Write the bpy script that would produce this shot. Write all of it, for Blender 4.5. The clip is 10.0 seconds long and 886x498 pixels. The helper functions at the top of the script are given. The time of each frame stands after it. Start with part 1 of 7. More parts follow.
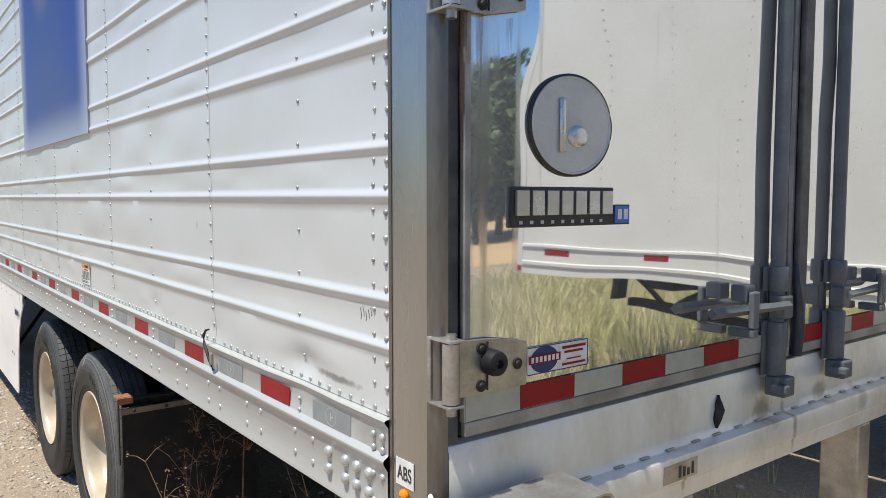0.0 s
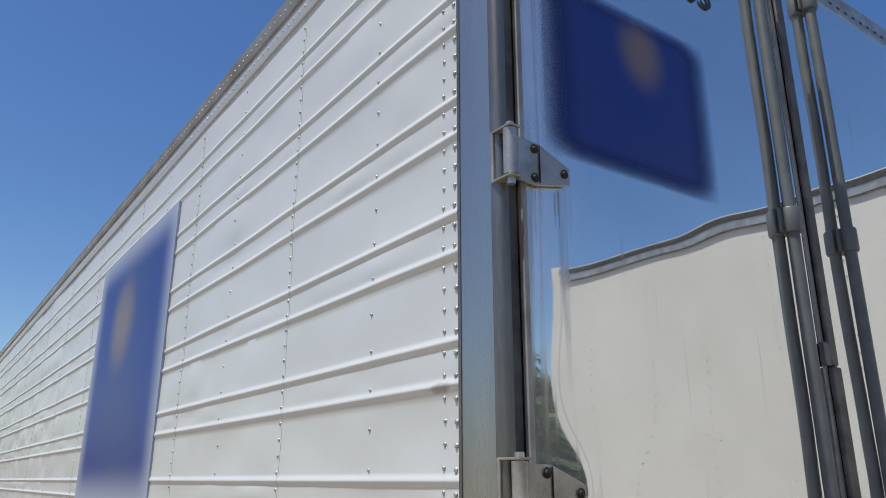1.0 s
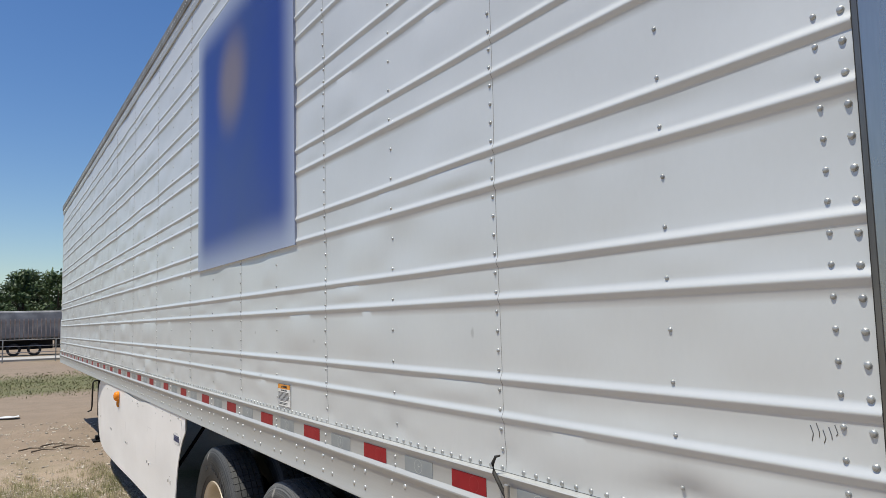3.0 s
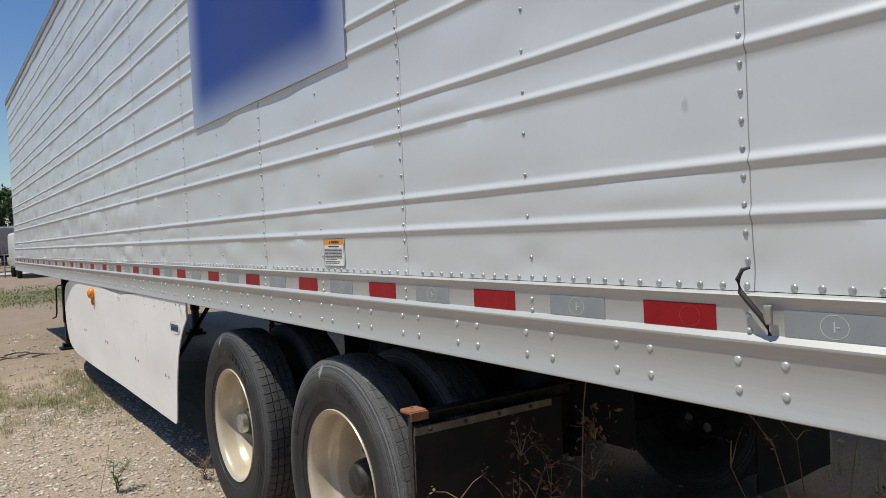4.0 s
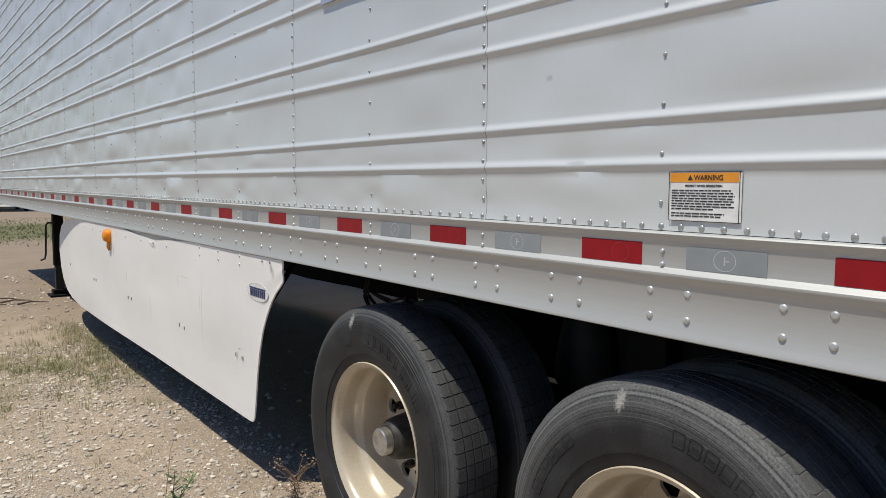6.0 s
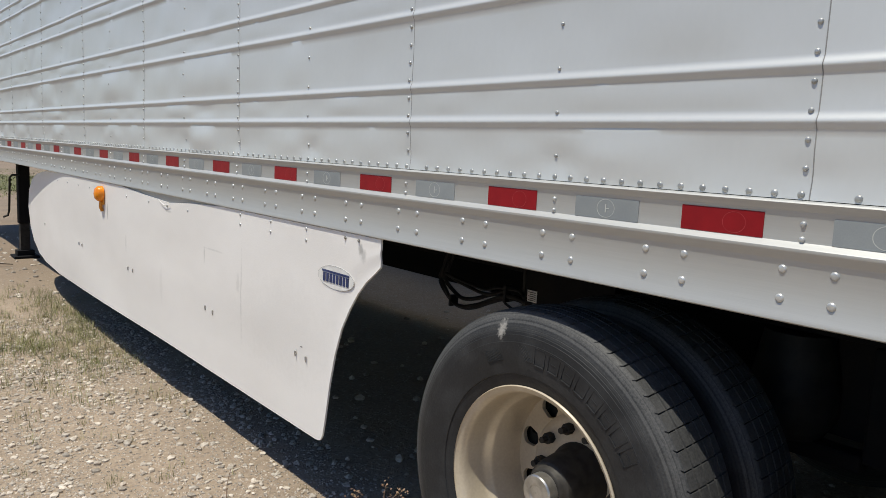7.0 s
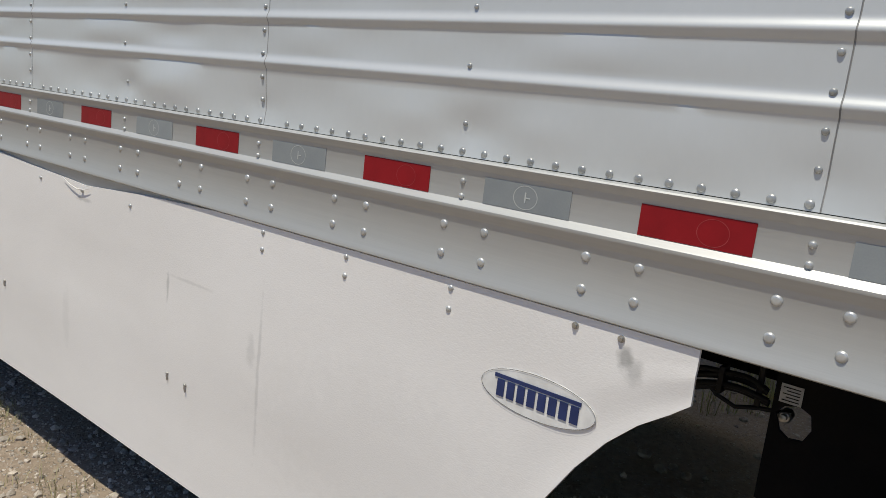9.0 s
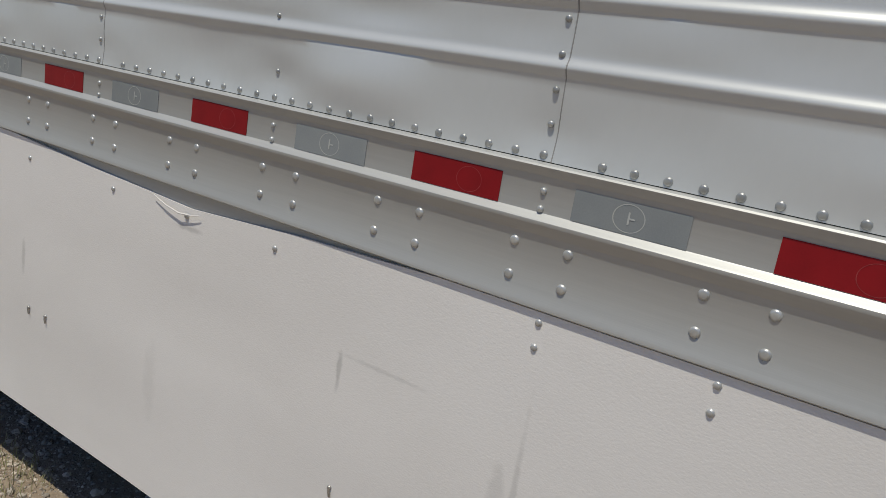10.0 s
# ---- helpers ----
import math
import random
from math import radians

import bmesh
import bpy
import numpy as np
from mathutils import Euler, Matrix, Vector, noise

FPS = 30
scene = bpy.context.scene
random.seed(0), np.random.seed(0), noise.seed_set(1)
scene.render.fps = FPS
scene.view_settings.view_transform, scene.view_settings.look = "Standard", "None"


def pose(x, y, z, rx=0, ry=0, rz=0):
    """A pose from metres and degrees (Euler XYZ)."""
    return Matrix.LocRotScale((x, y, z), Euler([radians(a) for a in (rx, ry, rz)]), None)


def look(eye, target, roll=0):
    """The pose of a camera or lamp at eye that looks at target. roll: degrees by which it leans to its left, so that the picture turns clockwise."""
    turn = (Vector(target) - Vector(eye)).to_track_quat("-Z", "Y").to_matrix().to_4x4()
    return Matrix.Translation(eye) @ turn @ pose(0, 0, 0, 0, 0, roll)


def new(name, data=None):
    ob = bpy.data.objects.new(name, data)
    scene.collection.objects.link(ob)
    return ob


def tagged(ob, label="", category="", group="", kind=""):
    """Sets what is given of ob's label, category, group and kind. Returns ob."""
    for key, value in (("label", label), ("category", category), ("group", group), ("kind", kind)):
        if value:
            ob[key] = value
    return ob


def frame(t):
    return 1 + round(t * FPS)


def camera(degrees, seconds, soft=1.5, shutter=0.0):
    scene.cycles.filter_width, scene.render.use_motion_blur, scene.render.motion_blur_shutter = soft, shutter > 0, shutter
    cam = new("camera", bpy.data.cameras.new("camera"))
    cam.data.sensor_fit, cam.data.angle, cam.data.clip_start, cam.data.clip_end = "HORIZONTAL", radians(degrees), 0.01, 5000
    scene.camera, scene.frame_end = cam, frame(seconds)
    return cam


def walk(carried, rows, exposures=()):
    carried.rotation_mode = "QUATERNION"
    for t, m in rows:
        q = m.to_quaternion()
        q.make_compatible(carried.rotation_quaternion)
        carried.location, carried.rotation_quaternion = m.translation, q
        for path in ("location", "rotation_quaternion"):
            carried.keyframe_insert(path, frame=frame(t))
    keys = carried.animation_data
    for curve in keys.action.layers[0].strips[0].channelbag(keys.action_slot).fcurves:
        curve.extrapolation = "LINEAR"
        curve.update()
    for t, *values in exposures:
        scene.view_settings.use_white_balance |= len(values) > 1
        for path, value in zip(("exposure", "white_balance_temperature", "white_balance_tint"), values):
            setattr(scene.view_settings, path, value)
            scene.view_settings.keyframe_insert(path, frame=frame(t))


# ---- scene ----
cam = camera(61.6, 10.0, soft=0.8)
PATH = [
    (0, (-0.858, -1.263, 1.749), (0.358, 0.32, 1.611), -0.0),
    (0.5, (-0.929, -1.291, 2.023), (0.262, 0.293, 2.295), -0.5),
    (1, (-1.043, -1.381, 2.181), (0.055, 0.182, 2.774), -0.0),
    (1.5, (-1.105, -1.389, 2.132), (-0.114, 0.19, 2.856), 1.1),
    (2, (-1.151, -1.299, 2.022), (-0.206, 0.348, 2.651), 1.1),
    (2.5, (-1.175, -1.002, 1.866), (-0.201, 0.697, 2.275), -0.0),
    (3, (-1.208, -0.629, 1.702), (-0.172, 1.071, 1.889), -1.5),
    (3.2, (-1.213, -0.444, 1.622), (-0.145, 1.243, 1.74), -2.0),
    (4.3, (-1.341, 0.459, 1.412), (-0.196, 2.097, 1.336), -2.3),
    (4.5, (-1.368, 0.617, 1.415), (-0.215, 2.249, 1.332), -1.9),
    (5, (-1.363, 1.071, 1.397), (-0.201, 2.695, 1.288), -1.6),
    (5.2, (-1.337, 1.242, 1.401), (-0.178, 2.867, 1.287), -1.2),
    (6.3, (-1.411, 2.206, 1.356), (-0.204, 3.787, 1.151), 0.9),
    (6.5, (-1.431, 2.428, 1.329), (-0.21, 3.996, 1.105), 1.3),
    (7, (-1.423, 2.917, 1.343), (-0.147, 4.435, 1.083), 2.6),
    (7.5, (-1.383, 3.315, 1.366), (-0.036, 4.765, 1.079), 3.7),
    (8, (-1.294, 3.717, 1.359), (0.128, 5.089, 1.054), 4.6),
    (8.5, (-1.164, 4.109, 1.386), (0.337, 5.39, 1.06), 5.3),
    (9, (-1.149, 4.569, 1.372), (0.408, 5.766, 0.998), 6.3),
    (9.5, (-1.124, 4.993, 1.35), (0.475, 6.119, 0.933), 7.4),
    (10, (-1.076, 5.52, 1.393), (0.562, 6.574, 0.938), 9.2),
]
walk(cam, [(t, look(eye, target, roll)) for t, eye, target, roll in PATH],
     [(0.0, 0.25, 6710, 5), (0.5, 0.10, 6710, 5), (1.0, 0.04, 6790, 5), (1.5, 0.08, 6770, 5), (2.0, 0.08, 6780, 5), (2.5, -0.01, 6790, 5), (3.0, -0.08, 6670, 5), (3.2, -0.12, 6710, 5), (4.3, -0.21, 6710, 5), (6.5, -0.19, 6760, 5), (8.0, -0.21, 6790, 5), (8.5, -0.25, 6790, 5), (9.0, -0.41, 6790, 5), (9.5, -0.61, 6790, 5), (10.0, -0.76, 6790, 5)])

# ---- light ----
SUN_WAY = Vector((0.38, -0.02, -1.0)).normalized()
world = bpy.data.worlds.new("world")
scene.world = world
world.use_nodes = True
wn = world.node_tree.nodes
sky = wn.new("ShaderNodeTexSky")
sky.sky_type = "NISHITA"
sky.sun_disc = False
sky.sun_elevation = math.asin(-SUN_WAY.z)
sky.sun_rotation = math.atan2(-SUN_WAY.x, -SUN_WAY.y)
sky.altitude = 200
sky.air_density, sky.dust_density, sky.ozone_density = 1.0, 0.8, 2.0
deep = wn.new("ShaderNodeHueSaturation")
deep.inputs["Saturation"].default_value = 1.28
deep.inputs["Hue"].default_value = 0.511
world.node_tree.links.new(sky.outputs[0], deep.inputs["Color"])
world.node_tree.links.new(deep.outputs[0], wn["Background"].inputs[0])
wn["Background"].inputs[1].default_value = 0.128
sun_data = bpy.data.lights.new("sun", "SUN")
sun_data.energy, sun_data.angle, sun_data.color = 5.0, radians(0.53), (1.0, 0.955, 0.89)
sun = new("sun", sun_data)
sun.matrix_world = look((-20, 3, 36), Vector((-20, 3, 36)) + SUN_WAY)

GZ = -0.10           # ground level
PANEL = 1.245        # width of one side panel
SEAM = 1.06          # first seam
TAIL, NOSE = 0.03, 16.0
WIDE = 2.70


# ---- materials ----
def shader(name, colour, rough=0.5, metal=0.0, second=None, scale=6.0, detail=4.0, mix=(0.4, 0.6), grain=0.0, grain_scale=200.0,
           bump=0.0, bump_scale=20.0, stretch=(1, 1, 1), rough_var=0.08, random_tint=0.0, spec=0.5):
    """A surface: two colours mixed by noise, finer grain, uneven gloss and fine relief, in metres."""
    m = bpy.data.materials.new(name)
    m.use_nodes = True
    n, l = m.node_tree.nodes, m.node_tree.links
    b = n["Principled BSDF"]
    co = n.new("ShaderNodeTexCoord")
    mp = n.new("ShaderNodeMapping")
    mp.inputs["Scale"].default_value = stretch
    l.new(co.outputs["Object"], mp.inputs[0])
    n1 = n.new("ShaderNodeTexNoise")
    n1.inputs["Scale"].default_value, n1.inputs["Detail"].default_value = scale, detail
    l.new(mp.outputs[0], n1.inputs["Vector"])
    ramp = n.new("ShaderNodeValToRGB")
    ramp.color_ramp.elements[0].position, ramp.color_ramp.elements[1].position = mix
    ramp.color_ramp.elements[0].color = (*colour, 1)
    ramp.color_ramp.elements[1].color = (*(second or colour), 1)
    l.new(n1.outputs["Fac"], ramp.inputs[0])
    out = ramp.outputs[0]
    n2 = n.new("ShaderNodeTexNoise")
    n2.inputs["Scale"].default_value, n2.inputs["Detail"].default_value = grain_scale, 3.0
    l.new(mp.outputs[0], n2.inputs["Vector"])
    if grain:
        mx = n.new("ShaderNodeMix")
        mx.data_type, mx.blend_type = "RGBA", "OVERLAY"
        mx.inputs["Factor"].default_value = grain
        l.new(out, mx.inputs["A"])
        gr = n.new("ShaderNodeRGBToBW")
        l.new(n2.outputs["Color"], gr.inputs[0])
        l.new(gr.outputs[0], mx.inputs["B"])
        out = mx.outputs["Result"]
    if random_tint:
        info = n.new("ShaderNodeObjectInfo")
        mr = n.new("ShaderNodeMapRange")
        mr.inputs["To Min"].default_value, mr.inputs["To Max"].default_value = 1 - random_tint, 1 + random_tint
        l.new(info.outputs["Random"], mr.inputs["Value"])
        hs = n.new("ShaderNodeHueSaturation")
        l.new(mr.outputs[0], hs.inputs["Value"])
        l.new(out, hs.inputs["Color"])
        out = hs.outputs[0]
    l.new(out, b.inputs["Base Color"])
    rr = n.new("ShaderNodeMapRange")
    rr.inputs["To Min"].default_value, rr.inputs["To Max"].default_value = max(0.0, rough - rough_var), min(1.0, rough + rough_var)
    l.new(n1.outputs["Fac"], rr.inputs["Value"])
    l.new(rr.outputs[0], b.inputs["Roughness"])
    b.inputs["Metallic"].default_value = metal
    b.inputs["Specular IOR Level"].default_value = spec
    if bump:
        n3 = n.new("ShaderNodeTexNoise")
        n3.inputs["Scale"].default_value, n3.inputs["Detail"].default_value = bump_scale, 4.0
        l.new(mp.outputs[0], n3.inputs["Vector"])
        bp = n.new("ShaderNodeBump")
        bp.inputs["Strength"].default_value, bp.inputs["Distance"].default_value = 1.0, bump
        l.new(n3.outputs["Fac"], bp.inputs["Height"])
        l.new(bp.outputs[0], b.inputs["Normal"])
    return m


SKIN = shader("coated_aluminium", (0.622, 0.636, 0.630), 0.38, 0.20, (0.582, 0.597, 0.593), 1.9, 5, (0.36, 0.74), 0.04, 70, 0.0006, 7, (1, 1, 0.55), rough_var=0.08, random_tint=0.02, spec=0.4)
SEALANT = shader("grey_joint_sealant", (0.20, 0.20, 0.195), 0.6, 0.0, (0.30, 0.295, 0.285), 9.0, 5)
RAIL = shader("extruded_aluminium", (0.512, 0.514, 0.495), 0.46, 0.34, (0.458, 0.460, 0.444), 3.0, 5, (0.3, 0.8), 0.09, 160, 0.0001, 420, (1, 0.03, 1))
TOPRAIL = shader("weathered_top_rail", (0.27, 0.26, 0.24), 0.55, 0.45, (0.18, 0.165, 0.135), 5.0, 6, (0.35, 0.7), 0.3, 150, 0.0004, 60)
PANEL_RIVET = shader("dull_rivet", (0.47, 0.475, 0.46), 0.36, 0.5, (0.34, 0.345, 0.335), 40.0, 3)
RIVET = shader("rivet_metal", (0.60, 0.605, 0.59), 0.36, 0.5, (0.48, 0.485, 0.475), 40.0, 3)
STEEL = shader("brushed_stainless", (0.46, 0.455, 0.44), 0.28, 0.88, (0.36, 0.35, 0.335), 3.0, 5, (0.35, 0.75), 0.12, 260, 0.00008, 500, (1, 1, 0.06), 0.07)
MIRROR = shader("polished_stainless", (0.90, 0.90, 0.88), 0.022, 1.0, (0.83, 0.825, 0.805), 2.0, 5, (0.35, 0.8), 0.05, 120, rough_var=0.016)
STEELEDGE = shader("dark_post_corner", (0.24, 0.23, 0.215), 0.34, 0.75, (0.13, 0.12, 0.105), 9.0, 7, (0.35, 0.7), 0.3, 120, 0.0002, 300, (1, 1, 0.2), 0.1)


def add_specks(m):
    """Dried mud splashes: small matt specks in loose clusters on a polished sheet."""
    n, l = m.node_tree.nodes, m.node_tree.links
    b = n["Principled BSDF"]
    co = n.new("ShaderNodeTexCoord")
    vo = n.new("ShaderNodeTexVoronoi")
    vo.inputs["Scale"].default_value = 62.0
    l.new(co.outputs["Object"], vo.inputs["Vector"])
    cl = n.new("ShaderNodeTexNoise")
    cl.inputs["Scale"].default_value, cl.inputs["Detail"].default_value = 4.5, 3.0
    l.new(co.outputs["Object"], cl.inputs["Vector"])
    size = n.new("ShaderNodeMapRange")
    size.inputs["From Min"].default_value, size.inputs["From Max"].default_value = 0.42, 0.75
    size.inputs["To Min"].default_value, size.inputs["To Max"].default_value = 0.0, 0.14
    l.new(cl.outputs["Fac"], size.inputs["Value"])
    less = n.new("ShaderNodeMath")
    less.operation = "LESS_THAN"
    l.new(vo.outputs["Distance"], less.inputs[0])
    l.new(size.outputs[0], less.inputs[1])
    mx = n.new("ShaderNodeMix")
    mx.data_type = "RGBA"
    mx.inputs["B"].default_value = (0.11, 0.10, 0.085, 1)
    l.new(less.outputs[0], mx.inputs["Factor"])
    l.new(b.inputs["Base Color"].links[0].from_socket, mx.inputs["A"])
    l.new(mx.outputs["Result"], b.inputs["Base Color"])
    inv = n.new("ShaderNodeMath")
    inv.operation = "SUBTRACT"
    inv.inputs[0].default_value = 0.92
    l.new(less.outputs[0], inv.inputs[1])
    sp = n.new("ShaderNodeSeparateXYZ")
    l.new(co.outputs["Object"], sp.inputs[0])
    film = n.new("ShaderNodeMapRange")
    film.inputs["From Min"].default_value, film.inputs["From Max"].default_value = 0.10, 0.30
    film.inputs["To Min"].default_value, film.inputs["To Max"].default_value = 0.40, 0.0
    l.new(sp.outputs[0], film.inputs["Value"])
    broken = n.new("ShaderNodeMath")
    broken.operation = "MULTIPLY"
    l.new(film.outputs[0], broken.inputs[0])
    l.new(cl.outputs["Fac"], broken.inputs[1])
    rest = n.new("ShaderNodeMath")
    rest.operation = "SUBTRACT"
    rest.use_clamp = True
    l.new(inv.outputs[0], rest.inputs[0])
    l.new(broken.outputs[0], rest.inputs[1])
    l.new(rest.outputs[0], b.inputs["Metallic"])


add_specks(MIRROR)


def streak_material():
    """Thin rust run: brown film broken up along its length."""
    m = shader("rust_run", (0.20, 0.105, 0.045), 0.7, 0.0, (0.12, 0.06, 0.028), 30.0, 5)
    n, l = m.node_tree.nodes, m.node_tree.links
    co = n.new("ShaderNodeTexCoord")
    mp = n.new("ShaderNodeMapping")
    mp.inputs["Scale"].default_value = (90.0, 90.0, 5.0)
    l.new(co.outputs["Object"], mp.inputs[0])
    no = n.new("ShaderNodeTexNoise")
    no.inputs["Scale"].default_value, no.inputs["Detail"].default_value = 1.0, 4.0
    l.new(mp.outputs[0], no.inputs["Vector"])
    r = n.new("ShaderNodeMapRange")
    r.inputs["From Min"].default_value, r.inputs["From Max"].default_value = 0.40, 0.72
    r.inputs["To Max"].default_value = 0.75
    l.new(no.outputs["Fac"], r.inputs["Value"])
    l.new(r.outputs[0], n["Principled BSDF"].inputs["Alpha"])
    return m


RUSTRUN = streak_material()
SILL = shader("dull_stainless", (0.86, 0.835, 0.75), 0.36, 0.28, (0.62, 0.575, 0.47), 5.0, 8, (0.36, 0.72), 0.35, 70, 0.0012, 9, (1, 1, 0.5), 0.14)
GALV = shader("galvanised_steel", (0.50, 0.485, 0.455), 0.36, 0.7, (0.30, 0.27, 0.235), 14.0, 6, (0.35, 0.75), 0.3, 160, 0.0004, 90)
ROD = shader("grey_painted_steel", (0.115, 0.128, 0.138), 0.45, 0.0, (0.08, 0.09, 0.098), 12.0, 5, (0.35, 0.75), 0.25, 180, 0.0003, 120)
GASKET = shader("door_gasket_rubber", (0.10, 0.10, 0.10), 0.55, 0.0, (0.055, 0.055, 0.055), 12.0, 5, grain=0.2)
DARKGAP = shader("black_rubber", (0.014, 0.014, 0.015), 0.6, 0.0, (0.024, 0.024, 0.024), 20.0, 4, grain=0.2, spec=0.3)
SKIRT = shader("white_skirt_plastic", (0.84, 0.815, 0.785), 0.45, 0.0, (0.75, 0.72, 0.685), 2.2, 6, (0.35, 0.75), 0.14, 230, 0.0003, 330, (1, 0.5, 1))
TYRE = shader("tyre_rubber", (0.019, 0.0195, 0.021), 0.55, 0.0, (0.042, 0.0425, 0.044), 11.0, 9, (0.42, 0.80), 0.5, 160, 0.0008, 120, spec=0.28)
RIM = shader("cream_wheel_paint", (0.56, 0.485, 0.375), 0.32, 0.15, (0.47, 0.395, 0.285), 8.0, 6, (0.4, 0.8), 0.2, 120, 0.0003, 60)
HUB = shader("hub_iron", (0.040, 0.036, 0.031), 0.65, 0.2, (0.022, 0.019, 0.016), 25.0, 5, grain=0.3)
HUBCAP = shader("hub_cap_metal", (0.55, 0.545, 0.52), 0.35, 0.85, (0.38, 0.37, 0.35), 25.0, 4, grain=0.2)
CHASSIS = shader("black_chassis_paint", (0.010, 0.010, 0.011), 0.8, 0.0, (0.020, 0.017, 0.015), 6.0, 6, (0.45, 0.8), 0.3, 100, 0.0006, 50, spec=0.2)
RUST = shader("rusty_steel", (0.24, 0.095, 0.048), 0.75, 0.1, (0.33, 0.155, 0.085), 30.0, 6, grain=0.4, bump=0.0006, bump_scale=120)
RED = shader("red_reflective_tape", (0.275, 0.008, 0.013), 0.42, 0.0, (0.21, 0.006, 0.010), 18.0, 5, (0.4, 0.8), 0.12, 500, 0.00008, 900, random_tint=0.08, spec=0.25)
GREY = shader("grey_reflective_tape", (0.27, 0.29, 0.295), 0.38, 0.05, (0.235, 0.255, 0.265), 14.0, 5, (0.4, 0.8), 0.12, 500, 0.00008, 900, random_tint=0.08)
PALE = shader("pale_print", (0.46, 0.47, 0.46), 0.45, 0.0, (0.50, 0.51, 0.48), 30.0)
WHITE = shader("white_label", (0.78, 0.77, 0.74), 0.45, 0.0, (0.68, 0.67, 0.64), 30.0, 4)
INK = shader("black_ink", (0.02, 0.02, 0.022), 0.5, 0.0, (0.035, 0.035, 0.035), 30.0)
NAVY = shader("navy_ink", (0.018, 0.035, 0.13), 0.4, 0.0, (0.012, 0.026, 0.10), 20.0)
ORANGE = shader("orange_print", (0.75, 0.30, 0.03), 0.45, 0.0, (0.66, 0.25, 0.02), 20.0)
SKYBLUE = shader("blue_badge", (0.03, 0.16, 0.55), 0.35, 0.0, (0.025, 0.13, 0.48), 20.0)
SILVER = shader("silver_emblem", (0.62, 0.63, 0.63), 0.28, 0.8, (0.5, 0.5, 0.5), 15.0)
DISC = shader("grey_emblem_disc", (0.50, 0.52, 0.525), 0.36, 0.4, (0.42, 0.435, 0.44), 9.0, 5, grain=0.15)
WHITEPAINT = shader("white_trailer_paint", (0.615, 0.612, 0.592), 0.42, 0.0, (0.555, 0.545, 0.51), 1.6, 7, (0.35, 0.8), 0.15, 60, 0.0005, 8)
AMBER_OUT = shader("amber_lens", (0.85, 0.27, 0.01), 0.18, 0.0, (0.75, 0.22, 0.01), 20.0)
REDLENS = shader("red_lens", (0.45, 0.012, 0.012), 0.15, 0.0, (0.38, 0.01, 0.01), 20.0)
STONE = shader("gravel_stone", (0.42, 0.35, 0.275), 0.85, 0.0, (0.66, 0.59, 0.50), 40.0, 4, (0.3, 0.7), 0.3, 260, 0.001, 150)
def island_tint(m, low, high):
    """Each loose piece of a joined mesh gets its own lightness."""
    n, l = m.node_tree.nodes, m.node_tree.links
    b = n["Principled BSDF"]
    src = b.inputs["Base Color"].links[0].from_socket
    geo = n.new("ShaderNodeNewGeometry")
    mr = n.new("ShaderNodeMapRange")
    mr.inputs["To Min"].default_value, mr.inputs["To Max"].default_value = low, high
    l.new(geo.outputs["Random Per Island"], mr.inputs["Value"])
    hs = n.new("ShaderNodeHueSaturation")
    l.new(mr.outputs[0], hs.inputs["Value"])
    l.new(src, hs.inputs["Color"])
    l.new(hs.outputs[0], b.inputs["Base Color"])


island_tint(STONE, 0.50, 1.15)
GRASS = shader("dry_green_grass", (0.189, 0.202, 0.073), 0.7, 0.0, (0.396, 0.344, 0.189), 3.0, 5, (0.3, 0.7))
TALLGRASS = shader("tall_dry_grass", (0.40, 0.40, 0.16), 0.7, 0.0, (0.70, 0.61, 0.40), 1.2, 5, (0.35, 0.75))
WEED = shader("weed_leaf", (0.10, 0.16, 0.05), 0.6, 0.0, (0.07, 0.11, 0.035), 20.0)
island_tint(GRASS, 0.6, 1.3)
VERGE = shader("low_olive_weeds", (0.172, 0.185, 0.069), 0.8, 0.0, (0.267, 0.232, 0.129), 0.6, 5, (0.35, 0.7))
island_tint(TALLGRASS, 0.6, 1.3)
DEADWEED = shader("dead_weed_stalk", (0.24, 0.165, 0.10), 0.8, 0.0, (0.14, 0.08, 0.05), 30.0)
DEADLEAF = shader("dead_brown_leaf", (0.17, 0.085, 0.045), 0.8, 0.0, (0.10, 0.05, 0.03), 30.0)
LEAF = shader("tree_leaf", (0.040, 0.072, 0.020), 0.6, 0.0, (0.075, 0.112, 0.034), 0.8, 5, (0.3, 0.7))
island_tint(LEAF, 0.55, 1.35)
BARK = shader("bark", (0.10, 0.075, 0.055), 0.9, 0.0, (0.06, 0.045, 0.035), 10.0, 6, bump=0.01, bump_scale=12)
FARGREY = shader("grey_trailer_tarp", (0.26, 0.255, 0.25), 0.6, 0.1, (0.42, 0.41, 0.40), 1.6, 8, (0.42, 0.68))
FARRIB = shader("rusty_trailer_stake", (0.52, 0.455, 0.41), 0.7, 0.0, (0.36, 0.27, 0.22), 1.5, 5)
FENCE = shader("galvanised_fence_pipe", (0.42, 0.42, 0.41), 0.5, 0.5, (0.32, 0.32, 0.31), 3.0)
GLASS = shader("dark_vehicle_glass", (0.02, 0.025, 0.03), 0.08, 0.0, (0.03, 0.035, 0.04), 3.0)
CONCRETE = shader("pale_concrete", (0.46, 0.44, 0.41), 0.85, 0.0, (0.38, 0.36, 0.33), 1.5, 6, grain=0.3, bump=0.002, bump_scale=30)
MUD = shader("mud_flap_rubber", (0.012, 0.012, 0.013), 0.7, 0.0, (0.022, 0.020, 0.018), 8.0, 6, grain=0.3, spec=0.3)


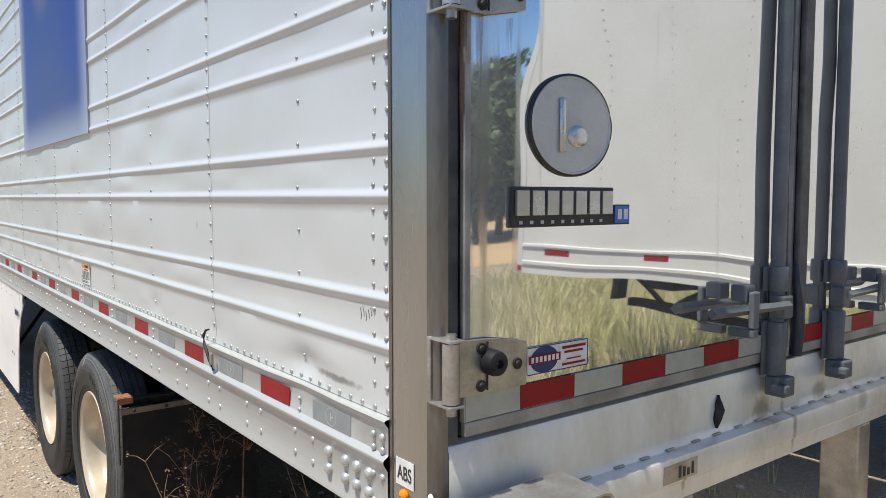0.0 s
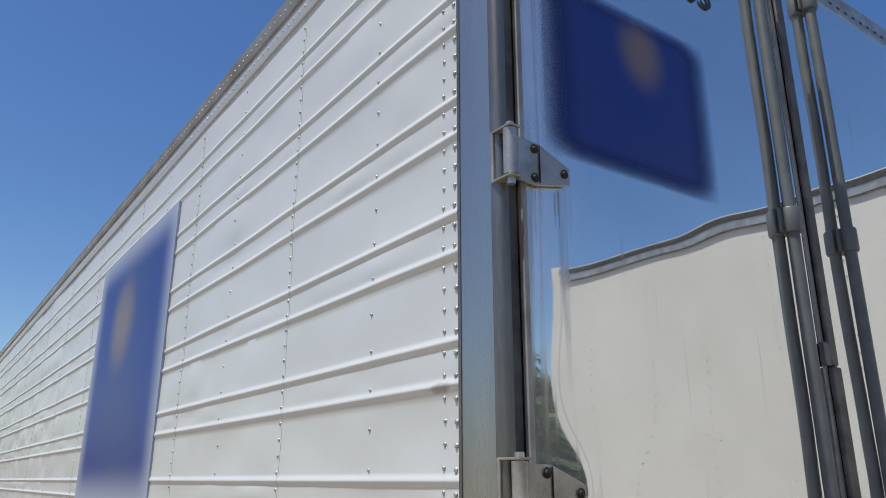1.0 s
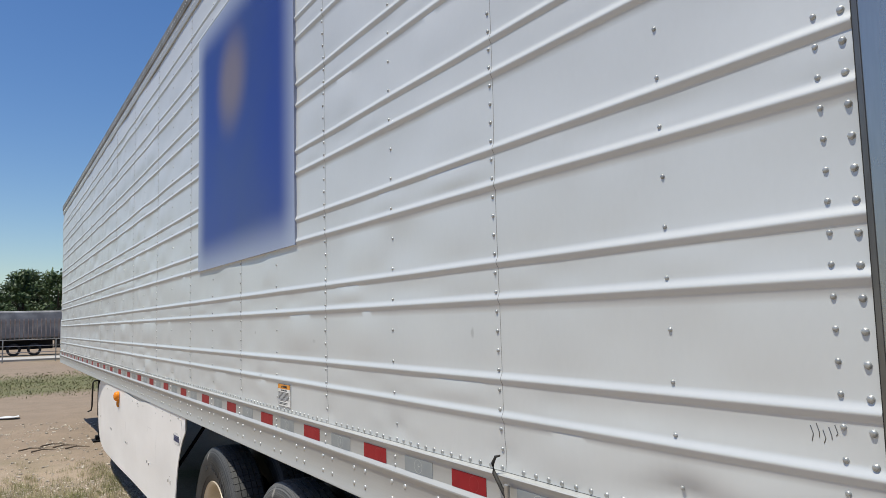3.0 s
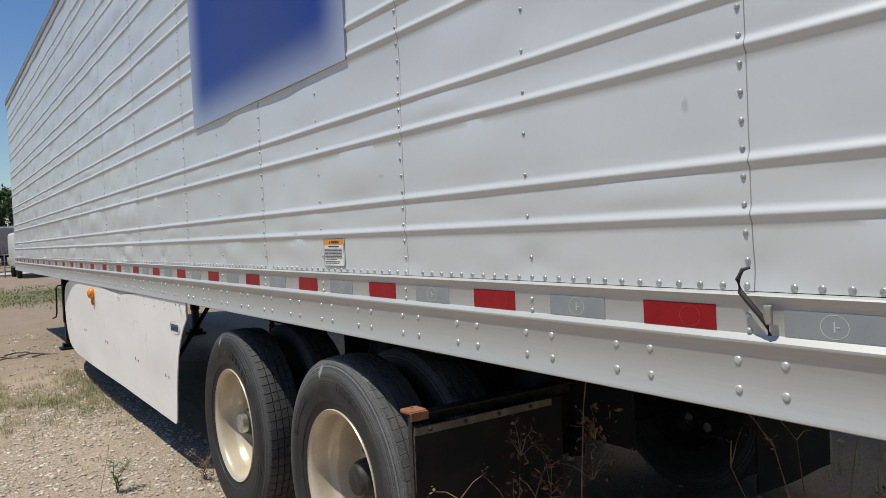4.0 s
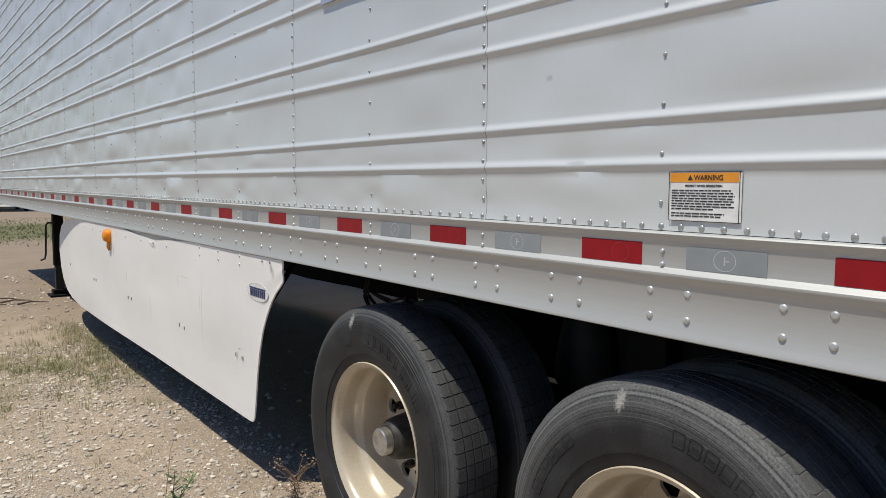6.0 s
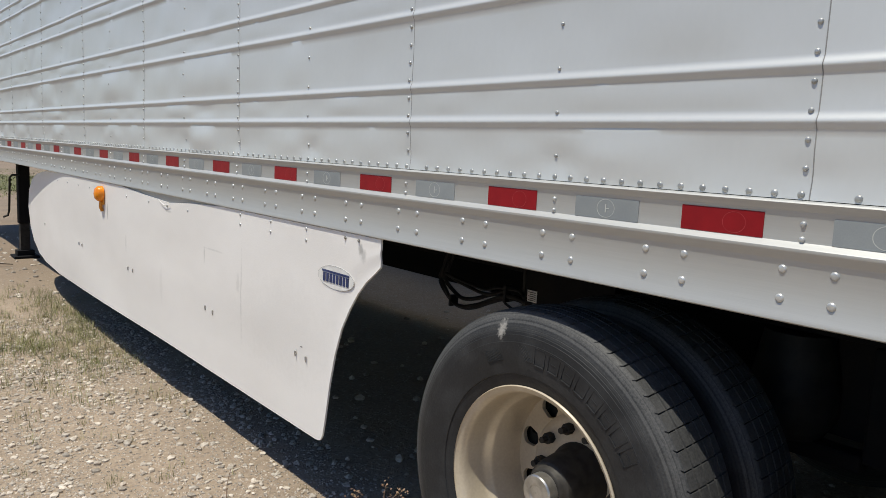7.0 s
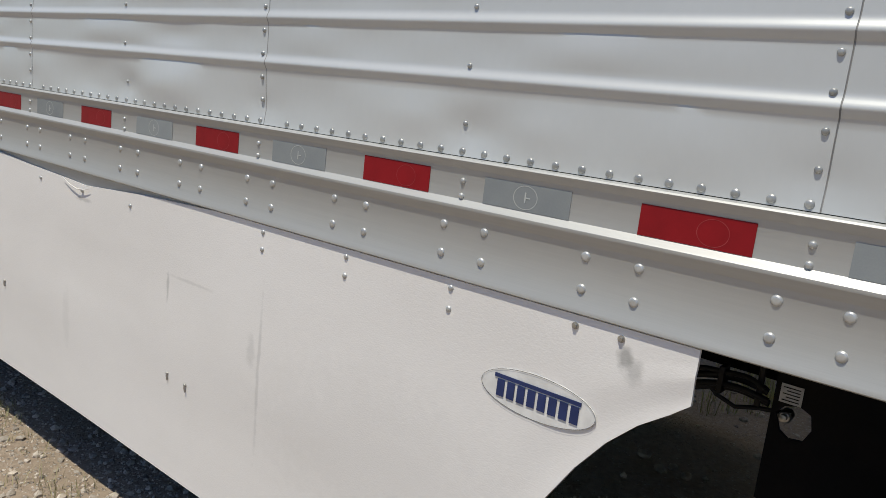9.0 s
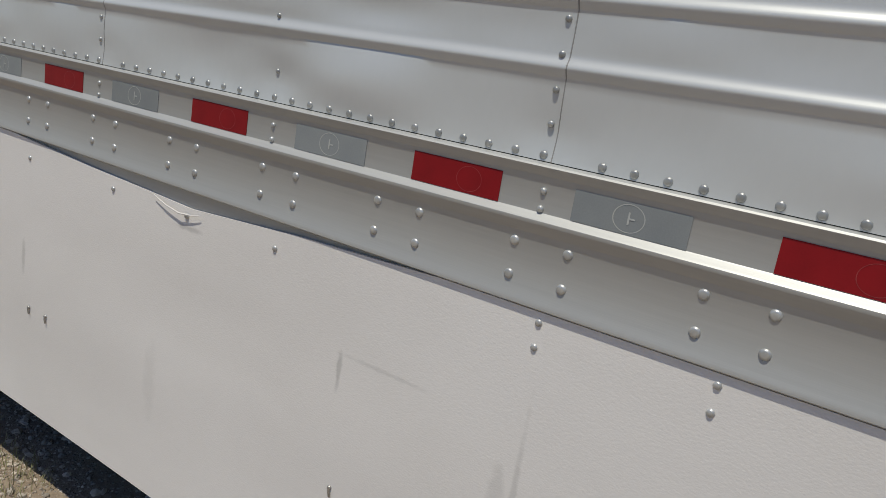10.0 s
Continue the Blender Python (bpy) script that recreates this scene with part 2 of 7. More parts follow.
EARTH = shader("dry_orange_earth", (0.50, 0.33, 0.17), 0.9, 0.0, (0.40, 0.29, 0.16), 0.35, 8, (0.3, 0.7), 0.3, 8, 0.03, 3)


def scuff(m, spots, rear=False, tint=(0.16, 0.16, 0.15)):
    """Dark rub marks on the side, or on the rear: (distance along it, height, half length, half height, strength)."""
    n, l = m.node_tree.nodes, m.node_tree.links
    b = n["Principled BSDF"]
    co = n.new("ShaderNodeTexCoord")
    no = n.new("ShaderNodeTexNoise")
    no.inputs["Scale"].default_value, no.inputs["Detail"].default_value = 45, 6
    l.new(co.outputs["Object"], no.inputs["Vector"])
    for y, z, ry, rz, dark in spots:
        v = n.new("ShaderNodeVectorMath")
        v.operation = "SUBTRACT"
        v.inputs[1].default_value = (y, 0, z) if rear else (0, y, z)
        l.new(co.outputs["Object"], v.inputs[0])
        d = n.new("ShaderNodeVectorMath")
        d.operation = "DIVIDE"
        d.inputs[1].default_value = (ry, 5, rz) if rear else (5, ry, rz)
        l.new(v.outputs[0], d.inputs[0])
        le = n.new("ShaderNodeVectorMath")
        le.operation = "LENGTH"
        l.new(d.outputs[0], le.inputs[0])
        ad = n.new("ShaderNodeMath")
        ad.operation = "ADD"
        l.new(le.outputs["Value"], ad.inputs[0])
        l.new(no.outputs["Fac"], ad.inputs[1])
        rg = n.new("ShaderNodeMapRange")
        rg.inputs["From Min"].default_value, rg.inputs["From Max"].default_value = 1.5, 0.9
        rg.inputs["To Max"].default_value = dark
        l.new(ad.outputs[0], rg.inputs["Value"])
        mx = n.new("ShaderNodeMix")
        mx.data_type = "RGBA"
        mx.inputs["B"].default_value = (*tint, 1)
        l.new(rg.outputs[0], mx.inputs["Factor"])
        l.new(b.inputs["Base Color"].links[0].from_socket, mx.inputs["A"])
        l.new(mx.outputs["Result"], b.inputs["Base Color"])


scuff(SKIN, ((0.27, 1.322, 0.13, 0.012, 0.75), (0.11, 2.392, 0.05, 0.016, 0.6), (2.45, 1.62, 0.02, 0.010, 0.2), (3.2, 1.436, 0.04, 0.007, 0.3), (3.3, 1.655, 0.015, 0.010, 0.3), (1.2, 1.66, 0.01, 0.02, 0.3)))
scuff(SKIRT, ((5.04, 0.995, 0.018, 0.028, 0.55), (5.02, 0.975, 0.02, 0.03, 0.35), (6.405, 0.79, 0.008, 0.055, 0.32), (6.29, 0.829, 0.13, 0.006, 0.16), (5.987, 0.66, 0.008, 0.24, 0.20), (6.02, 0.72, 0.02, 0.05, 0.15), (7.62, 0.70, 0.012, 0.06, 0.25), (7.0, 0.55, 0.03, 0.12, 0.08), (6.9, 0.96, 0.06, 0.008, 0.3), (8.0, 0.86, 0.018, 0.06, 0.5), (5.6, 0.6, 0.5, 0.25, 0.06)))


scuff(SILL, ((1.185, 1.13, 0.06, 0.05, 0.7), (1.535, 1.13, 0.05, 0.05, 0.6), (1.30, 1.08, 0.014, 0.10, 0.6), (0.75, 1.03, 0.012, 0.03, 0.6), (0.40, 1.05, 0.008, 0.05, 0.4), (1.75, 1.08, 0.04, 0.06, 0.4)), True, (0.20, 0.16, 0.11))


def streaks(m, x0, x1, tint, rough):
    """Vertical run-off stains on the polished sheet near the hinges."""
    n, l = m.node_tree.nodes, m.node_tree.links
    b = n["Principled BSDF"]
    src, rsrc = b.inputs["Base Color"].links[0].from_socket, b.inputs["Roughness"].links[0].from_socket
    co = n.new("ShaderNodeTexCoord")
    mp = n.new("ShaderNodeMapping")
    mp.inputs["Scale"].default_value = (1, 1, 0.035)
    l.new(co.outputs["Object"], mp.inputs[0])
    no = n.new("ShaderNodeTexNoise")
    no.inputs["Scale"].default_value, no.inputs["Detail"].default_value = 38.0, 5.0
    l.new(mp.outputs[0], no.inputs["Vector"])
    sp = n.new("ShaderNodeSeparateXYZ")
    l.new(co.outputs["Object"], sp.inputs[0])
    edge = n.new("ShaderNodeMapRange")
    edge.inputs["From Min"].default_value, edge.inputs["From Max"].default_value = x0, x1
    edge.inputs["To Min"].default_value, edge.inputs["To Max"].default_value = 0.24, 0.0
    l.new(sp.outputs[0], edge.inputs["Value"])
    ad = n.new("ShaderNodeMath")
    ad.operation = "ADD"
    l.new(no.outputs["Fac"], ad.inputs[0])
    l.new(edge.outputs[0], ad.inputs[1])
    rg = n.new("ShaderNodeMapRange")
    rg.inputs["From Min"].default_value, rg.inputs["From Max"].default_value = 0.66, 0.9
    rg.inputs["To Max"].default_value = 0.65
    l.new(ad.outputs[0], rg.inputs["Value"])
    mx = n.new("ShaderNodeMix")
    mx.data_type = "RGBA"
    mx.inputs["B"].default_value = (*tint, 1)
    l.new(rg.outputs[0], mx.inputs["Factor"])
    l.new(src, mx.inputs["A"])
    l.new(mx.outputs["Result"], b.inputs["Base Color"])
    mr = n.new("ShaderNodeMix")
    mr.inputs["B"].default_value = rough
    l.new(rg.outputs[0], mr.inputs["Factor"])
    l.new(rsrc, mr.inputs["A"])
    l.new(mr.outputs["Result"], b.inputs["Roughness"])


streaks(MIRROR, 0.05, 0.30, (0.34, 0.29, 0.22), 0.30)


def ground_material():
    """Sandy dirt with gravel, wheel-worn paths and dry grass patches."""
    m = bpy.data.materials.new("sandy_gravel_ground")
    m.use_nodes = True
    n, l = m.node_tree.nodes, m.node_tree.links
    b = n["Principled BSDF"]
    co = n.new("ShaderNodeTexCoord")

    def noise_tex(scale, detail=6.0, rough=0.55):
        t = n.new("ShaderNodeTexNoise")
        t.inputs["Scale"].default_value, t.inputs["Detail"].default_value, t.inputs["Roughness"].default_value = scale, detail, rough
        l.new(co.outputs["Object"], t.inputs["Vector"])
        return t

    def ramp(src, a, bb, ca, cb):
        r = n.new("ShaderNodeValToRGB")
        r.color_ramp.elements[0].position, r.color_ramp.elements[1].position = a, bb
        r.color_ramp.elements[0].color, r.color_ramp.elements[1].color = (*ca, 1), (*cb, 1)
        l.new(src, r.inputs[0])
        return r.outputs[0]

    def mixc(fac, a, c):
        x = n.new("ShaderNodeMix")
        x.data_type = "RGBA"
        l.new(fac, x.inputs["Factor"])
        l.new(a, x.inputs["A"])
        l.new(c, x.inputs["B"])
        return x.outputs["Result"]

    big, mid, fine = noise_tex(0.16), noise_tex(1.7), noise_tex(38.0, 8.0, 0.7)
    dirt = ramp(mid.outputs["Fac"], 0.3, 0.75, (0.387, 0.297, 0.211), (0.297, 0.225, 0.157))
    grit = ramp(fine.outputs["Fac"], 0.35, 0.7, (0.181, 0.138, 0.101), (0.499, 0.408, 0.314))
    f = n.new("ShaderNodeValue")
    f.outputs[0].default_value = 0.45
    base = mixc(f.outputs[0], dirt, grit)
    vor = n.new("ShaderNodeTexVoronoi")
    vor.inputs["Scale"].default_value = 55.0
    l.new(co.outputs["Object"], vor.inputs["Vector"])
    peb = ramp(vor.outputs["Distance"], 0.22, 0.36, (1, 1, 1), (0, 0, 0))
    pick = n.new("ShaderNodeMath")
    pick.operation = "GREATER_THAN"
    pick.inputs[1].default_value = 0.62
    sep = n.new("ShaderNodeSeparateColor")
    l.new(vor.outputs["Color"], sep.inputs[0])
    l.new(sep.outputs[0], pick.inputs[0])
    pm = n.new("ShaderNodeMath")
    pm.operation = "MULTIPLY"
    l.new(peb, pm.inputs[0])
    l.new(pick.outputs[0], pm.inputs[1])
    stone = ramp(sep.outputs[1], 0.0, 1.0, (0.292, 0.249, 0.206), (0.533, 0.490, 0.430))
    base = mixc(pm.outputs[0], base, stone)
    green = ramp(fine.outputs["Fac"], 0.35, 0.7, (0.086, 0.099, 0.034), (0.232, 0.215, 0.095))
    patch = ramp(big.outputs["Fac"], 0.56, 0.66, (0, 0, 0), (1, 1, 1))
    base = mixc(patch, base, green)
    # hard-packed darker dirt of the yard past the gravel, and a weedy verge across it
    along = n.new("ShaderNodeSeparateXYZ")
    l.new(co.outputs["Object"], along.inputs[0])
    wob = n.new("ShaderNodeMath")
    wob.operation = "MULTIPLY_ADD"
    wob.inputs[1].default_value = 5.0
    l.new(big.outputs["Fac"], wob.inputs[0])
    l.new(along.outputs["Y"], wob.inputs[2])
    lane = n.new("ShaderNodeMapRange")
    lane.inputs["From Min"].default_value, lane.inputs["From Max"].default_value = 12.5, 15.5
    lane.inputs["To Max"].default_value = 0.75
    l.new(wob.outputs[0], lane.inputs["Value"])
    packed = ramp(mid.outputs["Fac"], 0.3, 0.75, (0.267, 0.200, 0.142), (0.202, 0.150, 0.105))
    base = mixc(lane.outputs[0], base, packed)
    verge = n.new("ShaderNodeMapRange")
    verge.inputs["From Min"].default_value, verge.inputs["From Max"].default_value = 25.0, 27.0
    l.new(wob.outputs[0], verge.inputs["Value"])
    upto = n.new("ShaderNodeMapRange")
    upto.inputs["From Min"].default_value, upto.inputs["From Max"].default_value = 35.0, 33.0
    l.new(wob.outputs[0], upto.inputs["Value"])
    vv = n.new("ShaderNodeMath")
    vv.operation = "MULTIPLY"
    l.new(verge.outputs[0], vv.inputs[0])
    l.new(upto.outputs[0], vv.inputs[1])
    weeds = ramp(mid.outputs["Fac"], 0.35, 0.7, (0.116, 0.120, 0.047), (0.172, 0.155, 0.077))
    base = mixc(vv.outputs[0], base, weeds)
    l.new(base, b.inputs["Base Color"])
    b.inputs["Roughness"].default_value = 0.92
    hsum = n.new("ShaderNodeMath")
    hsum.operation = "ADD"
    l.new(fine.outputs["Fac"], hsum.inputs[0])
    l.new(pm.outputs[0], hsum.inputs[1])
    bp = n.new("ShaderNodeBump")
    bp.inputs["Strength"].default_value, bp.inputs["Distance"].default_value = 1.0, 0.012
    l.new(hsum.outputs[0], bp.inputs["Height"])
    l.new(bp.outputs[0], b.inputs["Normal"])
    return m


def decal_material(centre, half, blotch, blotch_size, fade=(0.66, 1.08), border=None):
    """Blue printed sheet with a washed-out border and faint warm shapes."""
    m = bpy.data.materials.new("blue_printed_sheet")
    m.use_nodes = True
    n, l = m.node_tree.nodes, m.node_tree.links
    b = n["Principled BSDF"]
    co = n.new("ShaderNodeTexCoord")

    def local(c, h):
        v = n.new("ShaderNodeVectorMath")
        v.operation = "SUBTRACT"
        l.new(co.outputs["Object"], v.inputs[0])
        v.inputs[1].default_value = c
        d = n.new("ShaderNodeVectorMath")
        d.operation = "DIVIDE"
        l.new(v.outputs[0], d.inputs[0])
        d.inputs[1].default_value = h
        return d.outputs[0]

    def soft(src, a, bb):
        r = n.new("ShaderNodeMapRange")
        r.interpolation_type = "SMOOTHSTEP"
        r.inputs["From Min"].default_value, r.inputs["From Max"].default_value = a, bb
        r.inputs["To Min"].default_value, r.inputs["To Max"].default_value = 1.0, 0.0
        l.new(src, r.inputs["Value"])
        return r.outputs[0]

    ab = n.new("ShaderNodeVectorMath")
    ab.operation = "ABSOLUTE"
    l.new(local(centre, half), ab.inputs[0])
    sp = n.new("ShaderNodeSeparateXYZ")
    l.new(ab.outputs[0], sp.inputs[0])
    mu = n.new("ShaderNodeMath")
    mu.operation = "MULTIPLY"
    wide_axis = 1 if half[0] > 5 else 0
    l.new(soft(sp.outputs[wide_axis], *fade), mu.inputs[0])
    l.new(soft(sp.outputs[2], 0.72, 1.10), mu.inputs[1])
    ln = n.new("ShaderNodeVectorMath")
    ln.operation = "LENGTH"
    l.new(local(blotch, blotch_size), ln.inputs[0])
    warm = soft(ln.outputs["Value"], 0.2, 1.0)
    no = n.new("ShaderNodeTexNoise")
    no.inputs["Scale"].default_value = 1.3
    l.new(co.outputs["Object"], no.inputs["Vector"])
    blue = n.new("ShaderNodeValToRGB")
    blue.color_ramp.elements[0].position, blue.color_ramp.elements[1].position = 0.35, 0.7
    blue.color_ramp.elements[0].color, blue.color_ramp.elements[1].color = (0.011, 0.029, 0.215, 1), (0.026, 0.044, 0.185, 1)
    l.new(no.outputs["Fac"], blue.inputs[0])
    m1 = n.new("ShaderNodeMix")
    m1.data_type = "RGBA"
    m1.inputs["B"].default_value = (0.17, 0.135, 0.15, 1)
    l.new(warm, m1.inputs["Factor"])
    l.new(blue.outputs[0], m1.inputs["A"])
    if border:
        m2 = n.new("ShaderNodeMix")
        m2.data_type = "RGBA"
        m2.inputs["A"].default_value = (*border, 1)
        l.new(mu.outputs[0], m2.inputs["Factor"])
        l.new(m1.outputs["Result"], m2.inputs["B"])
        l.new(m2.outputs["Result"], b.inputs["Base Color"])
    else:
        l.new(m1.outputs["Result"], b.inputs["Base Color"])
        l.new(mu.outputs[0], b.inputs["Alpha"])
    b.inputs["Roughness"].default_value = 0.4
    return m


# ---- mesh helpers ----
PLACE = {}


def thing(name, at, label, category, group="", kind=""):
    ob = new(name)
    ob.location = at
    ob.empty_display_size = 0.2
    PLACE[ob] = Matrix.Translation(at)
    return tagged(ob, label, category, group, kind)


def mesh_of(name, bm, material, smooth=None):
    me = bpy.data.meshes.new(name)
    if smooth is not None:
        for f in bm.faces:
            f.smooth = True
    bm.to_mesh(me)
    bm.free()
    me.materials.append(material)
    if smooth:
        me.set_sharp_from_angle(angle=radians(smooth))
    return me


def part(name, bm, material, parent, label="", smooth=None, at=None, kind=""):
    """One mesh object under a thing or a part; bm is a bmesh or a finished mesh, in world metres unless at is given."""
    me = bm if isinstance(bm, bpy.types.Mesh) else mesh_of(name, bm, material, smooth)
    ob = new(name, me)
    if parent is not None:
        ob.parent = parent
        ob.matrix_parent_inverse = PLACE.get(parent, Matrix()).inverted()
    if at is not None:
        ob.matrix_basis = at
        PLACE[ob] = at.copy()
    return tagged(ob, label, kind=kind)


def box(bm, x0, x1, y0, y1, z0, z1, bevel=0.0):
    vs = [bm.verts.new(p) for p in ((x0, y0, z0), (x1, y0, z0), (x1, y1, z0), (x0, y1, z0), (x0, y0, z1), (x1, y0, z1), (x1, y1, z1), (x0, y1, z1))]
    fs = [bm.faces.new([vs[i] for i in q]) for q in ((3, 2, 1, 0), (4, 5, 6, 7), (0, 1, 5, 4), (1, 2, 6, 5), (2, 3, 7, 6), (3, 0, 4, 7))]
    if bevel:
        es = {e for f in fs for e in f.edges}
        bmesh.ops.bevel(bm, geom=list(es), offset=bevel, segments=2, affect="EDGES", profile=0.5)
    return bm


def boxes(*rows, bevel=0.0):
    bm = bmesh.new()
    for r in rows:
        box(bm, *r, bevel=bevel)
    return bm


def tube(bm, pts, radii, n=10, cap=True):
    """A round bar along points, with a radius at each."""
    pts = [Vector(p) for p in pts]
    if not hasattr(radii, "__len__"):
        radii = [radii] * len(pts)
    rings = []
    for i, p in enumerate(pts):
        d = (pts[min(i + 1, len(pts) - 1)] - pts[max(i - 1, 0)]).normalized()
        a = d.orthogonal().normalized() if abs(d.z) < 0.95 else d.cross(Vector((0, 1, 0))).normalized()
        if abs(d.z) < 0.95:
            a = d.cross(Vector((0, 0, 1))).normalized()
        c = d.cross(a)
        rings.append([bm.verts.new(p + radii[i] * (math.cos(2 * math.pi * k / n) * a + math.sin(2 * math.pi * k / n) * c)) for k in range(n)])
    for r, s in zip(rings, rings[1:]):
        for k in range(n):
            bm.faces.new((r[k], r[(k + 1) % n], s[(k + 1) % n], s[k]))
    if cap:
        bm.faces.new(rings[0][::-1])
        bm.faces.new(rings[-1])
    return bm


def lathe(bm, profile, n, cx, cy, cz, cap=False):
    """Turns (x, radius) pairs round an axle along x."""
    rings = [[bm.verts.new((cx + x, cy + r * math.sin(2 * math.pi * k / n), cz + r * math.cos(2 * math.pi * k / n))) for k in range(n)] for x, r in profile]
    for a, b in zip(rings, rings[1:]):
        for k in range(n):
            bm.faces.new((a[k], b[k], b[(k + 1) % n], a[(k + 1) % n]))
    if cap:
        bm.faces.new(rings[0])
        bm.faces.new(rings[-1][::-1])
    return bm


def dome(bm, p, r, h, way=(-1, 0, 0), n=8):
    """A rivet head on a surface that faces the way given."""
    w = Vector(way)
    a = w.orthogonal().normalized()
    c = w.cross(a)
    p = Vector(p)
    rings = [[bm.verts.new(p + rr * r * (math.cos(2 * math.pi * k / n) * a + math.sin(2 * math.pi * k / n) * c) + hh * h * w) for k in range(n)]
             for rr, hh in ((1.0, 0.0), (0.97, 0.34), (0.72, 0.86), (0.55, 0.98))]
    for s, t in zip(rings, rings[1:]):
        for k in range(n):
            bm.faces.new((s[k], s[(k + 1) % n], t[(k + 1) % n], t[k]))
    top = bm.verts.new(p + h * w)
    for k in range(n):
        bm.faces.new((rings[-1][k], rings[-1][(k + 1) % n], top))
    return bm


def extrude_y(profile, y0, y1, steps=1, wob=None):
    """A profile of (x, z) run along y."""
    bm = bmesh.new()
    rows = []
    for i in range(steps + 1):
        y = y0 + (y1 - y0) * i / steps
        rows.append([bm.verts.new((x + (wob(y, z) if wob else 0), y, z)) for x, z in profile])
    for a, b in zip(rows, rows[1:]):
        for k in range(len(profile) - 1):
            bm.faces.new((a[k], a[k + 1], b[k + 1], b[k]))
    return bm


def solid(bm, t):
    bmesh.ops.recalc_face_normals(bm, faces=bm.faces[:])
    bmesh.ops.solidify(bm, geom=bm.faces[:] + bm.edges[:] + bm.verts[:], thickness=t)
    return bm


def raw(name, verts, faces, material, smooth=False):
    me = bpy.data.meshes.new(name)
    me.from_pydata([tuple(map(float, v)) for v in verts], [], [tuple(map(int, f)) for f in faces])
    me.materials.append(material)
    if smooth:
        me.shade_smooth()
    return me


# ---- ground ----
def build_ground():
    def steps(near0, near1, d, far):
        mid = list(np.arange(near0, near1, d))
        out, g, p = [], d, near1
        while p < far:
            out.append(p)
            g *= 1.35
            p += g
        out.append(far)
        inn, g, p = [], d, near0
        while p > -far:
            g *= 1.35
            p -= g
            inn.append(p)
        return inn[::-1] + mid + out

    xs, ys = steps(-4.0, 6.0, 0.12, 1600), steps(-6.0, 18.0, 0.12, 1600)
    verts = []
    for y in ys:
        for x in xs:
            near = 1.0 / (1.0 + (max(0, abs(x) - 8) / 10) ** 2 + (max(0, abs(y - 5) - 14) / 12) ** 2)
            h = 0.035 * noise.noise((x * 0.55, y * 0.45, 3.1)) + 0.014 * noise.noise((x * 2.1, y * 2.3, 7.7))
            verts.append((x, y, GZ + h * near))
    w = len(xs)
    faces = [(j * w + i, j * w + i + 1, (j + 1) * w + i + 1, (j + 1) * w + i) for j in range(len(ys) - 1) for i in range(w - 1)]
    ob = new("ground", raw("ground", verts, faces, ground_material(), True))
    tagged(ob, "sandy dirt and gravel yard with dry grass patches", "ground", kind="structure")


def ground_at(x, y):
    return GZ + 0.035 * noise.noise((x * 0.55, y * 0.45, 3.1)) + 0.014 * noise.noise((x * 2.1, y * 2.3, 7.7))


build_ground()

# ---- the refrigerated trailer ----
trailer = thing("semi_trailer", (1.3, 8.0, GZ), "silver corrugated refrigerated semi-trailer parked on sandy gravel", "semi-trailer")
RIBS = [z for k in range(8) for z in (1.428 + 0.3225 * k, 1.531 + 0.3225 * k)]
SKIN_LOW, SKIN_TOP = 1.283, 3.985
seams = [TAIL] + [SEAM + PANEL * i for i in range(12)] + [NOSE]


def skin_profile():
    """Heights and how far the sheet stands out: flat fields between rounded ribs."""
    zs = [(SKIN_LOW, 0.0, 0, 0.0)]
    last = SKIN_LOW
    for i, r in enumerate(RIBS):
        for k in range(1, 8):
            zs.append((last + (r - 0.0130 - last) * k / 8, 0.0, i, math.sin(math.pi * k / 8)))
        for dz, out in ((-0.0130, 0.0), (-0.0122, 0.0006), (-0.0085, 0.0026), (-0.0045, 0.0047), (-0.0012, 0.0061), (0.0008, 0.0067), (0.0028, 0.0067), (0.0054, 0.0060), (0.0088, 0.0045), (0.0122, 0.0028), (0.0158, 0.0013), (0.0195, 0.0003), (0.0235, 0.0)):
            zs.append((r + dz, out, i, 0.0))
        last = r + 0.0235
    for k in range(1, 4):
        zs.append((last + (SKIN_TOP - last) * k / 3, 0.0, 0, 0.0))
    return zs


PROFILE = skin_profile()


def bulge(y, z, wear):
    """Oil-canning of the thin sheet."""
    return 0.0044 * min(wear, 1.5) * noise.noise((y * 1.7, z * 3.4, 1.0)) + 0.0008 * wear * noise.noise((y * 4.0, z * 7.0, 5.0))


def field(y, f, u, wear):
    """Each flat field between two ribs is blown out or sunk a little, unevenly along the panel."""
    deep = 0.0060 if f % 2 == 0 else 0.0028
    seam_near = abs((y - SEAM + PANEL / 2) % PANEL - PANEL / 2) / (PANEL / 2)
    return deep * min(wear, 1.6) * u * (1.5 * noise.noise((y * 2.1, f * 3.7, 8.0)) + 0.7 * noise.noise((y * 5.5, f * 5.1, 3.0))) * (0.45 + 0.55 * min(1.0, seam_near * 3))


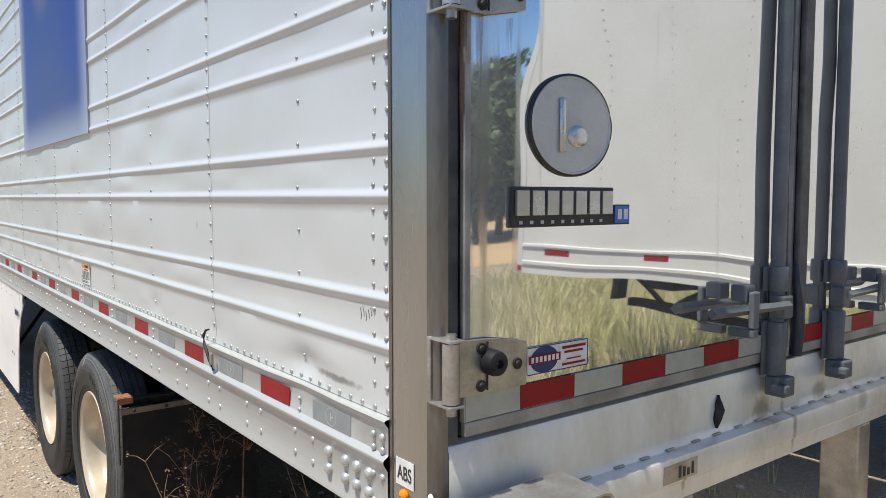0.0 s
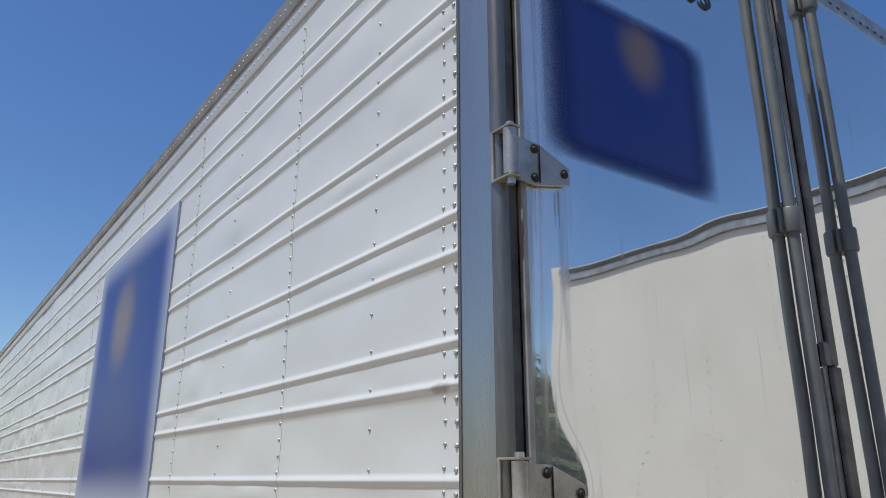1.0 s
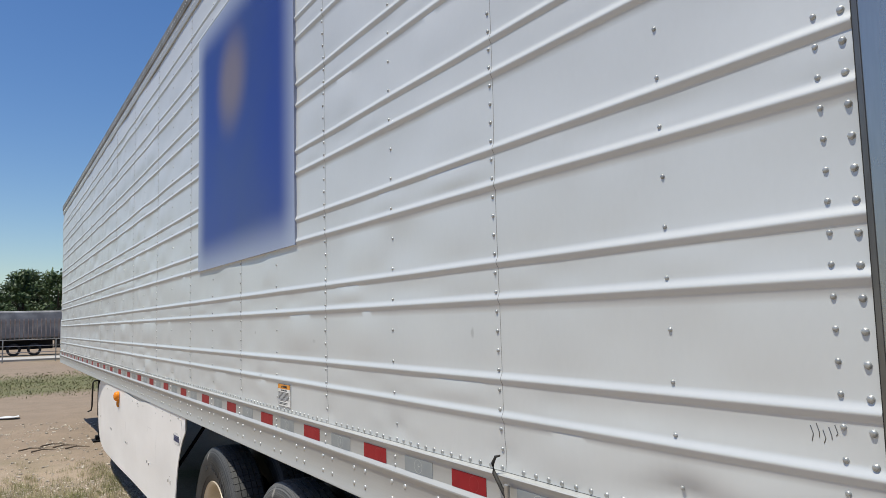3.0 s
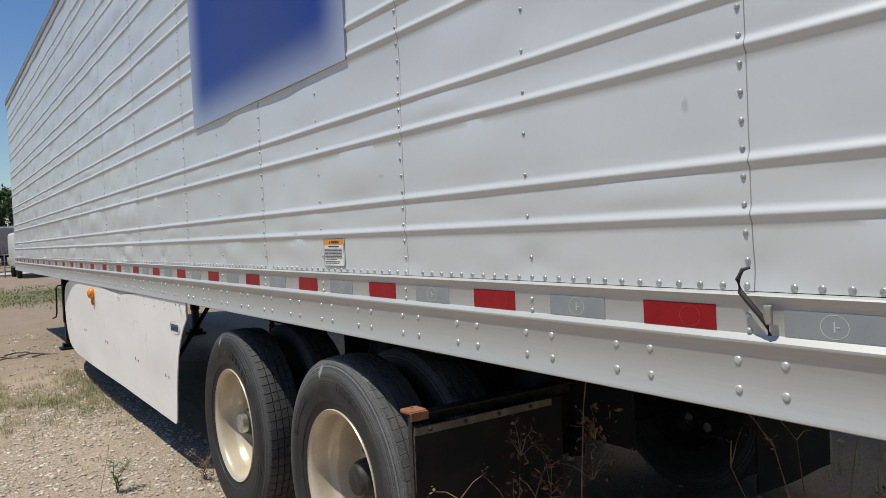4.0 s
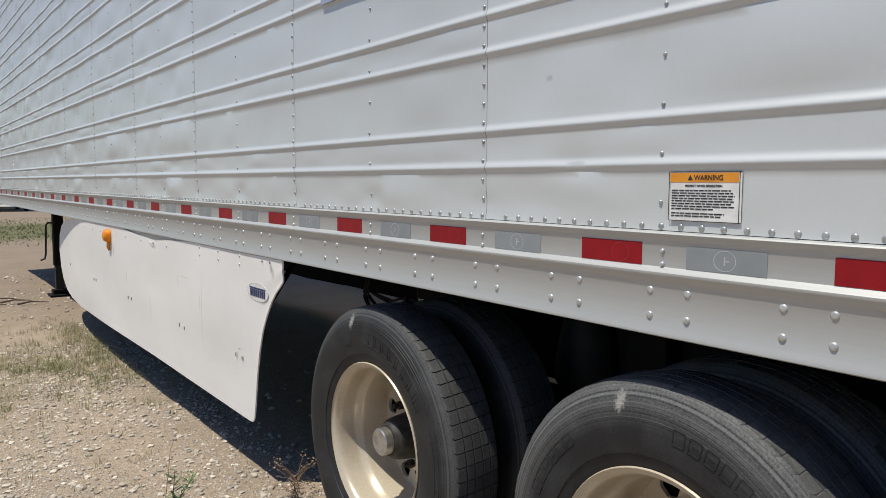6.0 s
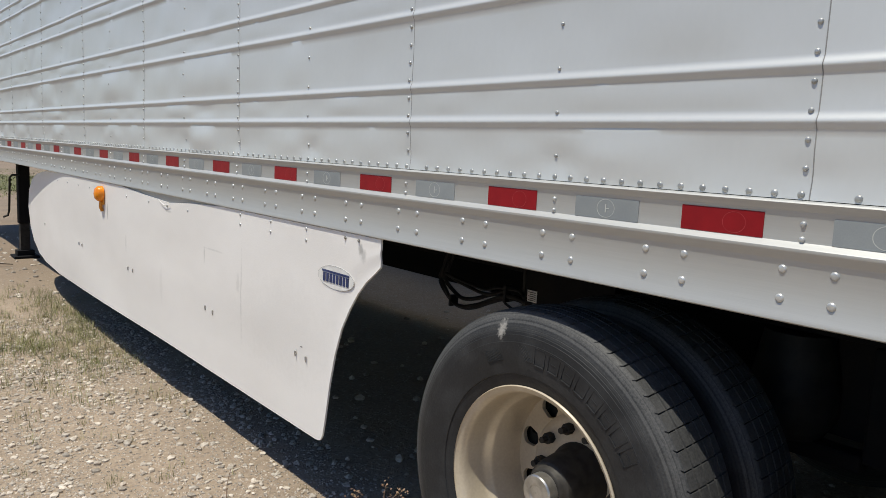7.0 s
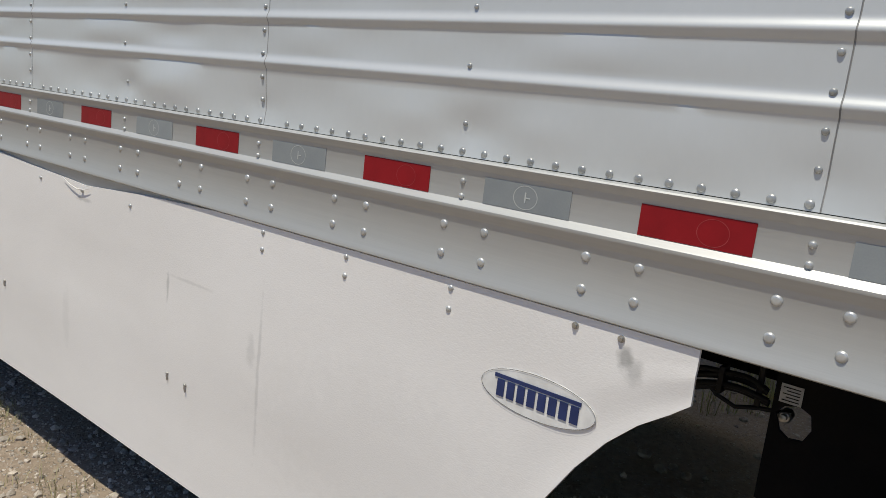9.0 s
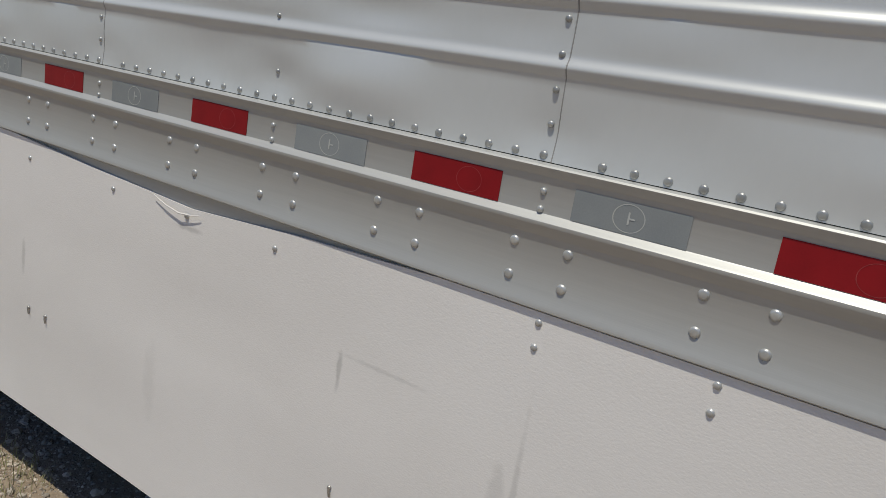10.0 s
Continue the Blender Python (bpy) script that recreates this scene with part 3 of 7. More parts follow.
def dent(y, z):
    """A few knocks along the foot of the side."""
    d = 0.0
    if z < 1.5:
        m = (y - SEAM + PANEL / 2) % PANEL
        m = min(m, PANEL - m)
        w_ = PANEL / 2 - m
        d += 0.0045 * math.exp(-(w_ / 0.05) ** 2 - ((z - 1.325) / 0.03) ** 2) + 0.0070 * math.exp(-(m / 0.042) ** 2 - ((z - 1.330) / 0.035) ** 2) - 0.003 * math.exp(-((m - 0.14) / 0.06) ** 2 - ((z - 1.345) / 0.03) ** 2)
    for cy, cz, ry, rz, h in ((0.42, 1.325, 0.16, 0.035, 0.012), (3.2, 1.44, 0.07, 0.03, 0.006), (3.2, 1.33, 0.25, 0.04, 0.004), (5.42, 1.335, 0.12, 0.05, 0.004),
                              (6.66, 1.335, 0.12, 0.05, 0.004), (0.55, 1.5, 0.1, 0.05, 0.003), (4.17, 1.33, 0.12, 0.05, 0.003)):
        d += h * math.exp(-((y - cy) / ry) ** 2 - ((z - cz) / rz) ** 2)
    return d


def skin_x(y, z, wear):
    """How far the sheet stands out at one spot of the side."""
    zs = [p[0] for p in PROFILE]
    k = int(np.argmin([abs(q - z) for q in zs]))
    out, u = float(np.interp(z, zs, [p[1] for p in PROFILE])), float(np.interp(z, zs, [p[3] for p in PROFILE]))
    flat = 1 - math.exp(-((y - 2.84) / 0.2) ** 2 - ((z - 1.36) / 0.09) ** 2)
    return -out + flat * (bulge(y, z, wear) + dent(y, z) + field(y, PROFILE[k][2], u, wear))


def rivet_columns(i, y0, y1, wear):
    bm = bmesh.new()
    mid = SEAM - PANEL / 2 + PANEL * i + 0.018 if i else 0.455
    for k in range(int((y1 - y0) / 0.0519)):
        y = y0 + 0.015 + 0.0519 * k
        dome(bm, (skin_x(y, 1.2922, wear), y, 1.2922), 0.0074, 0.0035, n=10)
    for k in range(25):
        z = 1.345 + 0.1075 * k
        dome(bm, (skin_x(mid, z, wear), mid, z), 0.0054, 0.0040, n=10)
    z = 1.342
    y = y1 + 0.013 if y1 < 15.9 else y1 - 0.03
    while z < 3.97:
        if min(abs(z - r) for r in RIBS) > 0.004:
            dome(bm, (skin_x(y, z, wear), y, z), 0.0060, 0.0042, n=10)
        z += 0.0538
    if i == 0:
        for k in range(49):
            zz = 1.341 + 0.0538 * k
            dome(bm, (skin_x(0.049, zz, wear), 0.049, zz), 0.0072, 0.0048)
            dome(bm, (skin_x(0.098, zz + 0.005, wear), 0.098, zz + 0.005), 0.0058, 0.004)
    return bm


for i in range(13):
    y0, y1 = seams[i], seams[i + 1]
    wear = 1.0 if i < 5 else 1.6 if i < 8 else 2.6
    bm = bmesh.new()
    cols = 36
    ys = [y0 + (y1 - 0.0019 - y0) * k / (cols - 2) for k in range(cols - 1)] + [y1 - 0.0018, y1 + 0.02] if i < 12 else [y0 + (y1 - y0) * k / cols for k in range(cols + 1)]
    rows = []
    for k, y in enumerate(ys):
        under = 0.0065 if (k >= cols - 1 and i < 12) else 0.0
        rows.append([bm.verts.new((-out + under + (1 - math.exp(-((y - 2.84) / 0.2) ** 2 - ((z - 1.36) / 0.09) ** 2)) * (bulge(y, z, wear) + dent(y, z) + field(y, f, u, wear)), y, z)) for z, out, f, u in PROFILE])
    for a, b in zip(rows, rows[1:]):
        for k in range(len(PROFILE) - 1):
            bm.faces.new((a[k], b[k], b[k + 1], a[k + 1]))
    # turned edge at the tail side of each sheet
    edge = [bm.verts.new((v.co.x + 0.006, v.co.y + 0.0002, v.co.z)) for v in rows[0]]
    for k in range(len(PROFILE) - 1):
        bm.faces.new((edge[k], rows[0][k], rows[0][k + 1], edge[k + 1]))
    last = [v.co.copy() for v in rows[-3]]
    sheet = part("side_panel", bm, SKIN, trailer, smooth=40)
    part("rivets", rivet_columns(i, y0, y1, wear), PANEL_RIVET, sheet, smooth=60, kind="stuff")
    if i < 12:
        bm = bmesh.new()
        line = [[bm.verts.new((v.x - d, y, v.z)) for v in last] for y, d in ((y1 - 0.0024, -0.0005), (y1 - 0.0022, 0.0006), (y1 - 0.0006, 0.0006), (y1 - 0.0004, -0.004))]
        for a, b in zip(line, line[1:]):
            for k in range(len(PROFILE) - 1):
                bm.faces.new((a[k], b[k], b[k + 1], a[k + 1]))
        part("joint_sealant", bm, SEALANT, sheet, "dirty grey joint line between two sheets")

# scribbled scratch marks on the first sheet
bm = bmesh.new()
for k in range(5):
    y, z = 0.157 - 0.011 * k, 1.490 + 0.006 * math.sin(2.1 * k)
    tube(bm, [(skin_x(y, z + 0.014, 1.0) - 0.0003, y, z + 0.014), (skin_x(y, z, 1.0) - 0.0003, y - 0.004, z), (skin_x(y, z - 0.012, 1.0) - 0.0003, y - 0.001 - 0.003 * (k % 2), z - 0.012 + 0.002 * k)], 0.0009, 4)
part("scratch_mark", bm, STEELEDGE, trailer, "scribbled grey scratch marks", kind="stuff")

# bottom side rail
rail_profile = [(0.004, 1.2815), (-0.003, 1.2815), (-0.0175, 1.2795), (-0.0205, 1.2765), (-0.0200, 1.2745), (-0.0115, 1.2625), (-0.0105, 1.2605), (-0.0105, 1.2030), (-0.0120, 1.2010),
                (-0.0215, 1.1945), (-0.0238, 1.1915), (-0.0240, 1.1865), (-0.0228, 1.1840), (-0.0138, 1.1690), (-0.0125, 1.1665), (-0.0125, 1.062), (-0.015, 1.057), (-0.015, 1.049), (-0.010, 1.046), (0.055, 1.046)]
# the tail end of the rail has been knocked in
knock = lambda y, z: 0.010 * math.exp(-((y - 0.42) / 0.14) ** 2) * math.exp(-((z - 1.28) / 0.03) ** 2)
rail = part("bottom_rail", extrude_y(rail_profile, TAIL, NOSE, 160, knock), RAIL, trailer, "dull aluminium bottom rail with two beads", smooth=35)
bm = bmesh.new()
y = 0.37
while y < 15.9:
    shift = -0.018 if y > 6.2 else 0.0
    for yy in (y + shift, y + shift + 0.097):
        for z in (1.149, 1.092):
            dome(bm, (-0.0122, yy, z), 0.0090, 0.0038, n=12)
    y += 0.31125
for k in range(26):
    for z in (1.238, 1.209):
        dome(bm, (-0.0105, 0.442 + 0.6215 * k, z), 0.0062, 0.0045)
for yy in (0.284, 0.205, 0.155, 0.102):
    for z in (1.144, 1.102):
        dome(bm, (-0.0122, yy, z), 0.0145, 0.011, n=10)
for z in (1.238, 1.209, 1.15, 1.09):
    dome(bm, (-0.0122, 0.05, z), 0.009, 0.006)
    dome(bm, (-0.0122, 0.085, z), 0.008, 0.006)
part("rivets", bm, RIVET, rail, smooth=60, kind="stuff")

# top rail
top_profile = [(0.0, 3.978), (-0.010, 3.978), (-0.012, 3.985), (-0.012, 4.058), (-0.020, 4.063), (-0.022, 4.072), (-0.022, 4.150), (-0.012, 4.164), (0.03, 4.168)]
toprail = part("top_rail", extrude_y(top_profile[:4], TAIL, NOSE, 40), RAIL, trailer, smooth=30)
crown = part("roof_cap", extrude_y(top_profile[3:], TAIL, NOSE, 40), TOPRAIL, toprail, "weathered brownish roof edge cap", smooth=30)
bm = bmesh.new()
for k in range(290):
    dome(bm, (-0.0118, 0.07 + 0.055 * k, 4.02), 0.006, 0.004, n=6)
    dome(bm, (-0.0218, 0.09 + 0.055 * k, 4.1), 0.006, 0.004, n=6)
part("rivets", bm, RIVET, toprail, smooth=60, kind="stuff")

# hidden sides, roof, nose and floor
part("roof", boxes((0.03, WIDE - 0.03, -0.10, NOSE, 4.10, 4.144)), WHITEPAINT, trailer)
part("far_side_wall", boxes((WIDE - 0.04, WIDE, TAIL, NOSE, 1.05, 4.13)), SKIN, trailer)
part("nose_wall", boxes((0.02, WIDE - 0.042, NOSE - 0.04, NOSE, 1.1, 4.098)), WHITEPAINT, trailer)
part("inner_lining", boxes((0.03, 0.05, TAIL, NOSE - 0.042, 1.12, 4.098)), CHASSIS, trailer)
floor_part = part("floor_deck", boxes((0.055, WIDE - 0.042, TAIL, NOSE - 0.042, 1.13, 1.18)), CHASSIS, trailer)
bm = bmesh.new()
for k in range(39):
    box(bm, 0.058, WIDE - 0.05, 0.35 + 0.4 * k, 0.35 + 0.4 * k + 0.05, 1.03, 1.128)
part("crossmembers", bm, CHASSIS, floor_part, kind="stuff")

# reflective tape
red_bm = boxes((-0.0116, -0.0107, 0, 0.182, 1.2035, 1.2545))
grey_bm = boxes((-0.0116, -0.0107, 0, 0.184, 1.2035, 1.2525))
red_mesh, grey_mesh = mesh_of("red_tape", red_bm, RED), mesh_of("grey_tape", grey_bm, GREY)
bm = bmesh.new()
ring = [[bm.verts.new((-0.0120, 0.092 + 1.18 * r * math.sin(k * math.pi / 14), 1.228 + r * math.cos(k * math.pi / 14))) for k in range(28)] for r in (0.0205, 0.0219)]
for k in range(28):
    bm.faces.new((ring[0][k], ring[0][(k + 1) % 28], ring[1][(k + 1) % 28], ring[1][k]))
box(bm, -0.0122, -0.0118, 0.0905, 0.0935, 1.2185, 1.2375)
box(bm, -0.0122, -0.0118, 0.082, 0.0904, 1.2265, 1.229)
# the pieces were stuck on by hand, each a little off
SLIP_RED = (2, 18, 13, 10, 0, 20, 3, 20, 24, 20, 18, 12)
SLIP_GREY = (0, 1, 2, 8, 8, 13, -2, 14, 14, 10, -3, 6)
emblem_mesh = mesh_of("emblem", bm, PALE)
bm = bmesh.new()
ring = [[bm.verts.new((-0.0119, 0.092 + 1.18 * r * math.sin(k * math.pi / 14), 1.228 + r * math.cos(k * math.pi / 14))) for k in range(28)] for r in (0.0207, 0.0217)]
for k in range(28):
    bm.faces.new((ring[0][k], ring[0][(k + 1) % 28], ring[1][(k + 1) % 28], ring[1][k]))
RED_RING = shader("worn_red_print", (0.36, 0.045, 0.05), 0.45, 0.0, (0.28, 0.02, 0.024), 60.0, 4)
ring_mesh = mesh_of("embossed_ring", bm, RED_RING)
for k in range(26):
    at_red = 0.496 + 0.622 * k + 0.001 * SLIP_RED[k % 12]
    at_grey = 0.185 + 0.6225 * k + 0.001 * SLIP_GREY[k % 12]
    if at_red + 0.2 < NOSE:
        if k < 16:
            part("embossed_ring", ring_mesh, RED_RING, rail, at=Matrix.Translation((0, at_red - 0.03, 0)))
        part("red_tape", red_mesh, RED, rail, "red reflective tape piece" if k == 0 else "", at=Matrix.Translation((0, at_red, 0)))
    part("grey_tape", grey_mesh, GREY, rail, "grey reflective tape piece with thin round emblem" if k == 0 else "", at=Matrix.Translation((0, at_grey, 0)))
    if k < 16:
        part("emblem", emblem_mesh, PALE, trailer, at=Matrix.Translation((0, at_grey, 0)))

# printed sheets on the side and the door
side_blue = decal_material((0.0, 3.59, 2.866), (10.0, 0.94, 0.804), (0.0, 3.72, 3.16), (10.0, 0.42, 0.42), (0.74, 1.12), (0.36, 0.40, 0.50))
tagged(part("printed_sheet", boxes((-0.0125, 0.0040, 2.65, 4.53, 2.062, 3.67)), side_blue, None), "blue printed advertising sheet stuck on the trailer side", "sign")

# warning label
label = tagged(part("warning_label", boxes((-0.0035, -0.0025, 2.748, 2.918, 1.306, 1.412)), WHITE, None), "white warning label with orange heading on the trailer side", "label")
part("heading", boxes((-0.0042, -0.0036, 2.755, 2.919, 1.389, 1.409)), ORANGE, label, "orange heading band")
bm = bmesh.new()
ink = np.random.default_rng(5)
for k in range(10):
    z = 1.3705 - 0.0056 * k - (0.004 if k > 7 else 0.0)
    y, stop = 2.914, 2.762 + (0.05 if k == 7 else 0.012 * ink.random() + (0.02 if k > 7 else 0.0))
    while y > stop:
        step = ink.uniform(0.006, 0.019)
        box(bm, -0.0042, -0.0036, max(stop, y - step), y, z, z + 0.0026)
        y -= step + 0.0022
part("print_lines", bm, INK, label, "rows of fine print", kind="stuff")
bm = bmesh.new()
for a, b, c, d in ((2.748, 2.918, 1.4105, 1.412), (2.748, 2.918, 1.306, 1.3075), (2.752, 2.7535, 1.306, 1.412), (2.9205, 2.922, 1.306, 1.412)):
    box(bm, -0.0043, -0.0036, a, b, c, d)
part("border", bm, INK, label)

# bungee hook on the rail
hook = thing("bungee_hook", (-0.02, 1.03, 1.25), "dark bent hook hanging on the bottom rail", "hook")
bm = tube(bmesh.new(), [(-0.020, 1.052, 1.330), (-0.027, 1.064, 1.326), (-0.032, 1.071, 1.308), (-0.032, 1.066, 1.284), (-0.032, 1.046, 1.262), (-0.032, 1.026, 1.241), (-0.029, 1.016, 1.225), (-0.024, 1.014, 1.205)],
          [0.0025, 0.004, 0.005, 0.0055, 0.0055, 0.0055, 0.005, 0.004], 8)
part("hook_rod", bm, HUB, hook, smooth=50)
part("hook_clip", boxes((-0.034, -0.024, 1.005, 1.022, 1.225, 1.262), bevel=0.003), GALV, hook)

# ---- side skirt ----
def tuck(p):
    """The front end of the skirt bends in under the trailer."""
    u = max(0.0, p[1] - 9.0) / 1.38
    return Vector((-1.47, 2.4, 1.31)) + (Vector(p) - Vector((-1.47, 2.4, 1.31))) * (1 + 0.105 * u ** 1.6)


skirt = thing("side_skirt", (0.0, 7.6, 0.2), "white plastic aerodynamic side skirt under the trailer", "side skirt")


def interp(x, pts):
    return float(np.interp(x, [p[0] for p in pts], [p[1] for p in pts]))


low = [(4.92, 0.950), (4.95, 0.925), (5.0, 0.888), (5.05, 0.838), (5.10, 0.772), (5.15, 0.690), (5.19, 0.585), (5.22, 0.470), (5.245, 0.335), (5.262, 0.252), (5.28, 0.228), (5.31, 0.222), (6.8, 0.232), (8.6, 0.236), (9.3, 0.245), (9.75, 0.275), (10.0, 0.318), (10.2, 0.405), (10.32, 0.51), (10.38, 0.66)]
high = [(4.92, 1.044), (6.2, 1.044), (6.55, 1.030), (6.9, 1.006), (7.08, 1.014), (7.3, 1.022), (7.7, 1.044), (9.3, 1.044), (9.7, 1.036), (10.0, 1.00), (10.2, 0.94), (10.33, 0.84), (10.38, 0.68)]
ys = sorted(set([p[0] for p in low] + [p[0] for p in high] + list(np.linspace(5.4, 9.9, 30))))
bm = bmesh.new()
rows = []
for y in ys:
    a, b = interp(y, low), interp(y, high)
    rows.append([bm.verts.new(tuck((-0.008 + 0.006 * noise.noise((y * 0.8, k * 0.3, 2)) * (k < 6) + (0.004 * math.exp(-((y - 6.95) / 0.3) ** 2) if k == 9 else 0.0), y, a + (b - a) * k / 9))) for k in range(10)])
for a, b in zip(rows, rows[1:]):
    for k in range(9):
        bm.faces.new((a[k], b[k], b[k + 1], a[k + 1]))
far_bm = bm.copy()
panel = part("skirt_panel", solid(bm, 0.007), SKIRT, skirt, smooth=30)
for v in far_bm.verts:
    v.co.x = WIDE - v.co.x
# far skirt takes the chassis black, so under-trailer shade is in its colour
far_skirt = thing("side_skirt", (WIDE, 7.6, 0.2), "side skirt on the far side, coloured black for the shade there", "side skirt")
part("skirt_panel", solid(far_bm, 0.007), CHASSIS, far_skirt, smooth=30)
part("torn_edge", tube(bmesh.new(), [(-0.012, 7.03, 1.012), (-0.014, 6.98, 0.998), (-0.016, 6.93, 0.991), (-0.014, 6.89, 0.994), (-0.012, 6.86, 1.0)], [0.0008, 0.0016, 0.002, 0.0016, 0.0008], 6), SKIRT, panel, smooth=50)
stud_me = mesh_of("stud", tube(tube(bmesh.new(), [(0, 0, 0), (-0.006, 0, 0)], 0.0035, 10), [(0, 0, 0), (-0.003, 0, 0)], 0.0065, 14), HUBCAP, 40)
bolt_me = mesh_of("bolt", dome(bmesh.new(), (0, 0, 0), 0.0070, 0.0042), RIVET, 50)
clip_me = mesh_of("strap_bolt", tube(dome(bmesh.new(), (0, 0, 0), 0.0056, 0.005), [(-0.003, 0, 0), (-0.004, -0.002, -0.008), (-0.002, -0.003, -0.019)], 0.0028, 6), GALV, 50)
for y in (5.138, 5.051):
    part("stud", stud_me, HUBCAP, panel, at=Matrix.Translation((-0.0075, y, 1.025)))
for y, z in [(y, z) for y in (5.416, 5.711, 6.001) for z in (1.026, 0.983)] + [(y, 0.988) for y in (6.618, 6.91, 7.2, 7.6, 8.4, 8.7, 9.0, 9.3)]:
    part("bolt", bolt_me, RIVET, panel, at=Matrix.Translation(tuck((-0.0075, y, z))))
for y, z in ((5.481, 0.53), (5.398, 0.526), (6.387, 0.54), (6.297, 0.533), (7.58, 0.556), (7.49, 0.556), (8.7, 0.57), (8.62, 0.57), (9.75, 0.6)):
    part("strap_bolt", clip_me, GALV, panel, at=Matrix.Translation(tuck((-0.009, y, z))))
bm = bmesh.new()
ce = (5.195, 0.871)
outer = [bm.verts.new((-0.0098, ce[0] + 0.122 * math.cos(a) * math.cos(0.06) , ce[1] + 0.043 * math.sin(a))) for a in np.linspace(0, 2 * math.pi, 40, endpoint=False)]
bm.faces.new(outer)
bmesh.ops.recalc_face_normals(bm, faces=bm.faces[:])
badge = part("oval_badge", solid(bm, 0.0012), WHITE, panel, "white oval badge with blue bars")
for k in range(8):
    y = ce[0] + 0.085 - 0.0225 * k
    part("badge_bar", boxes((-0.0118, -0.0108, y - 0.0165, y, 0.850, 0.883)), NAVY, badge)
part("badge_line", boxes((-0.0118, -0.0108, ce[0] - 0.092, ce[0] + 0.092, 0.8855, 0.893)), NAVY, badge)
bm = bmesh.new()
inn = [[bm.verts.new((-0.0112, ce[0] + (0.122 - d) * math.cos(a), ce[1] + (0.043 - d) * math.sin(a))) for a in np.linspace(0, 2 * math.pi, 40, endpoint=False)] for d in (0.0, 0.0009)]
for k in range(40):
    bm.faces.new((inn[0][k], inn[0][(k + 1) % 40], inn[1][(k + 1) % 40], inn[1][k]))
part("badge_rim", bm, GASKET, badge)
lamp = thing("marker_lamp", (-0.02, 8.09, 0.96), "orange side marker lamp on the white skirt", "lamp")
bm = lathe(bmesh.new(), [(0.0, 0.05), (-0.012, 0.052), (-0.03, 0.049), (-0.045, 0.036), (-0.052, 0.012), (-0.052, 0.001)], 20, -0.012, 8.09, 0.968)
part("lens", bm, AMBER_OUT, lamp, smooth=40)
part("lamp_bracket", tube(boxes((-0.018, -0.0085, 8.055, 8.125, 0.90, 0.935), bevel=0.003), [(-0.02, 8.09, 0.93), (-0.024, 8.09, 0.88), (-0.014, 8.09, 0.855)], 0.012, 8), ORANGE, lamp)
part("mounting_strip", boxes((0.003, 0.012, 4.95, 9.1, 0.955, 1.0455)), RAIL, skirt)
# struts that carry the skirt
for y in (5.44, 6.34, 7.53, 8.66):
    bm = tube(bmesh.new(), [(0.003, y, 0.55), (0.35, y, 1.05)], 0.014, 6)
    part("strut", bm, CHASSIS, skirt)

# ---- wheels ----
AXLES = (2.95, 4.235)
HUB_Z = 0.412
TYRE_R = 0.520


def tyre_mesh(name, worn):
    """A truck tyre round the x axis at the origin, outer face towards -x, with grooves round it and sipes across."""
    half = 0.135
    prof = [(-0.080, 0.296), (-0.092, 0.302), (-0.098, 0.312), (-0.106, 0.336), (-0.1065, 0.3395), (-0.110, 0.341), (-0.115, 0.372), (-0.1175, 0.402), (-0.1180, 0.4300), (-0.1168, 0.4305), (-0.1155, 0.450), (-0.1140, 0.4508), (-0.1128, 0.4585), (-0.1115, 0.4592), (-0.1095, 0.468), (-0.1080, 0.4688),
            (-0.1050, 0.479), (-0.1000, 0.489), (-0.0945, 0.500), (-0.087, 0.509)]
    tread = []
    edges = [-0.081, -0.053, -0.047, -0.020, -0.014, 0.014, 0.020, 0.047, 0.053, 0.081]
    for i, x in enumerate(edges):
        r = TYRE_R - 0.006 * (abs(x) / 0.081) ** 2
        if i in (1, 3, 5, 7):
            tread += [(x, r), (x + 0.0015, r - 0.010)]
        elif i in (2, 4, 6, 8):
            tread += [(x - 0.0015, r - 0.010), (x, r)]
        else:
            tread += [(x, r)]
    FIRST = len(prof)
    inner = [(-x, r) for x, r in prof[::-1]]
    prof = prof + tread + inner
    pitches = 70
    verts, faces = [], []
    cols = pitches * 2
    for k in range(cols):
        a = 2 * math.pi * ((k // 2) + (0.0 if k % 2 == 0 else 0.90)) / pitches
        for j, (x, r) in enumerate(prof):
            aa = a
            if FIRST <= j < FIRST + len(tread):
                aa += 0.16 * x
            rr = r
            if worn and r > 0.49:
                rr -= 0.004 * max(0.0, noise.noise((x * 30, k * 0.5, 2.0)))
            verts.append((x, rr * math.sin(aa), rr * math.cos(aa)))
    m = len(prof)
    groove = {}
    for k in range(cols):
        k2 = (k + 1) % cols
        sipe = k % 2 == 1
        for j in range(m - 1):
            q = (k * m + j, k2 * m + j, k2 * m + j + 1, k * m + j + 1)
            deep = sipe and FIRST - 1 <= j < FIRST + len(tread)
            if deep:
                mid = []
                for jj in (j, j + 1):
                    key = (k, jj)
                    if key not in groove:
                        p, s = Vector(verts[k * m + jj]), Vector(verts[k2 * m + jj])
                        c = (p + s) / 2
                        c.y, c.z = c.y * (0.9965 if worn else 0.988), c.z * (0.9965 if worn else 0.988)
                        groove[key] = len(verts)
                        verts.append(tuple(c))
                    mid.append(groove[key])
                faces.append((q[0], mid[0], mid[1], q[3]))
                faces.append((mid[0], q[1], q[2], mid[1]))
            else:
                faces.append(q)
    me = bpy.data.meshes.new(name)
    me.from_pydata(verts, [], faces)
    me.shade_smooth()
    me.set_sharp_from_angle(angle=radians(32))
    me.materials.append(TYREWORN if worn else TYREWALL)
    return me


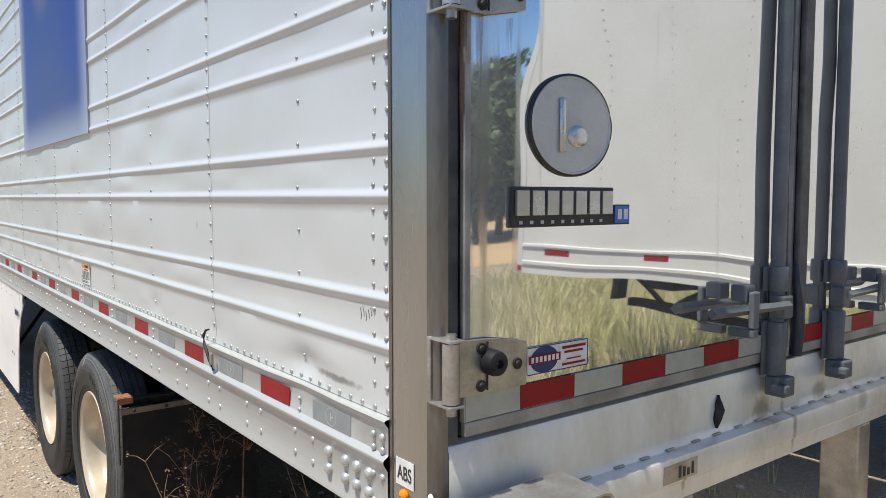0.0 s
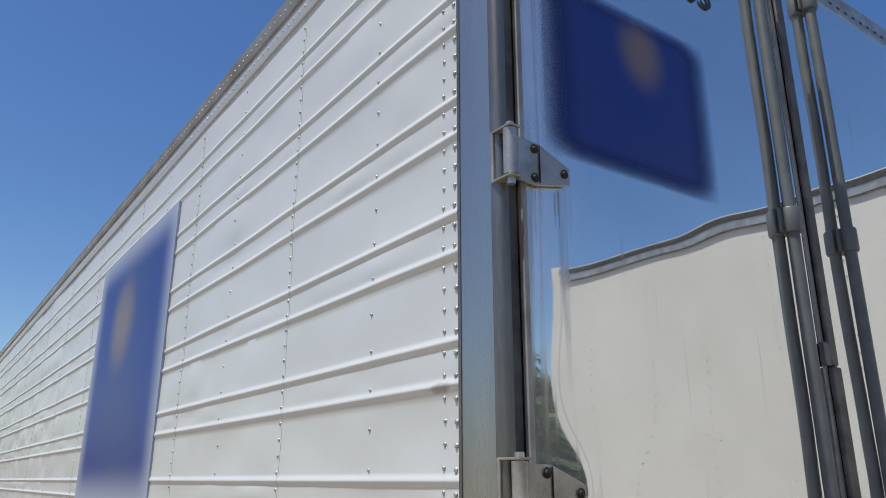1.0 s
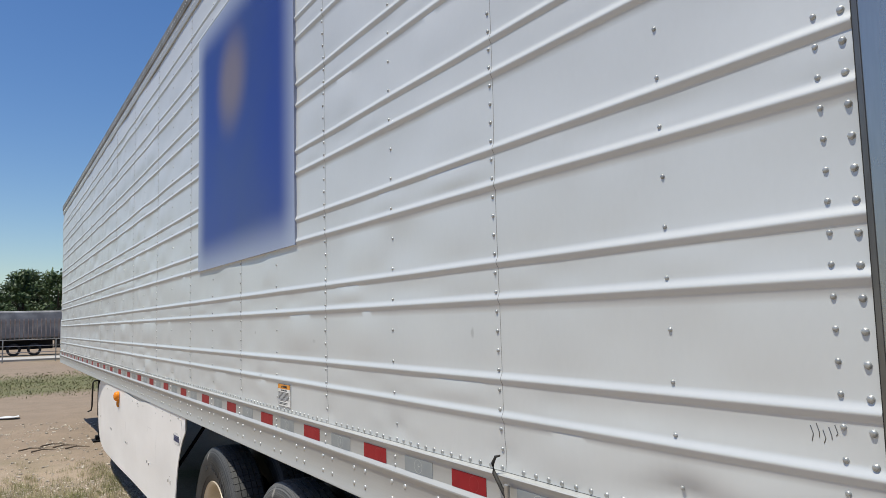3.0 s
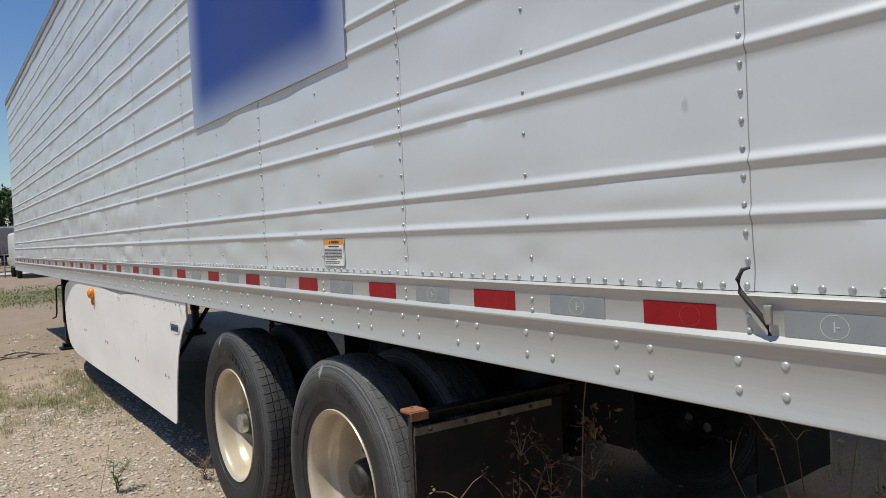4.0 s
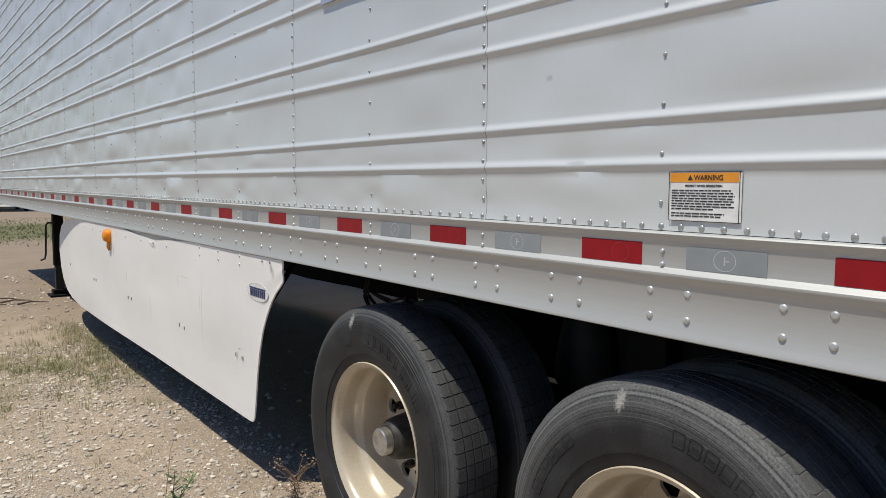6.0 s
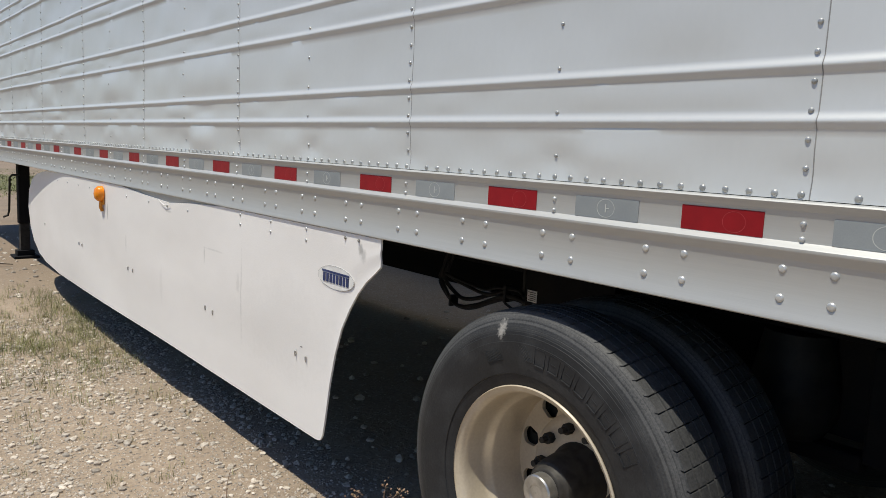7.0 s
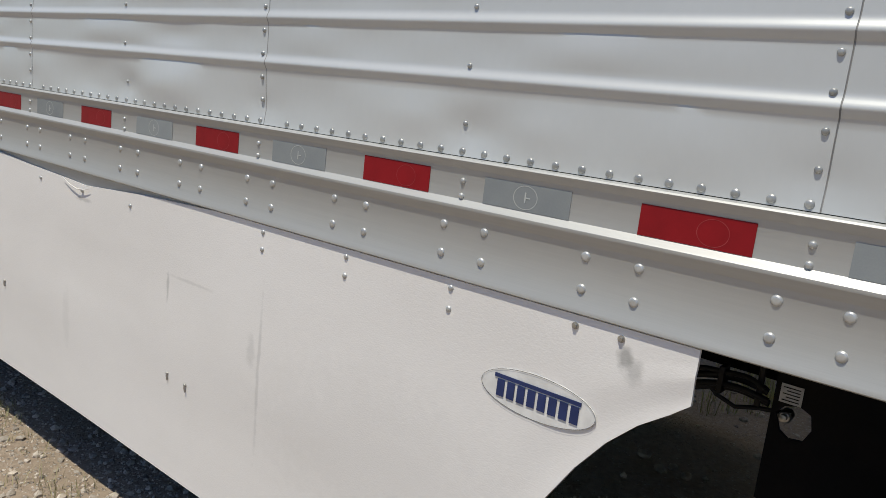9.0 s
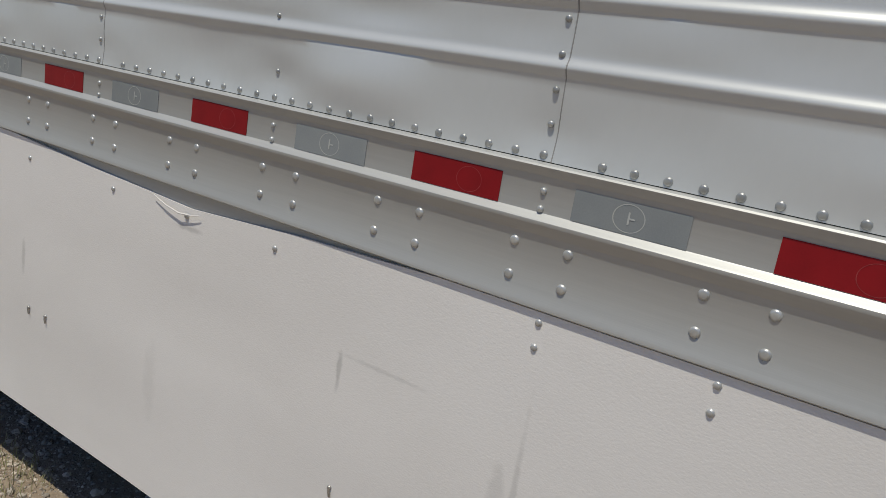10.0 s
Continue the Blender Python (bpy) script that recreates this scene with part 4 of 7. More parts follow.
def tyre_material():
    """Rubber with a scuffed chalk mark near the crown of the outer wall."""
    m = TYRE.copy()
    m.name = "tyre_rubber_with_chalk_mark"
    n, l = m.node_tree.nodes, m.node_tree.links
    b = n["Principled BSDF"]
    src = b.inputs["Base Color"].links[0].from_socket
    co = n.new("ShaderNodeTexCoord")
    v = n.new("ShaderNodeVectorMath")
    v.operation = "SUBTRACT"
    v.inputs[1].default_value = (-0.13, 0.122, 0.455)
    l.new(co.outputs["Object"], v.inputs[0])
    d = n.new("ShaderNodeVectorMath")
    d.operation = "DIVIDE"
    d.inputs[1].default_value = (0.05, 0.025, 0.046)
    l.new(v.outputs[0], d.inputs[0])
    le = n.new("ShaderNodeVectorMath")
    le.operation = "LENGTH"
    l.new(d.outputs[0], le.inputs[0])
    no = n.new("ShaderNodeTexNoise")
    no.inputs["Scale"].default_value, no.inputs["Detail"].default_value = 130, 8
    l.new(co.outputs["Object"], no.inputs["Vector"])
    ad = n.new("ShaderNodeMath")
    ad.operation = "ADD"
    l.new(le.outputs["Value"], ad.inputs[0])
    l.new(no.outputs["Fac"], ad.inputs[1])
    lt = n.new("ShaderNodeMapRange")
    lt.inputs["From Min"].default_value, lt.inputs["From Max"].default_value = 1.36, 0.95
    lt.inputs["To Max"].default_value = 0.75
    l.new(ad.outputs[0], lt.inputs["Value"])
    mx = n.new("ShaderNodeMix")
    mx.data_type = "RGBA"
    mx.inputs["B"].default_value = (0.40, 0.38, 0.35, 1)
    l.new(lt.outputs[0], mx.inputs["Factor"])
    l.new(src, mx.inputs["A"])
    l.new(mx.outputs["Result"], b.inputs["Base Color"])
    return m


TYREWALL = tyre_material()


def shoulder_dust(m, tone, start):
    """Pale dry dust rubbed into the shoulder and the lower wall, by the distance from the axle."""
    n, l = m.node_tree.nodes, m.node_tree.links
    b = n["Principled BSDF"]
    src = b.inputs["Base Color"].links[0].from_socket
    co = n.new("ShaderNodeTexCoord")
    flat = n.new("ShaderNodeVectorMath")
    flat.operation = "MULTIPLY"
    flat.inputs[1].default_value = (0, 1, 1)
    l.new(co.outputs["Object"], flat.inputs[0])
    le = n.new("ShaderNodeVectorMath")
    le.operation = "LENGTH"
    l.new(flat.outputs[0], le.inputs[0])
    no = n.new("ShaderNodeTexNoise")
    no.inputs["Scale"].default_value, no.inputs["Detail"].default_value, no.inputs["Roughness"].default_value = 190, 6, 0.7
    l.new(co.outputs["Object"], no.inputs["Vector"])
    up = n.new("ShaderNodeMapRange")
    up.inputs["From Min"].default_value, up.inputs["From Max"].default_value = start, 0.505
    up.inputs["To Max"].default_value = 0.8
    l.new(le.outputs["Value"], up.inputs["Value"])
    mu = n.new("ShaderNodeMath")
    mu.operation = "MULTIPLY"
    tread = n.new("ShaderNodeMapRange")
    tread.inputs["From Min"].default_value, tread.inputs["From Max"].default_value = 0.500, 0.512
    tread.inputs["To Min"].default_value, tread.inputs["To Max"].default_value = 1.0, 0.6
    l.new(le.outputs["Value"], tread.inputs["Value"])
    worn_off = n.new("ShaderNodeMath")
    worn_off.operation = "MULTIPLY"
    l.new(up.outputs[0], worn_off.inputs[0])
    l.new(tread.outputs[0], worn_off.inputs[1])
    l.new(worn_off.outputs[0], mu.inputs[0])
    ring = n.new("ShaderNodeTexNoise")
    ring.noise_dimensions = "1D"
    ring.inputs["Scale"].default_value, ring.inputs["Detail"].default_value = 150, 3
    l.new(le.outputs["Value"], ring.inputs["W"])
    both = n.new("ShaderNodeMath")
    both.operation = "ADD"
    l.new(no.outputs["Fac"], both.inputs[0])
    l.new(ring.outputs["Fac"], both.inputs[1])
    sharp = n.new("ShaderNodeMapRange")
    sharp.inputs["From Min"].default_value, sharp.inputs["From Max"].default_value = 0.70, 1.35
    l.new(both.outputs[0], sharp.inputs["Value"])
    l.new(sharp.outputs[0], mu.inputs[1])
    mx = n.new("ShaderNodeMix")
    mx.data_type = "RGBA"
    mx.inputs["B"].default_value = (tone, tone * 0.99, tone * 0.96, 1)
    l.new(mu.outputs[0], mx.inputs["Factor"])
    l.new(src, mx.inputs["A"])
    l.new(mx.outputs["Result"], b.inputs["Base Color"])


shoulder_dust(TYREWALL, 0.175, 0.455)
TYREWORN = tyre_material()
TYREWORN.name = "scuffed_grey_tyre_rubber"
shoulder_dust(TYREWORN, 0.27, 0.40)


def rim_mesh():
    bm = bmesh.new()
    lathe(bm, [(-0.104, 0.3045), (-0.1015, 0.3045), (-0.0985, 0.3010), (-0.0955, 0.2940), (-0.089, 0.2860), (-0.076, 0.2815), (-0.060, 0.2795), (-0.020, 0.277), (0.000, 0.273), (0.012, 0.264), (0.024, 0.2595),
               (0.090, 0.2575), (0.112, 0.2565), (0.126, 0.256), (0.134, 0.254)], 80, 0, 0, 0)
    # outer bead behind the flange
    lathe(bm, [(-0.104, 0.3045), (-0.099, 0.3075), (-0.088, 0.303)], 64, 0, 0, 0)
    # disc with ten hand holes
    n = 10
    for s in range(n):
        a0, a1 = 2 * math.pi * (s - 0.389) / n, 2 * math.pi * (s + 0.611) / n
        mid = (a0 + a1) / 2
        rin, rout, rh = 0.106, 0.254, 0.032
        bound = []
        for k in range(9):
            bound.append((rout, a0 + (a1 - a0) * k / 8))
        bound.append((0.18, a1))
        for k in range(9):
            bound.append((rin, a1 - (a1 - a0) * k / 8))
        bound.append((0.18, a0))
        cy, cz = 0.217 * math.sin(mid), 0.217 * math.cos(mid)
        outer, innr = [], []
        for r, a in bound:
            y, z = r * math.sin(a), r * math.cos(a)
            outer.append(bm.verts.new((0.134, y, z)))
            d = math.hypot(y - cy, z - cz)
            innr.append(bm.verts.new((0.134, cy + rh * (y - cy) / d, cz + rh * (z - cz) / d)))
        deep = [bm.verts.new((0.148, v.co.y, v.co.z)) for v in innr]
        c = len(bound)
        for k in range(c):
            bm.faces.new((outer[k], innr[k], innr[(k + 1) % c], outer[(k + 1) % c]))
            bm.faces.new((innr[k], deep[k], deep[(k + 1) % c], innr[(k + 1) % c]))
    # raised ring round the nuts
    lathe(bm, [(0.1345, 0.186), (0.128, 0.180), (0.124, 0.172), (0.122, 0.162), (0.122, 0.100)], 48, 0, 0, 0)
    bmesh.ops.remove_doubles(bm, verts=bm.verts[:], dist=0.0004)
    bmesh.ops.recalc_face_normals(bm, faces=bm.faces[:])
    return mesh_of("rim", bm, RIM, 35)


def lettering_mesh(start, count, r, size, gap, slant=0.0):
    """Low raised outlines of plain blocks round the tyre wall."""
    bm = bmesh.new()

    def bar(c, du, half_t, half_u, lean=0.0):
        t, u = Vector((0, math.cos(c), -math.sin(c))), Vector((0, math.sin(c), math.cos(c)))
        t2 = (t + u * lean).normalized() if abs(half_t) > abs(half_u) else t
        u2 = (u + t * lean).normalized() if abs(half_u) >= abs(half_t) else u
        mid = Vector((-0.1175, 0, 0)) + u * (r + du)
        pts = [mid + t2 * sx * half_t + u2 * sz * half_u for sx, sz in ((-1, -1), (1, -1), (1, 1), (-1, 1))]
        top = [bm.verts.new(p + Vector((-0.0012, 0, 0))) for p in pts]
        low_ = [bm.verts.new(p + Vector((0.003, 0, 0))) for p in pts]
        bm.faces.new(top)
        for i in range(4):
            bm.faces.new((low_[i], low_[(i + 1) % 4], top[(i + 1) % 4], top[i]))

    for k in range(count):
        a = start + k * gap
        w = 0.36 * gap * r
        if slant:
            bar(a, 0.0, 0.0012, size * 0.5, slant)
            continue
        for s in (-1, 1):
            bar(a + s * w / r, 0.0, 0.0013, size * 0.5)
            bar(a, s * size * 0.5, w, 0.0013)
        if k % 3 != 1:
            bar(a, 0.0, w * 0.55, 0.0013)
    bmesh.ops.recalc_face_normals(bm, faces=bm.faces[:])
    return mesh_of("raised_mark", bm, TYRE)


TYRE_A, TYRE_B, RIM_ME = tyre_mesh("tyre", False), tyre_mesh("tyre_worn", True), rim_mesh()
# shaded copy of the cream rim: hub iron colour paints the gloom under the trailer
RIM_SHADED = RIM_ME.copy()
RIM_SHADED.materials[0] = HUB
bm = lathe(bmesh.new(), [(0.135, 0.104), (0.112, 0.102), (0.100, 0.092), (0.050, 0.086), (0.008, 0.080), (-0.008, 0.074), (-0.012, 0.068), (-0.022, 0.064), (-0.028, 0.060), (-0.030, 0.055), (-0.030, 0.001)], 30, 0, 0, 0)
HUB_ME = mesh_of("hub", bm, HUB, 35)
NUT_ME = mesh_of("lug_nut", tube(tube(bmesh.new(), [(0.130, 0, 0), (0.096, 0, 0)], 0.017, 6), [(0.10, 0, 0), (0.076, 0, 0)], 0.010, 8), HUB, 35)
CAP_ME = mesh_of("hub_cap", lathe(bmesh.new(), [(-0.025, 0.052), (-0.060, 0.051), (-0.064, 0.047), (-0.0645, 0.024), (-0.063, 0.022), (-0.063, 0.001)], 28, 0, 0, 0), HUBCAP, 35)
MARKS_A, MARKS_B = lettering_mesh(-0.95, 8, 0.402, 0.046, 0.125), lettering_mesh(-0.55, 5, 0.412, 0.034, 0.105)
MARKS_C = lettering_mesh(0.02, 5, 0.402, 0.050, 0.016, 0.7)
MARKS_D = lettering_mesh(0.30, 12, 0.395, 0.034, 0.013, 0.35)
MARKS_E = lettering_mesh(0.75, 6, 0.408, 0.030, 0.095)


def wheel_set(side, y, worn, outer):
    """One tyre on its rim; side -1 faces out on the near side, 1 on the far side."""
    xo = 0.126 if outer else 0.43
    x = xo if side < 0 else WIDE - xo
    facing = outer
    turn = 0.0 if (side < 0) == facing else math.pi
    at = Matrix.Translation((x, y, HUB_Z)) @ Matrix.Rotation(turn, 4, "Z") @ Matrix.Rotation(0.0 if not worn else 0.03, 4, "X")
    w = new("trailer_wheel")
    w.matrix_basis = Matrix.Translation((x, y, HUB_Z))
    PLACE[w] = Matrix.Translation((x, y, HUB_Z))
    tagged(w, ("black worn truck tyre on a cream steel wheel" if worn else "black truck tyre on a cream steel wheel") + (", inner one" if not outer else ""), "wheel", "trailer wheels")
    t = part("tyre", TYRE_B if worn else TYRE_A, TYREWALL, w, at=at)
    # only near outer rims stay cream, the others have shade in their colour
    part("rim", RIM_ME if outer and side < 0 else RIM_SHADED, RIM, w, at=at)
    if outer:
        if side < 0:
            for me in ((MARKS_B, MARKS_E) if worn else (MARKS_A, MARKS_C, MARKS_D)):
                ob = tagged(new("raised_mark", me), kind="stuff")
                ob.parent, ob.matrix_parent_inverse = t, Matrix()
        part("hub", HUB_ME, HUB, w, at=at)
        if side < 0:
            for q in range(10):
                a = 2 * math.pi * (q + 0.5) / 10
                part("lug_nut", NUT_ME, HUB, w, at=at @ Matrix.Translation((0, 0.143 * math.sin(a), 0.143 * math.cos(a))))
        if not worn:
            part("hub_cap", CAP_ME, HUBCAP, w, "light metal hub cap", at=at)


for k, y in enumerate(AXLES):
    for side in (-1, 1):
        for outer in (True, False):
            wheel_set(side, y, k == 0, outer)

# sliding bogie
bogie = thing("bogie", (1.3, 3.6, 0.5), "black steel tandem axle bogie under the trailer", "bogie")
for y in AXLES:
    part("axle", tube(bmesh.new(), [(0.22, y, HUB_Z), (WIDE - 0.22, y, HUB_Z)], 0.065, 14), CHASSIS, bogie, smooth=40)
for x in (0.80, 1.72):
    part("slide_rail", boxes((x, x + 0.08, 1.2, 6.6, 0.86, 1.028), bevel=0.006), CHASSIS, bogie)
    for y in (3.59,) if x < 1 else (2.3, 3.59, 4.9):
        part("hanger", boxes((x - 0.01, x + 0.09, y - 0.09, y + 0.09, 0.52, 0.858), bevel=0.01), CHASSIS, bogie)
    for y in AXLES:
        part("spring", boxes((x + 0.005, x + 0.075, y - 0.55, y + 0.55, HUB_Z + 0.068, HUB_Z + 0.125), bevel=0.01), CHASSIS, bogie)
        part("air_bag", tube(bmesh.new(), [(x + 0.04, y - 0.33, 0.535), (x + 0.04, y - 0.33, 0.6), (x + 0.04, y - 0.33, 0.7), (x + 0.04, y - 0.33, 0.855)], [0.09, 0.13, 0.13, 0.1], 16), DARKGAP, bogie, smooth=40)
for x in (0.80, 1.80):
    part("frame_plate", boxes((x + 0.082, x + 0.094, 2.15, 4.55, 0.55, 0.99), bevel=0.004), CHASSIS, bogie)
for y in (1.25, 3.55, 6.5):
    part("cross_tie", boxes((0.88, 1.72, y, y + 0.09, 0.88, 0.99), bevel=0.006), CHASSIS, bogie)
part("air_tank", tube(bmesh.new(), [(1.5, 5.2, 0.88), (1.5, 5.22, 0.88), (1.5, 6.18, 0.88), (1.5, 6.2, 0.88)], [0.07, 0.1, 0.1, 0.07], 18), CHASSIS, bogie, smooth=40)

# air hoses that run to the bogie's hanger plate
hoses = thing("air_hoses", (0.78, 5.2, 0.75), "black air hoses tied in a bundle beside the hanger plate", "hose")
RUNS = (((5.46, 0.90), (5.508, 0.833), (5.529, 0.800), (5.536, 0.752), (5.495, 0.702), (5.433, 0.656), (5.364, 0.649), (5.282, 0.670), (5.200, 0.704), (5.110, 0.738), (5.045, 0.745), (4.973, 0.733)),
        ((5.46, 0.90), (5.511, 0.799), (5.444, 0.770), (5.352, 0.747), (5.285, 0.735), (5.201, 0.740), (5.110, 0.768), (5.03, 0.775), (4.985, 0.765)),
        ((5.43, 0.90), (5.470, 0.802), (5.388, 0.775), (5.289, 0.760), (5.220, 0.758), (5.141, 0.781), (5.095, 0.783), (5.026, 0.787), (4.985, 0.772)),
        ((5.45, 0.90), (5.510, 0.791), (5.505, 0.741), (5.430, 0.694), (5.370, 0.689), (5.290, 0.706), (5.210, 0.736), (5.100, 0.765), (5.03, 0.770), (4.98, 0.760)),
        ((5.47, 0.90), (5.500, 0.833), (5.518, 0.798), (5.524, 0.750), (5.480, 0.703), (5.425, 0.664), (5.360, 0.658), (5.280, 0.680), (5.200, 0.714), (5.110, 0.748), (5.04, 0.755), (4.975, 0.742)))
for k, run in enumerate(RUNS):
    pts = []
    for i in range(41):
        s_ = i / 40 * (len(run) - 1)
        j = min(int(s_), len(run) - 2)
        u = s_ - j
        p = [run[max(0, min(len(run) - 1, j + d))] for d in (-1, 0, 1, 2)]
        c = [0.5 * (2 * p[1][a] + (p[2][a] - p[0][a]) * u + (2 * p[0][a] - 5 * p[1][a] + 4 * p[2][a] - p[3][a]) * u * u + (3 * p[1][a] - p[0][a] - 3 * p[2][a] + p[3][a]) * u ** 3) for a in (0, 1)]
        pts.append((0.775 + 0.012 * math.sin(2.5 * k) + 0.006 * math.sin(9 * i / 24 + k), c[0], c[1]))
    part("hose", tube(bmesh.new(), pts, 0.0095 - 0.0012 * (k % 3), 8), DARKGAP, hoses, smooth=50)
for y, z, h in ((5.092, 0.764, 0.036), (5.44, 0.672, 0.026)):
    part("cable_tie", boxes((0.750, 0.798, y - 0.007, y + 0.007, z - h, z + h), bevel=0.002), DARKGAP, hoses)
bm = bmesh.new()
rim_hole = [(4.931, 0.689), (4.946, 0.730), (4.929, 0.752), (4.896, 0.762), (4.868, 0.748), (4.861, 0.712), (4.877, 0.678), (4.909, 0.674)]
rim_out = [(4.957, 0.50), (4.957, 0.73), (4.957, 1.03), (4.85, 1.03), (4.52, 1.03), (4.52, 0.71), (4.52, 0.50), (4.85, 0.50)]
ra, rb = [bm.verts.new((0.75, y, z)) for y, z in rim_hole], [bm.verts.new((0.75, y, z)) for y, z in rim_out]
for k in range(8):
    bm.faces.new((ra[k], ra[(k + 1) % 8], rb[(k + 1) % 8], rb[k]))
bmesh.ops.recalc_face_normals(bm, faces=bm.faces[:])
plate = part("hanger_plate", solid(bm, 0.012), CHASSIS, bogie, "black hanger plate with a cut-out")
part("plate_label", boxes((0.7340, 0.7360, 4.893, 4.944, 0.762, 0.809)), WHITE, plate, "small pale printed label")
part("label_bars", boxes(*[(0.7328, 0.7338, 4.899, 4.938 - 0.008 * (k % 2), 0.768 + 0.008 * k, 0.7705 + 0.008 * k) for k in range(5)]), HUB, plate, kind="stuff")
part("valve", lathe(lathe(bmesh.new(), [(0.0, 0.016), (-0.03, 0.016), (-0.034, 0.012), (-0.034, 0.001)], 14, 0.780, 4.926, 0.722), [(0.0, 0.009), (-0.05, 0.009), (-0.052, 0.001)], 10, 0.780, 4.927, 0.723), HUBCAP, hoses, smooth=40)
part("hose", tube(bmesh.new(), [(0.77, 5.12, 0.735), (0.77, 5.10, 0.718), (0.77, 5.05, 0.701), (0.775, 4.995, 0.715), (0.778, 4.935, 0.722)], 0.006, 8), DARKGAP, hoses, smooth=50)
part("hanger_bolt", tube(bmesh.new(), [(0.775, 5.0, 0.72), (0.775, 5.0, 0.90)], 0.008, 8), HUB, hoses, "dark hanger rod")

# mud flap with its bracket
for x0, x1 in ((0.03, 0.70), (WIDE - 0.70, WIDE - 0.03)):
    flap = thing("mud_flap", ((x0 + x1) / 2, 2.36, 0.05), "black rubber mud flap hung from a rusty bracket behind the tyres", "mud flap", "mud flaps")
    bm = bmesh.new()
    g = [[bm.verts.new((x0 + (x1 - x0) * i / 6, 2.36 + 0.012 * math.sin(2.5 * j / 8 + i) * j / 8, 0.76 - 0.70 * j / 8)) for j in range(9)] for i in range(7)]
    for i in range(6):
        for j in range(8):
            bm.faces.new((g[i][j], g[i + 1][j], g[i + 1][j + 1], g[i][j + 1]))
    part("flap", solid(bm, 0.009), MUD, flap, smooth=40)
    part("bracket_bar", boxes((x0 + 0.012, x1 + 0.1, 2.352, 2.41, 0.800, 0.806), (x0 + 0.012, x1 + 0.1, 2.404, 2.41, 0.755, 0.7995), bevel=0.002), HUB, flap)
    part("clamp_strip", boxes((x0 - 0.012, x1 - 0.06, 2.338, 2.347, 0.737, 0.766), bevel=0.002), STEELEDGE, flap, "dull metal clamp strip")
    out = -1 if x0 < 1 else 1
    e = x0 if x0 < 1 else x1
    lo, hi = min(e - out * 0.048, e + out * 0.024), max(e - out * 0.048, e + out * 0.024)
    cap = part("end_cap", boxes((lo, hi, 2.345, 2.415, 0.8065, 0.822), bevel=0.007), RUST, flap, "rusty orange bent steel plate", smooth=40)
    part("bolt_hole", tube(bmesh.new(), [((lo + hi) / 2, 2.388, 0.818), ((lo + hi) / 2, 2.388, 0.8226)], 0.005, 10), DARKGAP, cap)
    part("end_lip", boxes((lo, hi, 2.3385, 2.3445, 0.787, 0.818), bevel=0.0025), RUST, flap)
    part("end_post", boxes((e - 0.018, e - 0.012, 2.349, 2.372, 0.50, 0.8055), bevel=0.001), HUB, flap)
    for v in (0.05, 0.20, 0.35, 0.50):
        bm = dome(bmesh.new(), (e - out * v, 2.3375, 0.7515), 0.008, 0.006, (0, -1, 0), 10)
        part("strap_bolt", bm, HUB, flap, smooth=40)

# landing gear
gear = thing("landing_gear", (1.3, 12.6, GZ), "dark steel landing gear with feet and crank under the trailer", "landing gear")
for x in (0.30, 2.18):
    part("leg", boxes((x, x + 0.12, 12.55, 12.67, 0.30, 1.045), bevel=0.008), CHASSIS, gear)
    part("inner_leg", boxes((x + 0.012, x + 0.108, 12.562, 12.658, GZ + 0.06, 0.30)), HUB, gear)
    part("foot", boxes((x - 0.07, x + 0.19, 12.48, 12.74, GZ + 0.0, GZ + 0.03), (x - 0.03, x + 0.15, 12.54, 12.68, GZ + 0.03, GZ + 0.09), bevel=0.006), CHASSIS, gear)
part("cross_bar", boxes((0.42, 2.18, 12.58, 12.64, 0.56, 0.62)), CHASSIS, gear)
part("brace", tube(bmesh.new(), [(0.42, 12.61, 0.6), (1.2, 12.61, 1.04)], 0.025, 6), CHASSIS, gear)
part("brace", tube(bmesh.new(), [(2.18, 12.61, 0.6), (1.4, 12.61, 1.04)], 0.025, 6), CHASSIS, gear)
part("crank_handle", tube(bmesh.new(), [(0.32, 12.56, 0.86), (0.24, 12.56, 0.86), (0.22, 12.57, 0.83), (0.22, 12.66, 0.45), (0.21, 12.68, 0.39), (0.16, 12.68, 0.37)], 0.012, 8), HUB, gear, smooth=50)

